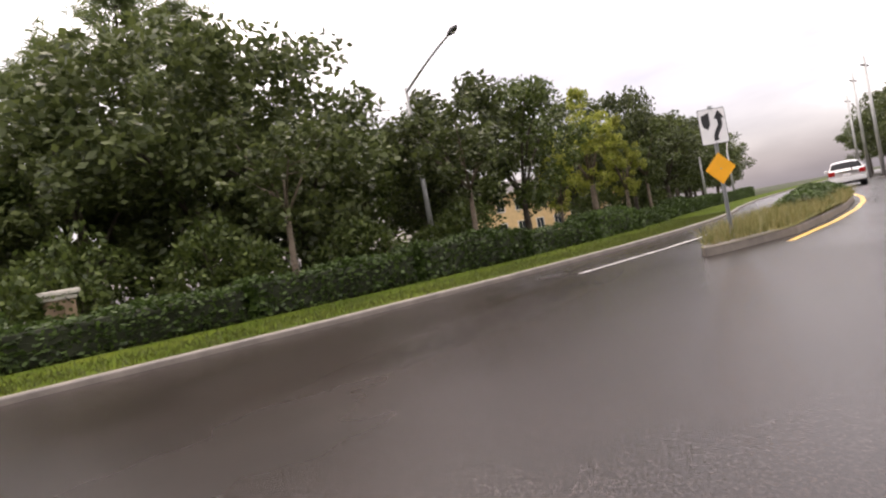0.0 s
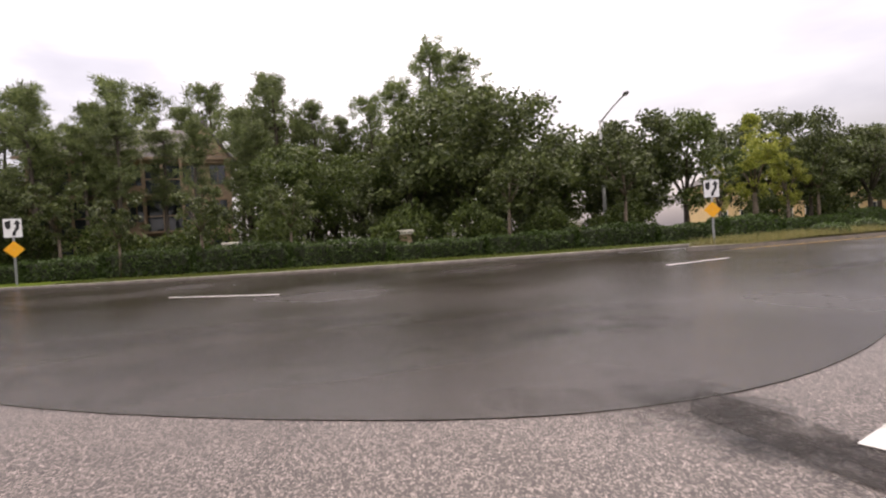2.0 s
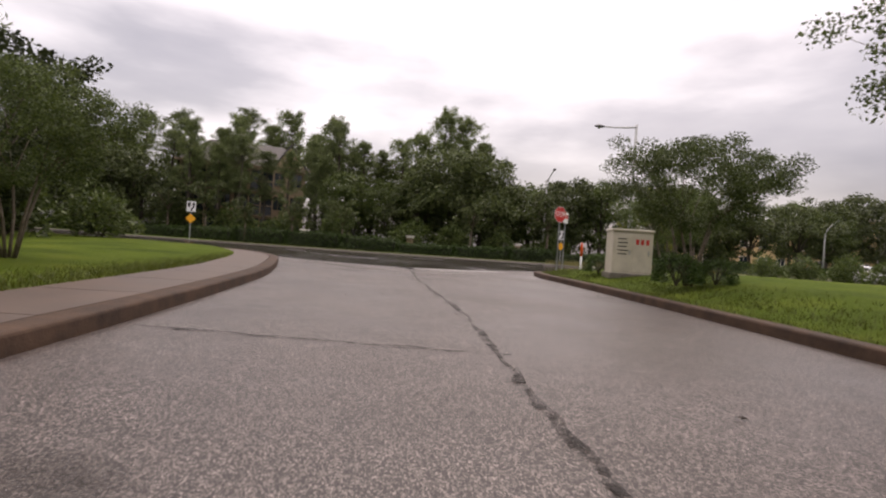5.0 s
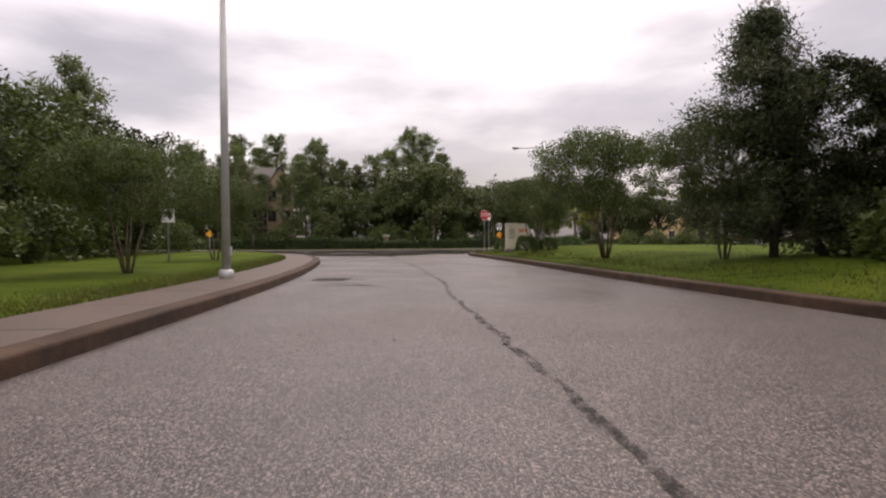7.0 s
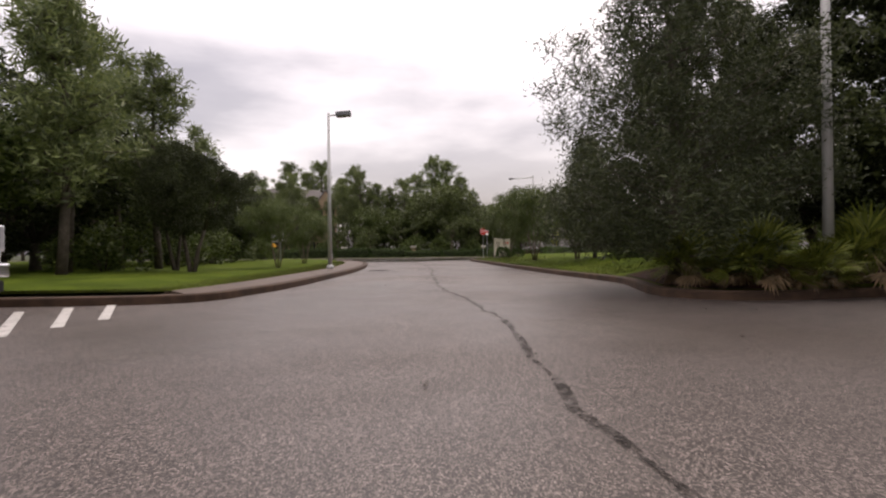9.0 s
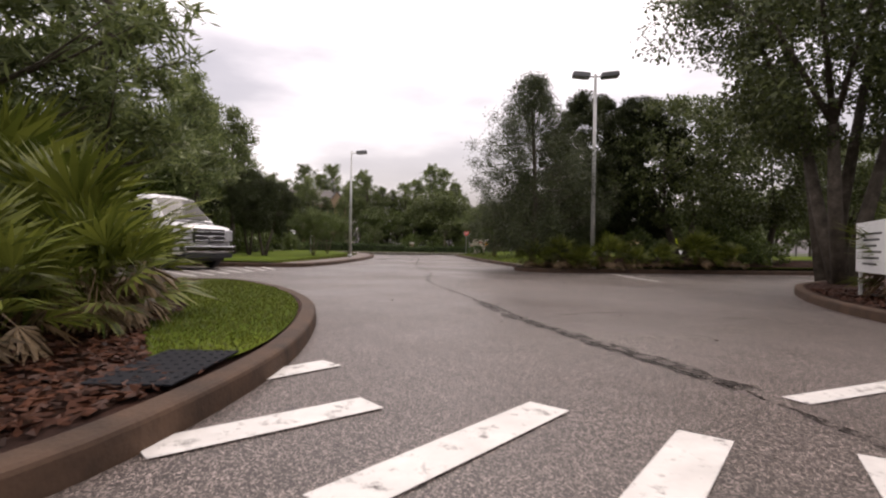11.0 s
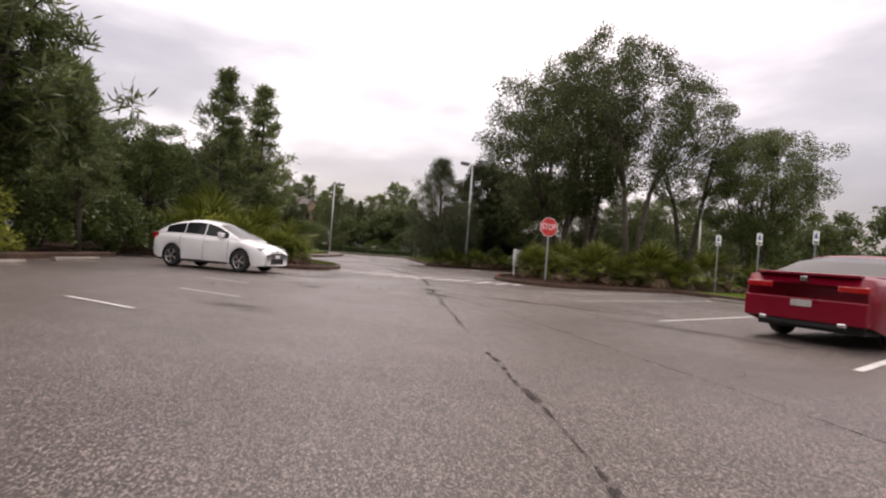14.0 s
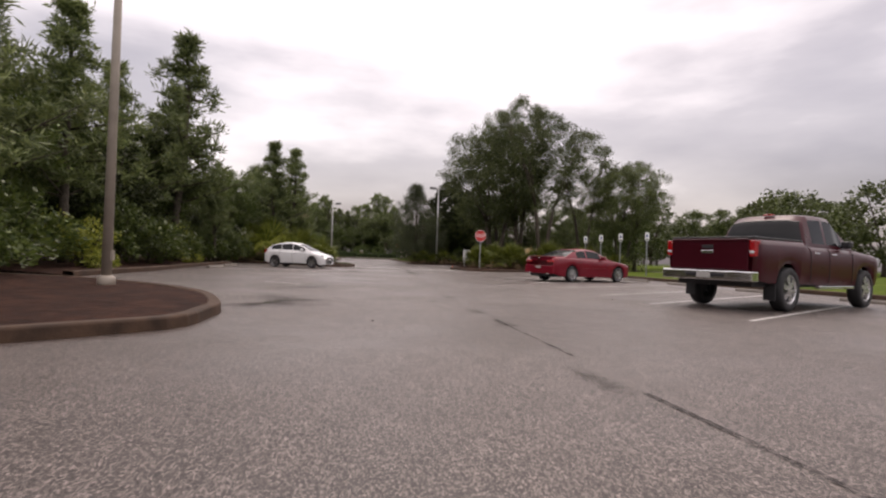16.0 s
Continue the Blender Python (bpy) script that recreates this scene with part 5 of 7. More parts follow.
q = inside(nose_grass, g.uniform((-4.5, -27), (-1, -19.5), (26000, 2)))
blades("grass", np.column_stack([q, np.full(len(q), 0.145)]), M_BLADE, "short wet grass at the island nose", 1, 0.012, 0.038)
q = inside(med, g.uniform((9, 36), (24, 43), (60000, 2)))
blades("grass", np.column_stack([q, np.full(len(q), 0.16)]), M_DRYBLADE, "tall dry grass tufts on the median", 2, 0.10, 0.36)
edge = offset(left_kerb, 1.43)
q = []
for (x0, y0), (x1, y1) in zip(edge, edge[1:]):
    if y0 > 24 or y0 < -9.5 or x0 < -9:
        continue
    k = int(900 * math.hypot(x1 - x0, y1 - y0))
    u = g.uniform(size=k)
    o = np.abs(g.normal(size=k)) * 0.7
    q.append(np.column_stack([x0 + (x1 - x0) * u - o, y0 + (y1 - y0) * u, np.full(k, 0.13)]))
q = np.concatenate(q)
blades("grass", q, M_BLADE, "wet lawn grass along the footpath edge", 3, 0.03, 0.09)
q = []
for line, off, lo, hi in ((offset(right_kerb[::-1], 0.28)[::-1], 0.9, -5.0, 24.0), ([(x, north(x) + 0.24) for x in range(-14, 26)], 1.4, 30.0, 70.0)):
    for (x0, y0), (x1, y1) in zip(line, line[1:]):
        if not lo < y0 < hi or x0 > 26:
            continue
        k = int(700 * math.hypot(x1 - x0, y1 - y0))
        u, o = g.uniform(size=k), np.abs(g.normal(size=k)) * off
        px, py = x0 + (x1 - x0) * u, y0 + (y1 - y0) * u
        if lo < 0:
            q.append(np.column_stack([px + o, py, [0.12 + east_rise(a, b) for a, b in zip(px + o, py)]]))
        else:
            q.append(np.column_stack([px, py + o, np.full(k, 0.085)]))
q = np.concatenate(q)
blades("grass", q, M_BLADE, "wet lawn grass along the kerbs", 4, 0.03, 0.10)


# ---------- signs, lamps, street furniture ----------
def text_mesh(body, size, depth=0.003):
    cu = bpy.data.curves.new("lettering", "FONT")
    cu.body, cu.size, cu.extrude, cu.align_x, cu.align_y = body, size, depth, "CENTER", "CENTER"
    ob = bpy.data.objects.new("lettering", cu)
    scene.collection.objects.link(ob)
    me = bpy.data.meshes.new_from_object(ob.evaluated_get(bpy.context.evaluated_depsgraph_get()))
    bpy.data.objects.remove(ob)
    bpy.data.curves.remove(cu)
    return me


FACE = Matrix.Rotation(radians(90), 4, "X")      # lays the xy plane upright, facing -y


def plate(outline, depth, z0=0.0):
    bm = bmesh.new()
    prism(bm, outline, z0, z0 + depth)
    return bm


def ngon(r, n, turn=0.0):
    return [(r * math.cos(turn + 2 * math.pi * k / n), r * math.sin(turn + 2 * math.pi * k / n)) for k in range(n)]


def rect(w, h, r=0.03):
    out = []
    for cx, cy, a in ((w / 2 - r, h / 2 - r, 0), (-w / 2 + r, h / 2 - r, 90), (-w / 2 + r, -h / 2 + r, 180), (w / 2 - r, -h / 2 + r, 270)):
        out += [(cx + r * math.cos(radians(a + b)), cy + r * math.sin(radians(a + b))) for b in (0, 30, 60, 90)]
    return out


def channel_post(h, parent, mat=None, w=0.05):
    bm = bmesh.new()
    for x0, x1, y0, y1 in ((-w / 2, w / 2, 0.0, 0.006), (-w / 2, -w / 2 + 0.006, -0.02, 0.0), (w / 2 - 0.006, w / 2, -0.02, 0.0), (-w / 2 - 0.012, -w / 2 + 0.004, -0.026, -0.02), (w / 2 - 0.004, w / 2 + 0.012, -0.026, -0.02)):
        box(bm, x0, x1, y0, y1, -0.3, h)
    return part("post", bm, mat or M_GALV, parent)


def bolts(parent, zs):
    for z in zs:
        bm = bmesh.new()
        tube(bm, [(0, -0.04, z), (0, -0.048, z)], [0.012, 0.010], 8)
        part("bolt", bm, M_GALV, parent)


def stop_sign(x, y, z, turn, centre, size, label):
    s = thing("stop_sign", label, "stop sign", "stop signs", at(x, y, z, turn))
    channel_post(centre + size * 0.4, s)
    r = size / 2 / math.cos(math.pi / 8)
    up = Matrix.Translation((0, -0.03, centre)) @ FACE
    part("border", plate(ngon(r, 8, math.pi / 8), 0.003), M_SIGN_WHITE, s, "white reflective border", m=up)
    face = part("plate", plate(ngon(r * 0.945, 8, math.pi / 8), 0.002, 0.003), M_SIGN_RED, s, m=up)
    put("lettering", text_mesh("STOP", size * 0.42), M_SIGN_WHITE, s, "white capital letters STOP", up @ Matrix.Translation((0, 0, 0.007)) @ Matrix.Diagonal((0.82, 1.12, 1, 1)))
    bolts(s, (centre - size * 0.36, centre + size * 0.36))
    return s


def keep_right(x, y, z, turn, k, label, p=1.0):
    s = thing("keep_right_sign", label, "traffic sign", "median signs", at(x, y, z, turn, k))
    channel_post(2.35, s)
    up = Matrix.Translation((0, -0.03, 1.98)) @ FACE @ Matrix.Scale(p, 4)
    part("border", plate(rect(0.61, 0.76), 0.003), M_BLACK, s, "thin black border", m=up)
    part("plate", plate(rect(0.585, 0.735), 0.002, 0.003), M_SIGN_WHITE, s, m=up)
    part("island_symbol", plate([(-0.24, 0.24), (-0.06, 0.30), (-0.06, 0.05), (-0.12, -0.06), (-0.2, -0.02), (-0.24, 0.08)], 0.002, 0.006), M_BLACK, s, "black island symbol", m=up)
    line = smooth_line([(0.03, -0.31), (0.035, -0.2), (0.10, -0.08), (0.155, 0.02), (0.15, 0.17)], 6)
    bm = bmesh.new()
    strip(bm, line, 0.10, 0.0075)
    bm.faces.new([bm.verts.new(p) for p in ((0.03, 0.15, 0.0075), (0.27, 0.15, 0.0075), (0.15, 0.33, 0.0075))])
    part("arrow", bm, M_BLACK, s, "black curved arrow", m=up)
    dn = Matrix.Translation((0, -0.03, 1.22)) @ FACE @ Matrix.Scale(p, 4)
    part("diamond", plate(ngon(0.34, 4, 0), 0.004), M_SIGN_YELLOW, s, "amber diamond object marker", m=dn)
    bolts(s, (1.7, 2.26, 1.22))
    return s


stop_sign(6.0, 24.6, 0.2, 28, 2.23, 0.62, "red octagonal stop sign on a steel post by the lawn corner")
stop_sign(7.46, -27.25, 0.15, 4, 2.23, 0.77, "red octagonal stop sign on a steel post in the mulch")
keep_right(9.98, 37.1, 0.19, -30, 0.93, "white traffic sign with black arrow and amber diamond on the median", 0.84)
keep_right(-16.56, 46.33, 0.15, 20, 1.22, "white traffic sign with black arrow and amber diamond on the verge", 0.9)


def parking_sign(x, y, z, turn):
    s = thing("parking_sign", "white parking sign with a dark symbol on a slim post", "parking sign", "bay signs", at(x, y, z, turn))
    channel_post(2.58, s)
    up = Matrix.Translation((0, -0.03, 2.3)) @ FACE
    part("plate", plate(rect(0.30, 0.46), 0.004), M_SIGN_WHITE, s, m=up)
    part("symbol", plate([(-0.03, 0.10), (0.03, 0.10), (0.04, 0.0), (0.10, -0.10), (0.03, -0.08), (-0.09, -0.10), (-0.07, 0.0)], 0.002, 0.004), M_BLUE, s, "dark blue symbol", m=up @ Matrix.Translation((0, 0.06, 0)))
    part("caption", plate(rect(0.24, 0.045, 0.005), 0.002, 0.004), M_BLACK, s, "dark illegible caption line", m=up @ Matrix.Translation((0, -0.14, 0)))
    part("caption", plate(rect(0.18, 0.03, 0.005), 0.002, 0.004), M_BLACK, s, "dark illegible caption line", m=up @ Matrix.Translation((0, -0.195, 0)))


for x, y in ((15.2, -27.2), (15.1, -29.8), (15.05, -32.5), (15.46, -34.8)):
    parking_sign(x, y, 0.12, 10)

# pedestrian warning sign by the far road edge
s = thing("warning_sign", "fluorescent yellow-green diamond warning sign on a post", "traffic sign", m=at(34.8, 36.2, 0.3, 14, 0.9))
channel_post(2.2, s)
part("diamond", plate(ngon(0.53, 4, 0), 0.004), M_SIGN_LIME, s, m=Matrix.Translation((0, -0.03, 1.85)) @ FACE)
part("symbol", plate([(-0.1, -0.2), (0.1, -0.2), (0.13, 0.1), (0, 0.24), (-0.13, 0.1)], 0.002, 0.004), M_BLACK, s, "plain black symbol", m=Matrix.Translation((0, -0.03, 1.85)) @ FACE)


def lamp_box(parent, x, z, turn=0.0):
    m = Matrix.Translation((x, 0, z)) @ Matrix.Rotation(turn, 4, "Y")
    part("lamp_head", soft_box(-0.33, 0.33, -0.2, 0.2, -0.09, 0.11, 0.03), M_LAMPHEAD, parent, "grey shoebox lamp head", m=m)
    bm = bmesh.new()
    box(bm, -0.26, 0.26, -0.15, 0.15, -0.102, -0.088)
    part("lens", bm, M_LENS, parent, m=m)


def lot_lamp(x, y, z, h, heads, label, turn=0.0, mat=None, lean=0.0):
    s = thing("lamp_post", label, "lamp post", "lot lamps", at(x, y, z, turn))
    s.rotation_euler[1] = radians(lean)
    bm = bmesh.new()
    tube(bm, [(0, 0, -0.2), (0, 0, h * 0.5), (0, 0, h)], [0.095, 0.078, 0.055], 12)
    part("pole", bm, mat or M_POLE, s, smooth=True)
    bm = bmesh.new()
    tube(bm, [(0, 0, -0.1), (0, 0, 0.12), (0, 0, 0.16)], [0.16, 0.16, 0.11], 12)
    part("base_cover", bm, mat or M_POLE, s, smooth=True)
    bm = bmesh.new()
    box(bm, 0.05, 0.07 + 0.045, -0.05, 0.05, 0.45, 0.65)
    part("hand_hole", bm, mat or M_POLE, s)
    for dx in heads:
        bm = bmesh.new()
        tube(bm, [(0, 0, h - 0.12), (dx * 0.6, 0, h - 0.08)], [0.035, 0.035], 8)
        part("arm", bm, mat or M_POLE, s)
        lamp_box(s, dx, h - 0.06, -0.10 * (1 if dx > 0 else -1))
    return s


lot_lamp(-3.86, 4.05, 0.16, 6.85, (0.66,), "pale steel lamp post with one shoebox head on the lawn")
lot_lamp(7.05, -10.5, 0.22, 7.5, (-0.55, 0.55), "pale steel lamp post with two shoebox heads in the planting bed", -8)
lot_lamp(-5.9, -51.5, 0.14, 8.6, (0.62,), "tan painted lamp post rising from the mulch island", 0, M_POLE_BROWN, 0)
lot_lamp(28.8, -5.3, 0.15, 6.2, (0.5,), "slim pale lamp post behind the island trees")
lot_lamp(45.0, 36.5, 0.3, 7.5, (-0.62,), "distant pale lamp post beyond the lawn")


def street_lamp(x, y, z, turn, h, arm, rise, label):
    s = thing("street_lamp", label, "street lamp", "street lamps", at(x, y, z, turn))
    bm = bmesh.new()
    tube(bm, [(0, 0, -0.3), (0, 0, h * 0.5), (0, 0, h)], [0.12, 0.095, 0.065], 12)
    part("pole", bm, M_POLE, s, smooth=True)
    bm = bmesh.new()
    pts = [(0, 0, h - 0.15)] + [(arm * k / 6, 0, h - 0.15 + rise * math.sin(math.pi / 2 * k / 6 * 0.8) / math.sin(math.pi * 0.4)) for k in range(1, 7)]
    tube(bm, pts, [0.05] * 3 + [0.04] * 4, 8)
    part("arm", bm, M_POLE, s, smooth=True)
    tip = Vector(pts[-1])
    d = (tip - Vector(pts[-2])).normalized()
    head = bmesh.new()
    tube(head, [tip, tip + d * 0.12, tip + d * 0.40, tip + d * 0.62], [0.05, 0.10, 0.13, 0.05], 10)
    for v in head.verts:
        v.co.z = tip.z + (v.co.z - tip.z) * 0.75
    part("lamp_head", head, M_LAMPHEAD, s, "flat cobra lamp head", smooth=True)
    bm = bmesh.new()
    c = tip + d * 0.36
    tube(bm, [c - Vector((0, 0, 0.05)), c - Vector((0, 0, 0.125))], [0.10, 0.05], 10)
    part("lens", bm, M_LENS, s)
    return s


street_lamp(12.2, 32.05, 0.2, 196, 8.0, 2.1, -0.25, "tall weathered street lamp with a long horizontal arm")
street_lamp(12.2, 49.6, 0.0, -98, 7.15, 3.9, 0.5, "street lamp whose raised arm clears the treetops")
street_lamp(45, 57.2, 0.1, 20, 5.0, 2.0, 1.4, "street lamp with a raised arm along the verge")
street_lamp(60, 62.5, 0.1, 20, 5.4, 2.0, 1.4, "street lamp with a raised arm along the verge")
for x, y, h in ((62, 50, 11), (70, 53.5, 11), (88, 60, 11)):
    s = thing("utility_pole", "tall pale utility pole beside the distant road", "utility pole", "utility poles", at(x, y, 0.0))
    bm = bmesh.new()
    tube(bm, [(0, 0, -0.3), (0, 0, h)], [0.17, 0.11], 10)
    part("pole", bm, M_POLE, s, smooth=True)
    bm = bmesh.new()
    box(bm, -0.9, 0.9, -0.05, 0.05, h - 0.9, h - 0.78)
    part("crossarm", bm, M_BARK, s)

# cream utility cabinet with worn red lettering bars
s = thing("utility_cabinet", "cream utility cabinet with red markings beside round bushes", "utility cabinet", m=at(6.62, 19.5, 0.38, -10, 0.86))
part("body", soft_box(-0.62, 0.72, -0.55, 0.55, -0.1, 1.5, 0.02), M_CREAM, s)
part("lid", soft_box(-0.66, 0.76, -0.6, 0.6, 1.5, 1.58, 0.02), M_CREAM, s)
part("plinth", soft_box(-0.7, 0.8, -0.64, 0.64, -0.15, 0.06, 0.02), M_KERB_PALE, s)
for x0, x1 in ((-0.56, 0.02), (0.06, 0.66)):
    d = part("door", soft_box(x0, x1, -0.565, -0.55, 0.12, 1.44, 0.008), M_CREAM, s)
    part("handle", soft_box(x1 - 0.10, x1 - 0.06, -0.59, -0.565, 0.7, 0.86, 0.008), M_GALV, d)
for k in range(3):
    part("lettering_bar", soft_box(0.14 + 0.17 * k, 0.24 + 0.17 * k, -0.570, -0.566, 1.06, 1.24, 0.001, 1), M_SIGN_RED, s, "faded red illegible letter")
for k in range(5):
    part("notice_line", soft_box(-0.46, -0.16 + 0.04 * (k % 2), -0.570, -0.566, 0.7 + 0.13 * k, 0.74 + 0.13 * k, 0.001, 1), M_BLACK, s, "dark illegible notice line")

s = thing("marker_post", "white marker post with an orange top on the grass", "marker post", m=at(7.15, 25.05, 0.2))
bm = bmesh.new()
tube(bm, [(0, 0, -0.1), (0, 0, 0.62)], [0.045, 0.045], 10)
part("shaft", bm, M_SIGN_WHITE, s, smooth=True)
bm = bmesh.new()
tube(bm, [(0, 0, 0.62), (0, 0, 1.12), (0, 0, 1.17)], [0.05, 0.05, 0.02], 10)
part("cap", bm, M_REFLECTOR_ORANGE, s, "orange-red sleeve", smooth=True)
s = thing("bollard", "short white bollard on the grass", "bollard", m=at(8.0, 25.9, 0.15))
bm = bmesh.new()
tube(bm, [(0, 0, -0.1), (0, 0, 0.42), (0, 0, 0.47)], [0.06, 0.06, 0.03], 10)
part("shaft", bm, M_SIGN_WHITE, s, smooth=True)

s = thing("notice_board", "wide white notice board with illegible print in the mulch", "notice board", m=at(7.65, -22.3, 0.13, 241, 0.85))
for dx in (-0.9, 0.9):
    part("leg", soft_box(dx - 0.03, dx + 0.03, -0.03, 0.03, -0.1, 1.5, 0.006), M_SIGN_WHITE, s)
part("panel", soft_box(-1.1, 1.1, -0.045, -0.03, 0.52, 1.55, 0.006), M_SIGN_WHITE, s)
for k in range(6):
    part("print_line", soft_box(-0.6, 0.3 + 0.3 * ((k * 7) % 3) / 2, -0.049, -0.045, 0.68 + 0.12 * k, 0.72 + 0.12 * k, 0.001, 1), M_BLACK, s, "grey illegible print line")
s = thing("fire_hydrant", "yellow fire hydrant standing in the mulch", "fire hydrant", m=at(10.2, -20.2, 0.12))
bm = bmesh.new()
tube(bm, [(0, 0, -0.05), (0, 0, 0.06), (0, 0, 0.08), (0, 0, 0.5), (0, 0, 0.53), (0, 0, 0.62), (0, 0, 0.70)], [0.15, 0.15, 0.10, 0.10, 0.13, 0.11, 0.03], 12)
part("barrel", bm, M_SIGN_YELLOW, s, smooth=True)
for a in ((0.1, 0, 0.38), (-0.1, 0, 0.38), (0, -0.1, 0.34)):
    bm = bmesh.new()
    tube(bm, [Vector(a) * 0.8 + Vector((0, 0, a[2] * 0.2)), Vector((a[0] * 1.7, a[1] * 1.7, a[2]))], [0.05, 0.05], 10)
    part("nozzle", bm, M_SIGN_YELLOW, s)
s = thing("marker_flag", "small orange marker on the island kerb", "marker", m=at(5.95, -25.2, 0.13, 0, 0.7))
bm = bmesh.new()
tube(bm, [(0, 0, 0), (0, 0, 0.14), (0, 0, 0.18)], [0.05, 0.035, 0.01], 8)
part("cone", bm, M_REFLECTOR_ORANGE, s, smooth=True)

# back of a small sign on the west lawn
s = thing("lawn_sign", "small pale square sign on a thin post on the lawn", "traffic sign", m=at(-7.75, 11.7, 0.2, -12))
channel_post(1.85, s)
part("plate", plate(rect(0.46, 0.46), 0.004), M_SIGN_WHITE, s, m=Matrix.Translation((0, -0.03, 1.6)) @ FACE)
part("symbol", plate([(-0.10, 0.16), (0.12, 0.12), (0.16, -0.04), (0.05, -0.16), (-0.02, 0.0)], 0.002, 0.004), M_BLACK, s, "plain dark symbol", m=Matrix.Translation((0, -0.03, 1.6)) @ FACE)
# second post and plate beside the stop sign, modelling a sign's reflection as an object
s = thing("small_sign", "red and white plate on a second post standing in for a sign's reflection", "traffic sign", m=at(6.42, 25.2, 0.2, 40))
channel_post(2.3, s)
part("plate", plate(rect(0.34, 0.44), 0.004), M_SIGN_WHITE, s, m=Matrix.Translation((0, -0.03, 2.15)) @ FACE)
part("band", plate(rect(0.28, 0.16, 0.02), 0.002, 0.004), M_SIGN_RED, s, "red band of the mirrored plate", m=Matrix.Translation((0, -0.03, 2.2)) @ FACE)
# dark tactile mat where the island kerb drops to the crossing
s = thing("tactile_mat", "dark rubber tactile mat lying on the kerb beside the crossing", "tactile mat", m=at(-1.55, -27.36, 0.15, -4, 1.0))
part("mat", soft_box(-0.24, 0.24, -0.45, 0.45, 0.0, 0.012, 0.004), M_RUBBER, s)
dome = bmesh.new()
tube(dome, [(0, 0, 0.010), (0, 0, 0.016), (0, 0, 0.018)], [0.016, 0.013, 0.005], 8)
dome_mesh = part("dome", dome, M_RUBBER, s, m=Matrix.Translation((-0.19, -0.40, 0))).data
for k in range(1, 54):
    put("dome", dome_mesh, None, s, m=Matrix.Translation((-0.19 + 0.076 * (k % 6), -0.40 + 0.1 * (k // 6), 0)))

# storm drain grate in the gutter: frame and bars
s = thing("drain_grate", "cast iron storm drain grate in the gutter", "drain grate", m=at(-1.78, 5.1, 0.0, -14, 0.9))
# no hollow here: a thin black sheet paints the drain's dark depth
bm = bmesh.new()
box(bm, -0.40, 0.40, -0.30, 0.30, -0.004, 0.0005)
part("sump_shade", bm, M_BLACK, s, "black sheet painted as the unlit depth below the bars")
for x0, x1, y0, y1 in ((-0.42, 0.42, -0.33, -0.28), (-0.42, 0.42, 0.28, 0.33), (-0.42, -0.37, -0.28, 0.28), (0.37, 0.42, -0.28, 0.28)):
    part("frame_bar", soft_box(x0, x1, y0, y1, -0.003, 0.014, 0.004, 1), M_IRON, s)
for k in range(9):
    part("grate_bar", soft_box(-0.372 + 0.083 * k - 0.008, -0.372 + 0.083 * k + 0.018, -0.28, 0.28, -0.002, 0.010, 0.003, 1), M_IRON, s)
for k in range(3):
    part("cross_bar", soft_box(-0.37, 0.37, -0.155 + 0.15 * k, -0.13 + 0.15 * k, -0.002, 0.008, 0.003, 1), M_IRON, s)

# wheel stops
ws = thing("wheel_stop", "worn concrete wheel stop at the head of a parking bay", "wheel stop", "wheel stops", at(12.7, -35.2, 0.0, 100))
bm = bmesh.new()
prof = [(-0.09, 0), (-0.08, 0.07), (-0.05, 0.115), (0.05, 0.115), (0.08, 0.07), (0.09, 0)]
lo = [bm.verts.new((-0.85, y, z - 0.012)) for y, z in prof]
hi = [bm.verts.new((0.85, y, z - 0.012)) for y, z in prof]
for i in range(len(prof) - 1):
    bm.faces.new((lo[i], lo[i + 1], hi[i + 1], hi[i]))
bm.faces.new(lo)
bm.faces.new(hi)
part("block", bm, M_KERB_PALE, ws)
for y in (-32.0, -38.6, -42.2, -46.3, -50.4, -54.5):
    copy_thing(ws, at(12.5 + (-y - 32) * 0.03, y + 0.0, 0.0, 100))
copy_thing(ws, at(-7.6, -33.2, 0, 82))
copy_thing(ws, at(-7.5, -36.6, 0, 82))


# gate pillars behind the hedge
def pillar(x, y, h, w, label, mat):
    s = thing("gate_pillar", label, "pillar", "gate pillars", at(x, y, 0.07, 5))
    part("shaft", soft_box(-w / 2, w / 2, -w / 2, w / 2, -0.1, h, 0.02), mat, s)
    part("neck", soft_box(-w / 2 - 0.05, w / 2 + 0.05, -w / 2 - 0.05, w / 2 + 0.05, h, h + 0.09, 0.02), M_TRIM, s)
    part("cap", soft_box(-w / 2 - 0.12, w / 2 + 0.12, -w / 2 - 0.12, w / 2 + 0.12, h + 0.09, h + 0.22, 0.04), M_TRIM, s, "stepped cream cap")


pillar(0.43, 47.35, 1.2, 0.6, "tan stucco pillar with a stepped cream cap by the hedge", M_STUCCO_TAN)
pillar(-8.4, 49.6, 1.15, 0.6, "cream-capped pillar rising above the hedge", M_TRIM)
pillar(9.3, 47.4, 1.15, 0.6, "tan stucco pillar with a stepped cream cap by the hedge", M_STUCCO_TAN)


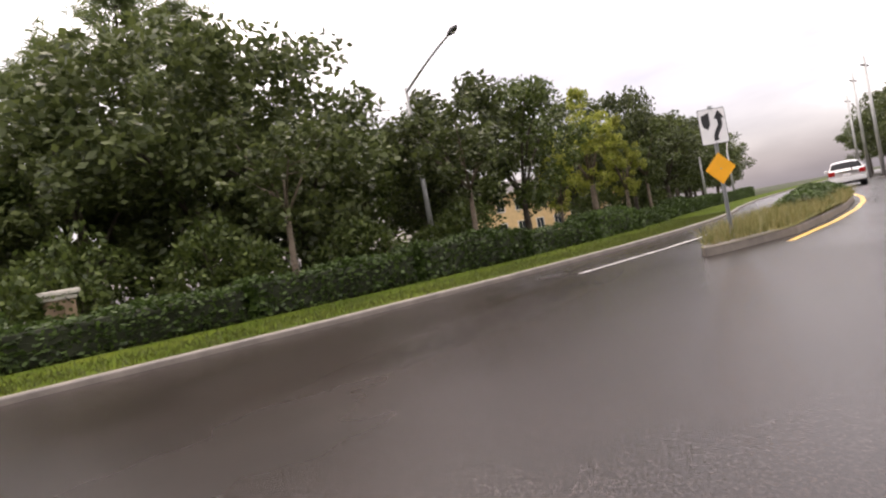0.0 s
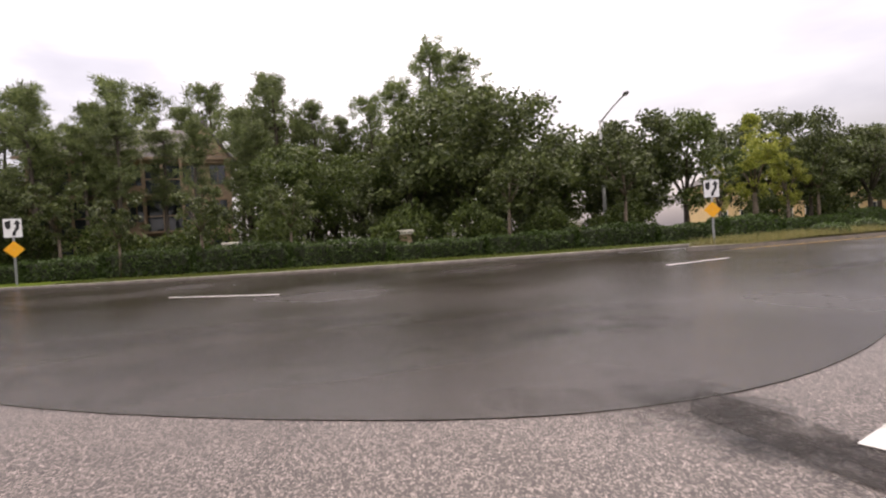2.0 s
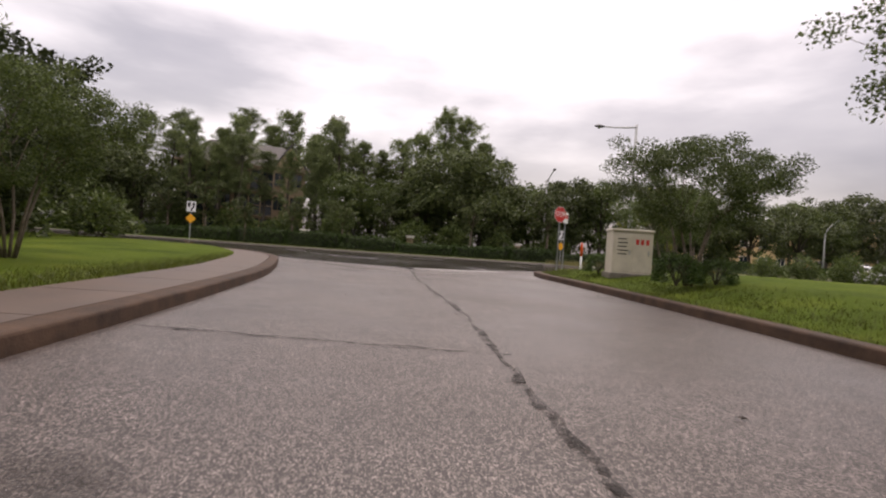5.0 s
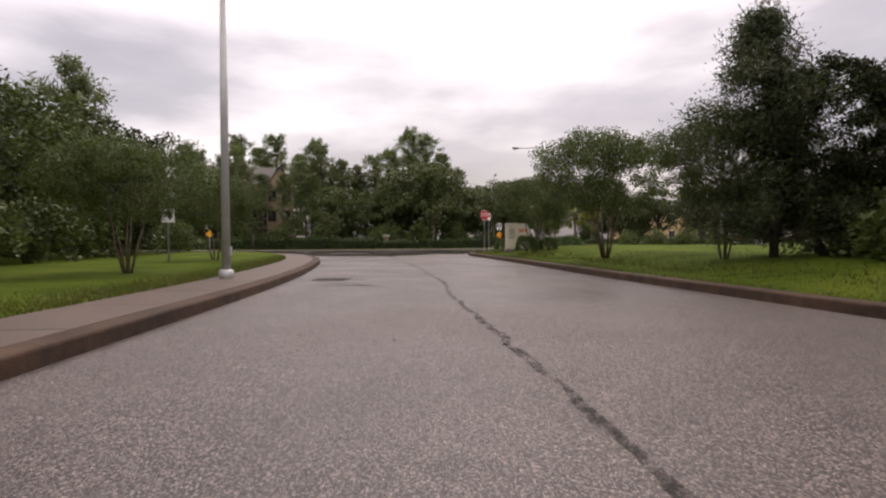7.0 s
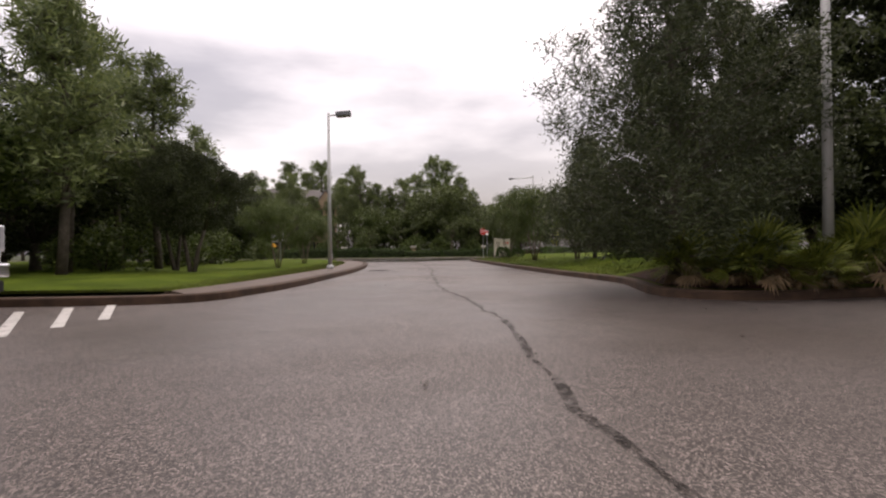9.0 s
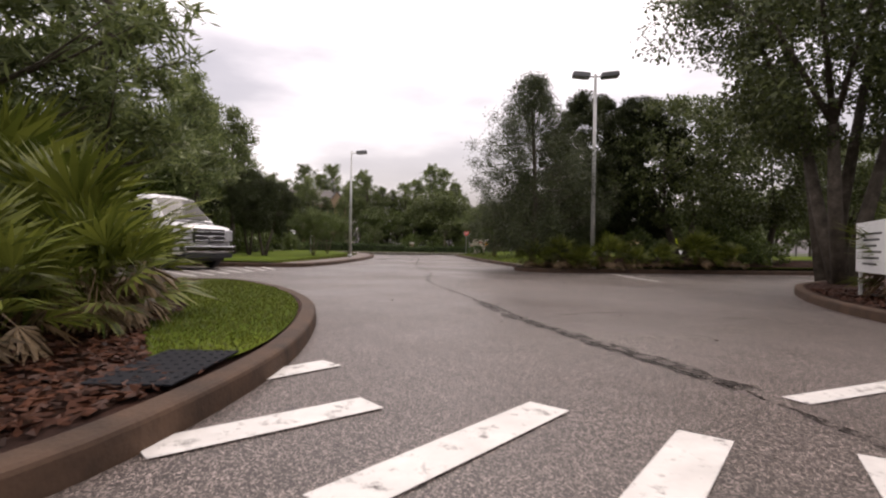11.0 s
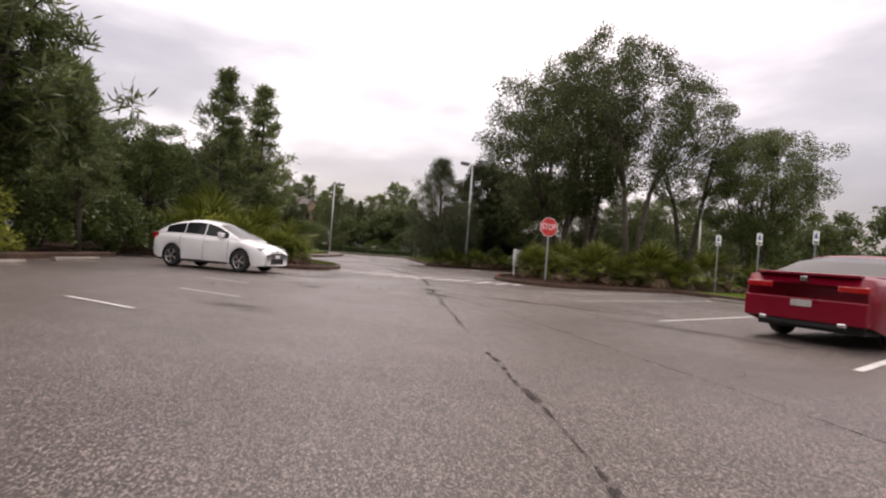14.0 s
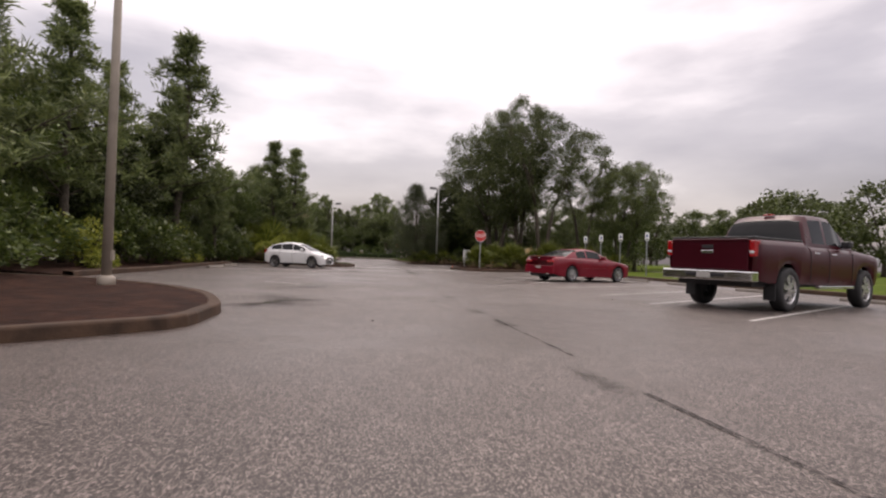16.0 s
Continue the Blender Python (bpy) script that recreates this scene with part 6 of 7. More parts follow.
# ---------- buildings beyond the trees ----------
def building(label, x, y, turn, w, d, storeys, mat, cols, balconies=False, roof_h=2.2, sh=2.9, trim=None):
    trim = trim or M_TRIM
    b = thing("house", label, "house", "houses beyond the trees", at(x, y, 0.0, turn))
    H = storeys * sh + 0.3
    bm = bmesh.new()
    box(bm, -w / 2, w / 2, -d / 2, d / 2, -0.2, H)
    part("wall", bm, mat, b)
    bm = bmesh.new()
    o = 0.5
    v = [bm.verts.new(p) for p in ((-w / 2 - o, -d / 2 - o, H), (w / 2 + o, -d / 2 - o, H), (w / 2 + o, d / 2 + o, H), (-w / 2 - o, d / 2 + o, H), (-w / 2 + d * 0.25, 0, H + roof_h), (w / 2 - d * 0.25, 0, H + roof_h))]
    for f in ((0, 1, 5, 4), (2, 3, 4, 5), (1, 2, 5), (3, 0, 4), (3, 2, 1, 0)):
        bm.faces.new([v[i] for i in f])
    part("roof", bm, M_ROOF, b)
    part("fascia", soft_box(-w / 2 - 0.52, w / 2 + 0.52, -d / 2 - 0.53, -d / 2 - 0.47, H - 0.16, H + 0.03, 0.01), trim, b)
    if balconies:
        # gabled bay at the front corner: stucco triangle under two roof slopes
        gx, gw, gz = w / 2 - 1.6, 3.2, H + 2.4
        bm = bmesh.new()
        prism_ = [bm.verts.new((px, py, pz)) for py in (-d / 2 - 0.35, -d / 2 + 3.0) for px, pz in ((gx - gw / 2, H - 0.4), (gx + gw / 2, H - 0.4), (gx + gw / 2, H), (gx, gz - 0.15), (gx - gw / 2, H))]
        bm.faces.new(prism_[:5][::-1])
        for q in range(5):
            bm.faces.new([prism_[q], prism_[(q + 1) % 5], prism_[(q + 1) % 5 + 5], prism_[q + 5]])
        part("gable", bm, mat, b)
        for sx in (-1, 1):
            bm = bmesh.new()
            a_ = [(gx, gz), (gx + sx * (gw / 2 + 0.35), H - 0.42), (gx + sx * (gw / 2 + 0.35), H - 0.24), (gx, gz + 0.2)]
            v = [bm.verts.new((px, py, pz)) for py in (-d / 2 - 0.6, -d / 2 + 3.2) for px, pz in a_]
            for f in ((0, 1, 2, 3), (7, 6, 5, 4), (0, 4, 5, 1), (1, 5, 6, 2), (2, 6, 7, 3), (3, 7, 4, 0)):
                bm.faces.new([v[q] for q in f])
            bmesh.ops.recalc_face_normals(bm, faces=bm.faces)
            part("gable_roof", bm, M_ROOF, b)
    for s_ in range(storeys):
        for c in range(cols):
            cx = -w / 2 + w * (c + 0.5) / cols
            z0 = 0.9 + s_ * sh
            if balconies and c % 3 == 1:
                bal = part("balcony", soft_box(cx - 1.2, cx + 1.2, -d / 2 - 1.1, -d / 2, z0 - 0.85, z0 - 0.70, 0.02), trim, b)
                part("recess", soft_box(cx - 1.1, cx + 1.1, -d / 2 - 0.03, -d / 2 + 0.01, z0 - 0.68, z0 + 1.45, 0.005), M_WINDOW, bal, "dark screened opening")
                for px in (cx - 1.15, cx, cx + 1.15):
                    part("post", soft_box(px - 0.07, px + 0.07, -d / 2 - 1.08, -d / 2 - 0.94, z0 - 0.7, z0 + 1.6, 0.01), trim, bal)
                part("rail", soft_box(cx - 1.15, cx + 1.15, -d / 2 - 1.05, -d / 2 - 0.98, z0 + 0.25, z0 + 0.33, 0.01), trim, bal)
                continue
            wi = part("window", soft_box(cx - 0.5, cx + 0.5, -d / 2 - 0.02, -d / 2 + 0.02, z0, z0 + 1.35, 0.005), M_WINDOW, b)
            for x0, x1, q0, q1 in ((cx - 0.6, cx - 0.5, z0 - 0.1, z0 + 1.45), (cx + 0.5, cx + 0.6, z0 - 0.1, z0 + 1.45), (cx - 0.5, cx + 0.5, z0 - 0.1, z0), (cx - 0.5, cx + 0.5, z0 + 1.35, z0 + 1.45), (cx - 0.02, cx + 0.02, z0, z0 + 1.35)):
                part("frame", soft_box(x0, x1, -d / 2 - 0.06, -d / 2 + 0.01, q0, q1, 0.005, 1), trim, wi)
    return b


building("three-storey tan stucco apartment house with screened balconies", -17.6, 63.5, 14, 12, 9, 3, M_STUCCO_TAN, 7, True, 2.9, 2.45, M_TRIM_TAN)
building("two-storey yellow stucco house with white window frames", 56.5, 86, -14, 24, 10, 2, M_STUCCO, 9, False, 2.0)
building("three-storey yellow stucco house with white window frames", 69, 84, -26, 9, 10, 3, M_STUCCO, 3, False, 1.8)


# ---------- vehicles ----------
def lerp_list(table, x):
    for (x0, y0), (x1, y1) in zip(table, table[1:]):
        if x <= x1:
            t = (x - x0) / (x1 - x0) if x1 > x0 else 0
            t = max(0.0, min(1.0, t))
            return y0 + (y1 - y0) * t
    return table[-1][1]


def faces_of(name, verts, faces, mat, parent, label="", smooth=True):
    used = sorted({i for f in faces for i in f})
    ren = {i: k for k, i in enumerate(used)}
    return put(name, mesh_from(name, [verts[i] for i in used], [[ren[i] for i in f] for f in faces], smooth), mat, parent, label)


def lathe(prof, seg=28):
    """Turns (radius, y) points round the y axis."""
    vs, fs = [], []
    for k in range(seg):
        a = 2 * math.pi * k / seg
        vs += [(r * math.cos(a), y, r * math.sin(a)) for r, y in prof]
    n = len(prof)
    for k in range(seg):
        j = (k + 1) % seg
        for i in range(n - 1):
            fs.append((k * n + i, k * n + i + 1, j * n + i + 1, j * n + i))
    return vs, fs


def wheel(parent, x, y, r, width, side, spokes=5, rim_share=0.68, spoke_w=0.055):
    """A tyre with its alloy rim; side is -1 where the outer face looks to -y."""
    m = Matrix.Translation((x, y, r)) @ (Matrix.Rotation(math.pi, 4, "Z") if side > 0 else Matrix.Identity(4))
    rr = r * rim_share
    h = width / 2
    vs, fs = lathe([(rr, h * 0.9), (rr * 1.03, h), (r * 0.93, h), (r * 0.985, h * 0.8), (r, h * 0.4), (r, -h * 0.4), (r * 0.985, -h * 0.8), (r * 0.93, -h), (rr * 1.03, -h), (rr, -h * 0.9), (rr, h * 0.9)])
    w = put("wheel", mesh_from("wheel", vs, fs, True), M_TYRE, parent, m=m)
    vs, fs = lathe([(rr, -h * 0.92), (rr * 0.95, -h * 0.96), (rr * 0.90, -h * 0.80), (rr * 0.86, -h * 0.1), (rr * 0.84, h * 0.6)])
    put("rim", mesh_from("rim", vs, fs, True), M_RIM, w)
    vs, fs = lathe([(0.0, -h * 0.12), (rr * 0.86, -h * 0.12)])
    put("brake_disc", mesh_from("brake_disc", vs, fs), M_TRIMBLACK, w)
    for k in range(spokes):
        a = 2 * math.pi * k / spokes + 0.3
        bm = bmesh.new()
        v = box(bm, rr * 0.12, rr * 0.93, -h * 0.86, -h * 0.62, -spoke_w / 2, spoke_w / 2)
        for p in v:
            if p.co.x > rr * 0.5:
                p.co.z *= 1.35
            else:
                p.co.y += -0.006
        part("spoke", bm, M_RIM, w, m=Matrix.Rotation(a, 4, "Y"))
    vs, fs = lathe([(0.0, -h * 0.92), (rr * 0.16, -h * 0.90), (rr * 0.19, -h * 0.7)])
    put("hub_cap", mesh_from("hub_cap", vs, fs, True), M_RIM, w)


def car(label, category, m, paint, spec):
    """A vehicle from its side profile: nose at +x, built round the rear bumper's foot at x = 0."""
    c = thing(spec["name"], label, category, spec.get("group", ""), m)
    L, W, wr = spec["length"], spec["width"] / 2, spec["wheel_r"]
    xr, xf = spec["axles"]
    arch = wr + spec.get("arch", 0.055)
    sill = spec["sill"]
    xs = sorted({round(k * L / 64, 3) for k in range(65)} | {round(xa + arch * math.cos(math.pi * k / 14), 3) for xa in (xr, xf) for k in range(15)})

    def low(x):
        z = lerp_list(sill, x)
        for xa in (xr, xf):
            d = abs(x - xa)
            if d < arch:
                z = max(z, wr + math.sqrt(max(0, arch * arch - d * d)))
        return z

    def half(x):
        e0, e1 = min(1, x / 0.28), min(1, (L - x) / spec.get("nose_round", 0.55))
        return W * (0.90 + 0.10 * math.sqrt(max(0, 1 - (1 - e0) ** 2))) * (0.80 + 0.20 * math.sqrt(max(0, 1 - (1 - e1) ** 2)))

    verts, ring = [], 13
    for x in xs:
        zt = lerp_list(spec["deck"], x)
        zb = min(low(x), zt - 0.10)
        hw = half(x)
        mid = max(zb + 0.03, min(zt - 0.06, lerp_list(spec["crease"], x)))
        cr = spec.get("crown", 0.03)
        side = [(hw * 0.95, zb), (hw * 0.985, zb * 0.6 + mid * 0.4), (hw, mid), (hw * 0.985, mid * 0.35 + zt * 0.65), (hw * 0.93, zt - 0.012), (hw * 0.55, zt + cr * 0.7), (0, zt + cr)]
        verts += [(x, -y, z) for y, z in side] + [(x, y, z) for y, z in side[-2::-1]]
    n = len(xs)
    faces = [(i * ring + j, (i + 1) * ring + j, (i + 1) * ring + j + 1, i * ring + j + 1) for i in range(n - 1) for j in range(ring - 1)]
    faces += [tuple(range(ring - 1, -1, -1)), tuple((n - 1) * ring + j for j in range(ring))]
    body = faces_of("body", verts, faces, paint, c)
    bm = bmesh.new()
    box(bm, 0.18, L - 0.2, -W * 0.80, W * 0.80, spec.get("under", wr * 0.62), min(lerp_list(spec["deck"], xr), 0.8) - 0.1)
    part("underbody", bm, M_TRIMBLACK, c, "black underbody and wheel wells")

    # cabin
    roof, glass = spec["roof"], spec["glass"]
    gx0, gx1 = roof[0][0], roof[-1][0]
    gxs = sorted({round(gx0 + (gx1 - gx0) * k / 40, 3) for k in range(41)} | {a for s in glass["side"] for a in s} | {a for k in ("front", "rear") if k in glass for a in glass[k]})
    gxs = [x for x in gxs if gx0 <= x <= gx1]
    verts, ring = [], 11
    for x in gxs:
        zr = lerp_list(roof, x)
        zb = lerp_list(spec["deck"], x) - 0.015
        hw = half(x) * 0.925
        zr = max(zr, zb + 0.012)
        t = spec.get("tumble", 0.80)
        k = min(1, (zr - zb) / 0.5)
        top = hw * (1 - (1 - t) * k)
        side = [(hw, zb), (hw * 0.8 + top * 0.2 + 0.012, zb + (zr - zb) * 0.12), (top + (hw - top) * 0.15, zb + (zr - zb) * 0.84), (top * 0.955, zr - 0.025 * k), (top * 0.6, zr + 0.018 * k), (0, zr + 0.028 * k)]
        verts += [(x, -y, z) for y, z in side] + [(x, y, z) for y, z in side[-2::-1]]
    groups = {}
    for i in range(len(gxs) - 1):
        xm = (gxs[i] + gxs[i + 1]) / 2
        for j in range(ring - 1):
            jj = min(j, ring - 2 - j)
            key = "pillar"
            if jj == 1:
                for q, (a, b) in enumerate(glass["side"]):
                    if a < xm < b:
                        key = "side_window_%d_%d" % (q, j > 4)
            elif jj >= 3:
                for nm in ("front", "rear"):
                    if nm in glass and glass[nm][0] < xm < glass[nm][1]:
                        key = nm
            groups.setdefault(key, []).append((i * ring + j, (i + 1) * ring + j, (i + 1) * ring + j + 1, i * ring + j + 1))
    ends = [tuple(range(ring - 1, -1, -1)), tuple((len(gxs) - 1) * ring + j for j in range(ring))]
    groups["pillar"] += ends
    for key, fs in groups.items():
        if key == "pillar":
            faces_of("roof", verts, fs, paint, c)
        elif key == "front":
            faces_of("windshield", verts, fs, M_GLASS, c, "dark reflective windshield")
        elif key == "rear":
            faces_of("rear_window", verts, fs, M_GLASS, c, "dark rear window")
        else:
            faces_of("side_window", verts, fs, M_GLASS, c)
    # window surround, mirrors, handles, door gaps
    for s in (-1, 1):
        xm = spec["mirror"]
        hw = half(xm)
        zm = lerp_list(spec["deck"], xm)
        part("mirror", soft_box(xm - 0.09, xm + 0.09, s * (hw + 0.02) - 0.10, s * (hw + 0.02) + 0.10, zm + 0.02, zm + 0.17, 0.04), spec.get("mirror_mat", paint), c)
        for dx in spec["doors"]:
            gap = [(dx, s * (half(dx) * k + 0.003), z) for k, z in ((0.965, low(dx) + 0.04), (0.99, low(dx) + 0.12), (1.0, lerp_list(spec["crease"], dx)), (0.992, lerp_list(spec["crease"], dx) * 0.35 + zm * 0.65), (0.94, lerp_list(spec["deck"], dx) - 0.02))]
            bm = bmesh.new()
            tube(bm, gap, [0.006] * 5, 4)
            part("door_gap", bm, M_TRIMBLACK, c)
        for dx in spec["handles"]:
            zz = lerp_list(spec["deck"], dx) - 0.13
            h_ = part("door_handle", soft_box(dx - 0.11, dx + 0.11, s * half(dx) * 0.985 - 0.025, s * half(dx) * 0.985 + 0.025, zz - 0.018, zz + 0.018, 0.012), spec.get("handle_mat", paint), c)
        for xa in (xr, xf):
            wheel(c, xa, s * (W - 0.12), wr, spec.get("tyre_w", 0.22), s, spec.get("spokes", 5), spec.get("rim_share", 0.68), spec.get("spoke_w", 0.055))
    for nm, x0, x1, y0, y1, z0, z1, mat, lab in spec["details"]:
        for s in ((-1, 1) if y0 > 0 else (0,)):
            a, b = (s * y0, s * y1) if s else (y0, y1)
            part(nm, soft_box(x0, x1, min(a, b), max(a, b), z0, z1, min(0.02, (x1 - x0) * 0.3, (z1 - z0) * 0.3)), mat, c, lab)
    return c


HATCH = dict(name="hatchback_car", length=4.36, width=1.80, wheel_r=0.33, axles=(0.78, 3.43), sill=[(0, 0.34), (0.3, 0.26), (4.0, 0.20), (4.36, 0.24)],
             deck=[(0, 0.86), (0.12, 0.98), (0.6, 1.02), (3.0, 0.96), (3.35, 0.95), (4.0, 0.80), (4.28, 0.68), (4.36, 0.58)], crease=[(0, 0.66), (4.36, 0.52)],
             roof=[(0.04, 0.98), (0.22, 1.12), (0.48, 1.27), (0.85, 1.39), (1.3, 1.465), (1.75, 1.485), (2.1, 1.455), (2.45, 1.375), (3.42, 0.96)], crown=0.05, tumble=0.74, nose_round=0.8,
             glass=dict(side=((0.5, 1.2), (1.23, 1.99), (2.03, 2.92)), front=(2.46, 3.34), rear=(0.08, 0.5)), mirror=2.72, doors=(1.1, 2.03, 2.98), handles=(1.28, 2.2), spokes=5,
             details=[("head_lamp", 3.78, 4.2, 0.52, 0.82, 0.62, 0.77, M_HEADLAMP, "swept clear headlamp"), ("tail_lamp", -0.01, 0.22, 0.62, 0.86, 0.82, 1.02, M_TAIL, ""), ("grille", 4.27, 4.368, -0.42, 0.42, 0.28, 0.46, M_TRIMBLACK, "black trapezoid lower grille"),
                      ("upper_grille", 4.22, 4.345, -0.40, 0.40, 0.60, 0.665, M_TRIMBLACK, "thin black upper grille"), ("licence_plate", 4.366, 4.378, -0.15, 0.15, 0.47, 0.56, M_SIGN_WHITE, "pale blank licence plate"),
                      ("fog_lamp", 4.16, 4.27, 0.56, 0.72, 0.38, 0.46, M_TRIMBLACK, "dark fog lamp recess"), ("badge", 4.33, 4.365, -0.07, 0.07, 0.66, 0.70, M_CHROME, "small oval badge"), ("spoiler", 0.36, 0.62, -0.5, 0.5, 1.255, 1.30, M_CAR_WHITE, ""), ("side_skirt", 1.2, 3.0, 0.845, 0.88, 0.20, 0.27, M_TRIMBLACK, "dark lower sill"), ("rear_plate", -0.02, 0.01, -0.25, 0.25, 0.62, 0.74, M_SIGN_WHITE, "pale blank licence plate")])
SEDAN = dict(name="sedan_car", length=5.05, width=1.89, wheel_r=0.345, axles=(1.12, 4.17), sill=[(0, 0.36), (0.5, 0.24), (4.5, 0.20), (5.05, 0.26)],
             deck=[(0, 0.90), (0.06, 1.05), (0.7, 1.08), (1.5, 1.04), (3.4, 0.98), (3.8, 0.98), (4.7, 0.86), (5.0, 0.76), (5.05, 0.66)], crease=[(0, 0.72), (1.2, 0.80), (5.05, 0.64)],
             roof=[(0.70, 1.09), (1.3, 1.33), (1.75, 1.44), (2.3, 1.475), (2.75, 1.44), (3.72, 0.99)], crown=0.03, tumble=0.74, nose_round=0.45,
             glass=dict(side=((1.45, 2.05), (2.11, 2.98)), front=(2.84, 3.68), rear=(0.76, 1.62)), mirror=3.05, doors=(1.62, 2.35, 3.36), handles=(1.62, 2.52), spokes=9, spoke_w=0.035, rim_share=0.66,
             details=[("tail_lamp", -0.02, 0.10, 0.46, 0.87, 0.83, 0.93, M_TAIL, "wide dark red tail lamp"), ("head_lamp", 4.86, 5.0, 0.55, 0.84, 0.62, 0.76, M_HEADLAMP, ""), ("grille", 4.98, 5.07, -0.5, 0.5, 0.50, 0.74, M_TRIMBLACK, ""), ("rear_bumper", -0.06, 0.12, -0.87, 0.87, 0.35, 0.70, M_CAR_RED, "body-coloured rear bumper"),
                      ("bumper_skirt", -0.03, 0.12, -0.6, 0.6, 0.27, 0.36, M_TRIMBLACK, ""), ("licence_plate", -0.075, -0.055, -0.15, 0.15, 0.57, 0.67, M_PLATE, "pale blank licence plate"), ("spoiler_lip", 0.0, 0.14, -0.74, 0.74, 1.055, 1.10, M_CAR_RED, "raised tail spoiler"),
                      ("badge", -0.03, 0.0, -0.05, 0.05, 0.96, 1.04, M_CHROME, "small chrome badge"), ("exhaust_tip", -0.07, 0.1, 0.50, 0.62, 0.31, 0.38, M_CHROME, ""), ("side_strip", 1.7, 3.3, 0.935, 0.955, 0.58, 0.615, M_CAR_RED, "body-coloured rub strip")])
VAN = dict(name="passenger_van", length=5.50, width=2.0, wheel_r=0.385, axles=(1.15, 4.66), sill=[(0, 0.46), (5.5, 0.42)], group="",
           deck=[(0, 1.18), (0.05, 1.30), (4.3, 1.32), (4.6, 1.33), (5.3, 1.22), (5.46, 1.16), (5.5, 1.02)], crease=[(0, 0.88), (5.5, 0.78)],
           roof=[(0.02, 1.9), (0.10, 2.03), (0.6, 2.10), (3.75, 2.10), (4.02, 2.03), (4.68, 1.36)], crown=0.03, tumble=0.84, nose_round=0.3,
           glass=dict(side=((0.25, 1.15), (1.3, 2.05), (2.15, 2.85), (3.05, 4.05)), front=(4.05, 4.64)), mirror=4.12, mirror_mat=M_TRIMBLACK, doors=(2.1, 2.95, 4.25), handles=(2.2, 3.1), spokes=8, rim_share=0.6, spoke_w=0.06,
           details=[("wiper", 4.57, 4.66, -0.62, -0.06, 1.40, 1.425, M_TRIMBLACK, ""), ("wiper", 4.57, 4.66, 0.02, 0.6, 1.40, 1.425, M_TRIMBLACK, ""), ("hood_edge", 4.68, 4.72, -0.8, 0.8, 1.335, 1.36, M_TRIMBLACK, "dark gap at the foot of the windshield"), ("head_lamp", 5.34, 5.51, 0.62, 0.94, 0.80, 1.12, M_HEADLAMP, "tall clear headlamp"), ("grille", 5.42, 5.54, -0.58, 0.58, 0.76, 1.14, M_TRIMBLACK, "wide barred grille"), ("grille_bar", 5.53, 5.56, -0.56, 0.56, 0.80, 0.83, M_CHROME, ""), ("grille_bar", 5.53, 5.56, -0.56, 0.56, 0.92, 0.95, M_CHROME, ""),
                    ("grille_bar", 5.53, 5.56, -0.56, 0.56, 1.05, 1.08, M_CHROME, ""), ("front_bumper", 5.34, 5.60, -0.95, 0.95, 0.50, 0.66, M_CHROME, "broad chrome bumper"), ("bumper_valance", 5.30, 5.56, -0.9, 0.9, 0.32, 0.46, M_TRIMBLACK, ""), ("tail_lamp", -0.02, 0.1, 0.80, 0.95, 0.95, 1.35, M_TAIL, ""), ("badge", 5.54, 5.575, -0.09, 0.09, 0.85, 0.92, M_CHROME, "small oval badge"),
                    ("side_marking", 0.5, 1.7, 0.99, 1.004, 0.98, 1.10, M_SIGN_RED, "faded red illegible lettering band")])
WAGON = dict(name="hatchback_car", length=4.3, width=1.78, wheel_r=0.31, axles=(0.75, 3.4), sill=[(0, 0.32), (4.3, 0.24)],
             deck=[(0, 0.90), (0.1, 1.0), (3.1, 0.96), (4.0, 0.82), (4.3, 0.6)], crease=[(0, 0.66), (4.3, 0.55)], roof=[(0.06, 1.0), (0.45, 1.42), (0.8, 1.5), (2.1, 1.5), (3.2, 0.97)], crown=0.04, tumble=0.78,
             glass=dict(side=((0.65, 1.2), (1.26, 2.0), (2.06, 2.8)), front=(2.3, 3.15), rear=(0.12, 0.46)), mirror=2.7, doors=(1.1, 2.0, 2.95), handles=(1.25, 2.15), group="",
             details=[("tail_lamp", -0.03, 0.12, 0.55, 0.86, 0.74, 0.98, M_TAIL, "red lit tail lamp"), ("rear_bumper", -0.07, 0.12, -0.84, 0.84, 0.36, 0.60, M_CAR_WHITE, ""), ("licence_plate", -0.05, -0.02, -0.2, 0.2, 0.66, 0.78, M_SIGN_WHITE, "pale blank licence plate"), ("wiper", -0.02, 0.03, -0.28, -0.22, 0.95, 1.3, M_TRIMBLACK, "")])
car("white five-door hatchback parked beside the palmetto island", "car", at(-5.75, -31.85, 0, -19.5, 0.81, 0.92), M_CAR_WHITE, HATCH)
car("dark red four-door sedan parked nose-in at the kerb", "car", at(6.6, -41.5, 0, 23, 0.95), M_CAR_RED, SEDAN)
car("silver-white passenger van standing at the crosswalk", "van", at(-12.2, -9.6, 0, -27, 1.1, 1.2), M_VAN, VAN)
car("white hatchback driving off along the main road", "car", at(37.2, 44.5, 0, 20), M_CAR_WHITE, WAGON)


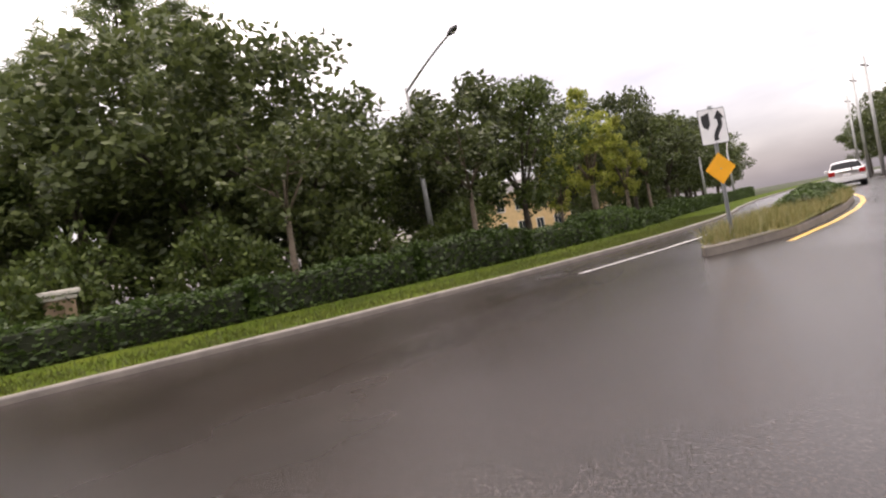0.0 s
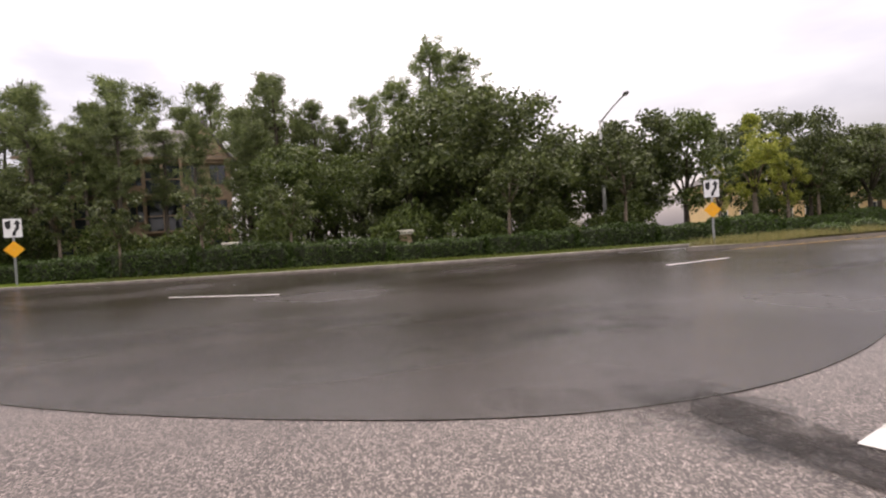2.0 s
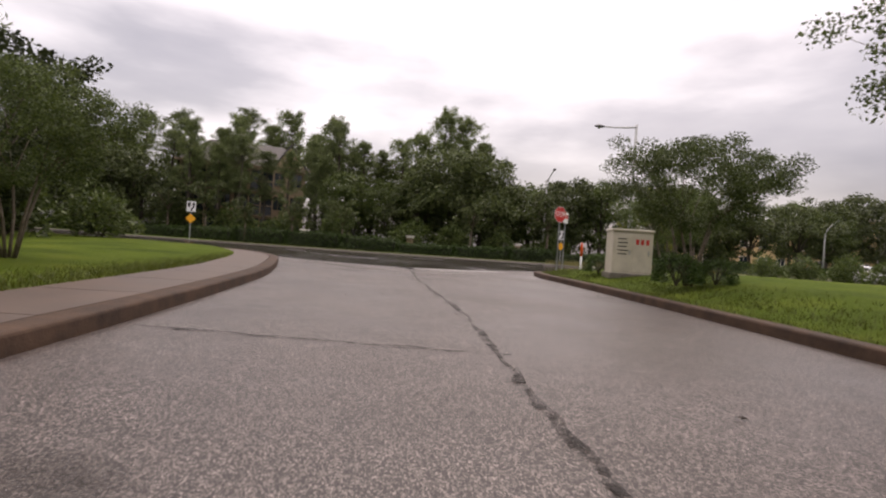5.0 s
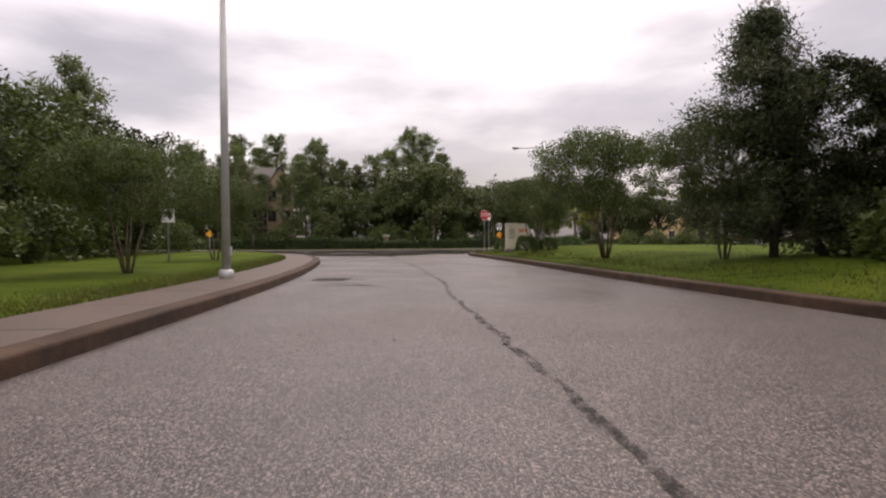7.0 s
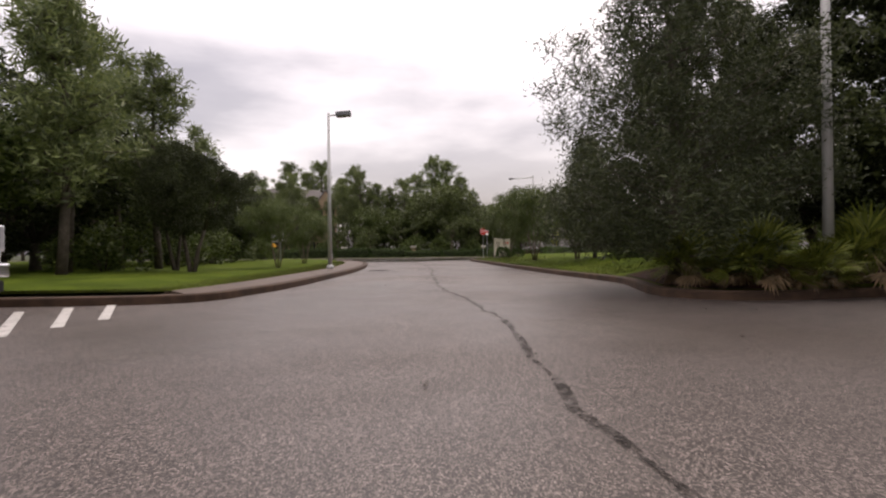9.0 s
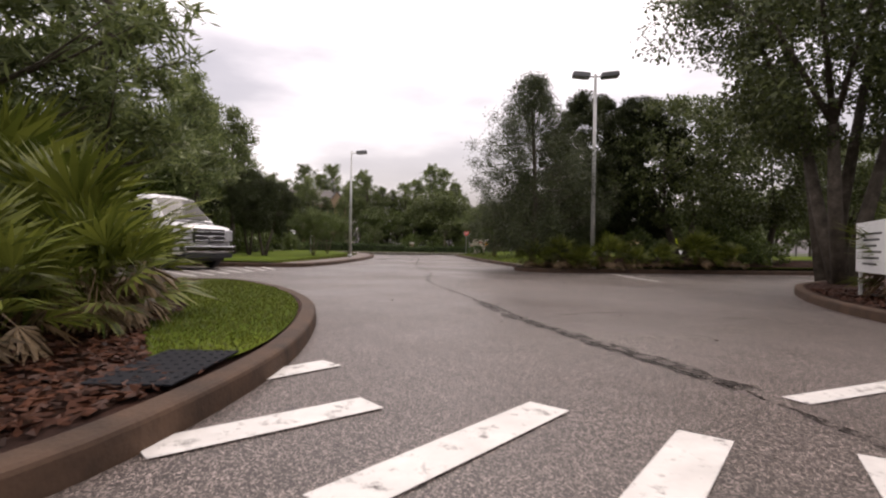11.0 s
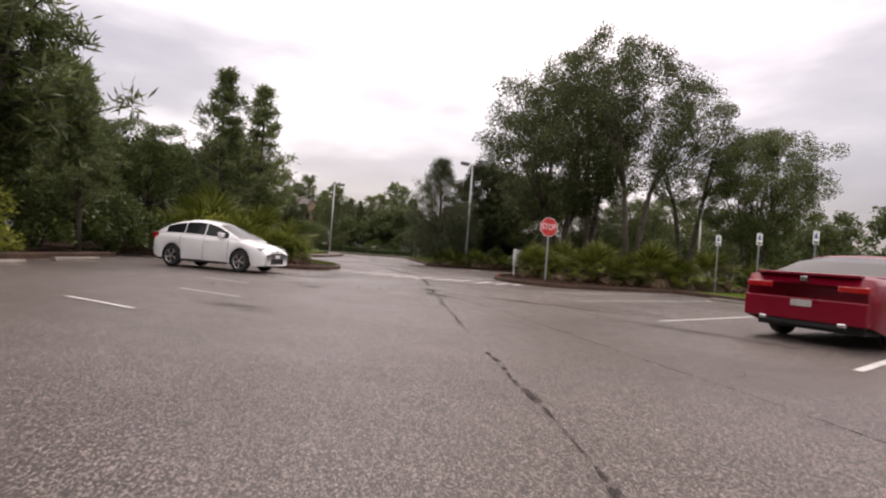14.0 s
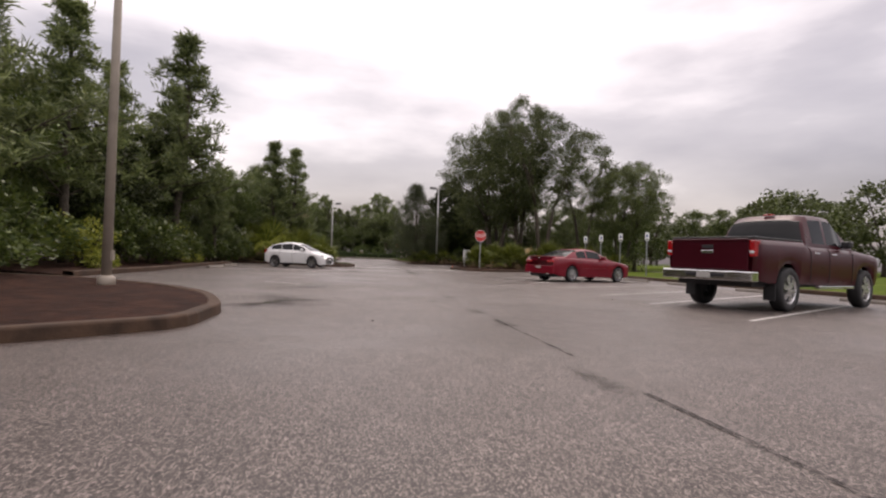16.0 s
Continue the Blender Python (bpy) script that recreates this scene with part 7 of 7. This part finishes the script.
# the pickup: cab and open bed
def pickup(m):
    spec = dict(name="pickup_truck", length=5.80, width=2.02, wheel_r=0.405, under=0.44, axles=(1.24, 4.86), sill=[(0, 0.58), (0.5, 0.52), (5.3, 0.46), (5.8, 0.52)], arch=0.075,
                deck=[(0, 1.30), (1.95, 1.31), (2.05, 1.24), (4.0, 1.22), (4.35, 1.22), (5.5, 1.14), (5.72, 1.05), (5.8, 0.92)], crease=[(0, 0.98), (5.8, 0.92)],
                roof=[(2.0, 1.26), (2.14, 1.72), (2.4, 1.86), (3.0, 1.89), (3.45, 1.86), (4.28, 1.23)], crown=0.02, tumble=0.82, nose_round=0.4,
                glass=dict(side=((2.36, 2.92), (3.02, 3.78)), front=(3.55, 4.24), rear=(2.02, 2.2)), mirror=3.75, mirror_mat=M_TRIMBLACK, doors=(2.12, 2.98, 4.12), handles=(2.4, 3.2), handle_mat=M_CHROME, spokes=6, rim_share=0.66, spoke_w=0.075, tyre_w=0.27,
                details=[("tail_lamp", -0.03, 0.16, 0.845, 0.965, 0.98, 1.27, M_TAIL, "upright red tail lamp"), ("lower_lens", -0.035, 0.1, 0.85, 0.955, 1.03, 1.09, M_HEADLAMP, "small clear reversing lens"), ("rear_bumper", -0.15, 0.10, -0.98, 0.98, 0.54, 0.72, M_CHROME, "broad chrome step bumper"), ("bumper_step", -0.17, 0.02, -0.42, 0.42, 0.60, 0.68, M_TRIMBLACK, "black step pad"),
                         ("tailgate", -0.035, 0.01, -0.835, 0.835, 0.74, 1.29, M_CAR_MAROON, ""), ("tailgate_ridge", -0.05, 0.0, -0.83, 0.83, 1.25, 1.30, M_CAR_MAROON, "rolled upper edge of the tailgate"), ("tailgate_handle", -0.055, -0.03, -0.12, 0.12, 1.12, 1.19, M_TRIMBLACK, ""), ("badge", -0.06, -0.03, -0.13, 0.13, 1.03, 1.09, M_CHROME, "plain chrome badge"), ("licence_plate", -0.185, -0.165, -0.15, 0.15, 0.58, 0.68, M_PLATE, "pale blank licence plate"),
                         ("side_step", 2.35, 4.0, 0.98, 1.10, 0.42, 0.48, M_CHROME, "chrome side step bar"), ("bed_cover", 0.06, 1.98, -0.9, 0.9, 1.30, 1.345, M_TRIMBLACK, "black tonneau cover"), ("head_lamp", 5.55, 5.74, 0.66, 0.96, 0.88, 1.08, M_HEADLAMP, ""), ("grille", 5.72, 5.83, -0.6, 0.6, 0.74, 1.04, M_CHROME, ""),
                         ("roof_marker", 2.30, 2.38, -0.12, 0.12, 1.88, 1.91, M_TAIL, "small red high brake lamp"), ("mud_flap", 0.72, 0.75, 0.74, 0.98, 0.2, 0.5, M_TRIMBLACK, "")])
    return car("dark maroon crew pickup with chrome bumper parked nose-in", "pickup truck", m, M_CAR_MAROON, spec)


pickup(at(6.2, -52.8, 0, 22, 1.0, 1.12))


# bark chips lying loose on the mulch beds
def chips(poly, lo, hi, n, z, label, seed):
    g = np.random.default_rng(seed)
    q = inside(poly, g.uniform(lo, hi, (n, 2)))
    lawn = {tuple(p) for p in inside(nose_grass, q)}
    q = np.array([p for p in q if tuple(p) not in lawn])
    k = len(q)
    a, L = g.uniform(0, 6.283, k), g.uniform(0.02, 0.06, k)
    c, d = np.stack([np.cos(a), np.sin(a)], 1), np.stack([-np.sin(a), np.cos(a)], 1)
    v = np.empty((k, 4, 3))
    for i, (u, w) in enumerate(((-1, -0.3), (1, -0.35), (0.9, 0.3), (-0.8, 0.35))):
        v[:, i, :2] = q + c * (L * u)[:, None] + d * (L * w)[:, None]
        v[:, i, 2] = z + g.uniform(0.0, 0.035, k)
    me = mesh_from("bark_chips", v.reshape(-1, 3).tolist(), np.arange(k * 4).reshape(-1, 4).tolist())
    tagged(put("bark_chips", me, M_CHIPS), label, "bark mulch", "", "stuff")


M_CHIPS = leaf_material("wet_bark_chips", (0.014, 0.006, 0.004), (0.070, 0.028, 0.016), 0.02, 0.08)
chips(offset(ISLAND_W + ISLAND_W[:1], -0.25)[:-1], (-5.5, -29.5), (-1.0, -24.0), 12000, 0.135, "loose red-brown bark chips among the palmettos", 61)
chips(offset(ISLAND_E + ISLAND_E[:1], -0.25)[:-1], (5.5, -30), (13.0, -20), 20000, 0.135, "loose red-brown bark chips round the stop sign", 62)


# ---------- litter: fallen leaves, twigs and pebbles lying on the wet paving ----------
def fallen(name, label, spots, mat, size, seed, category="leaf"):
    r = random.Random(seed)
    vs, fs = [], []
    for k in range(7):
        a = 2 * math.pi * k / 7
        q = size * (1.0 if k else 1.6)
        vs.append((q * math.cos(a), q * 0.6 * math.sin(a), 0.004 + 0.010 * abs(math.sin(a * 1.5))))
    vs.append((0, 0, 0.003))
    fs = [(k, (k + 1) % 7, 7) for k in range(7)]
    me = mesh_from(name, vs, fs)
    for x, y in spots:
        ob = put(name, me, mat, None, m=at(x, y, 0.004, r.uniform(0, 360), r.uniform(0.7, 1.4)))
        tagged(ob, label, category, "fallen leaves")


M_FALLEN = plain("wet_fallen_leaf", (0.035, 0.022, 0.013), 0.4, 0, 0.4, 9, 0.1)
rnd = random.Random(31)
fallen("fallen_leaf", "dark wet fallen leaf flat on the paving", [(0.14, 17.5), (0.55, 17.2)] + [(rnd.uniform(-2.0, 4.5), rnd.uniform(-9, 20)) for _ in range(16)]
       + [(rnd.uniform(-0.6, 4.6), rnd.uniform(-27, -12)) for _ in range(14)] + [(rnd.uniform(-4, 5), rnd.uniform(-56, -31)) for _ in range(22)], M_FALLEN, 0.024, 5)
fallen("paper_scrap", "small wet white paper scrap on the paving", [(-0.77, -29.96), (-2.6, 38.4), (-5.2, 36.2), (2.0, 41.2)], M_SIGN_WHITE, 0.016, 8, "litter")
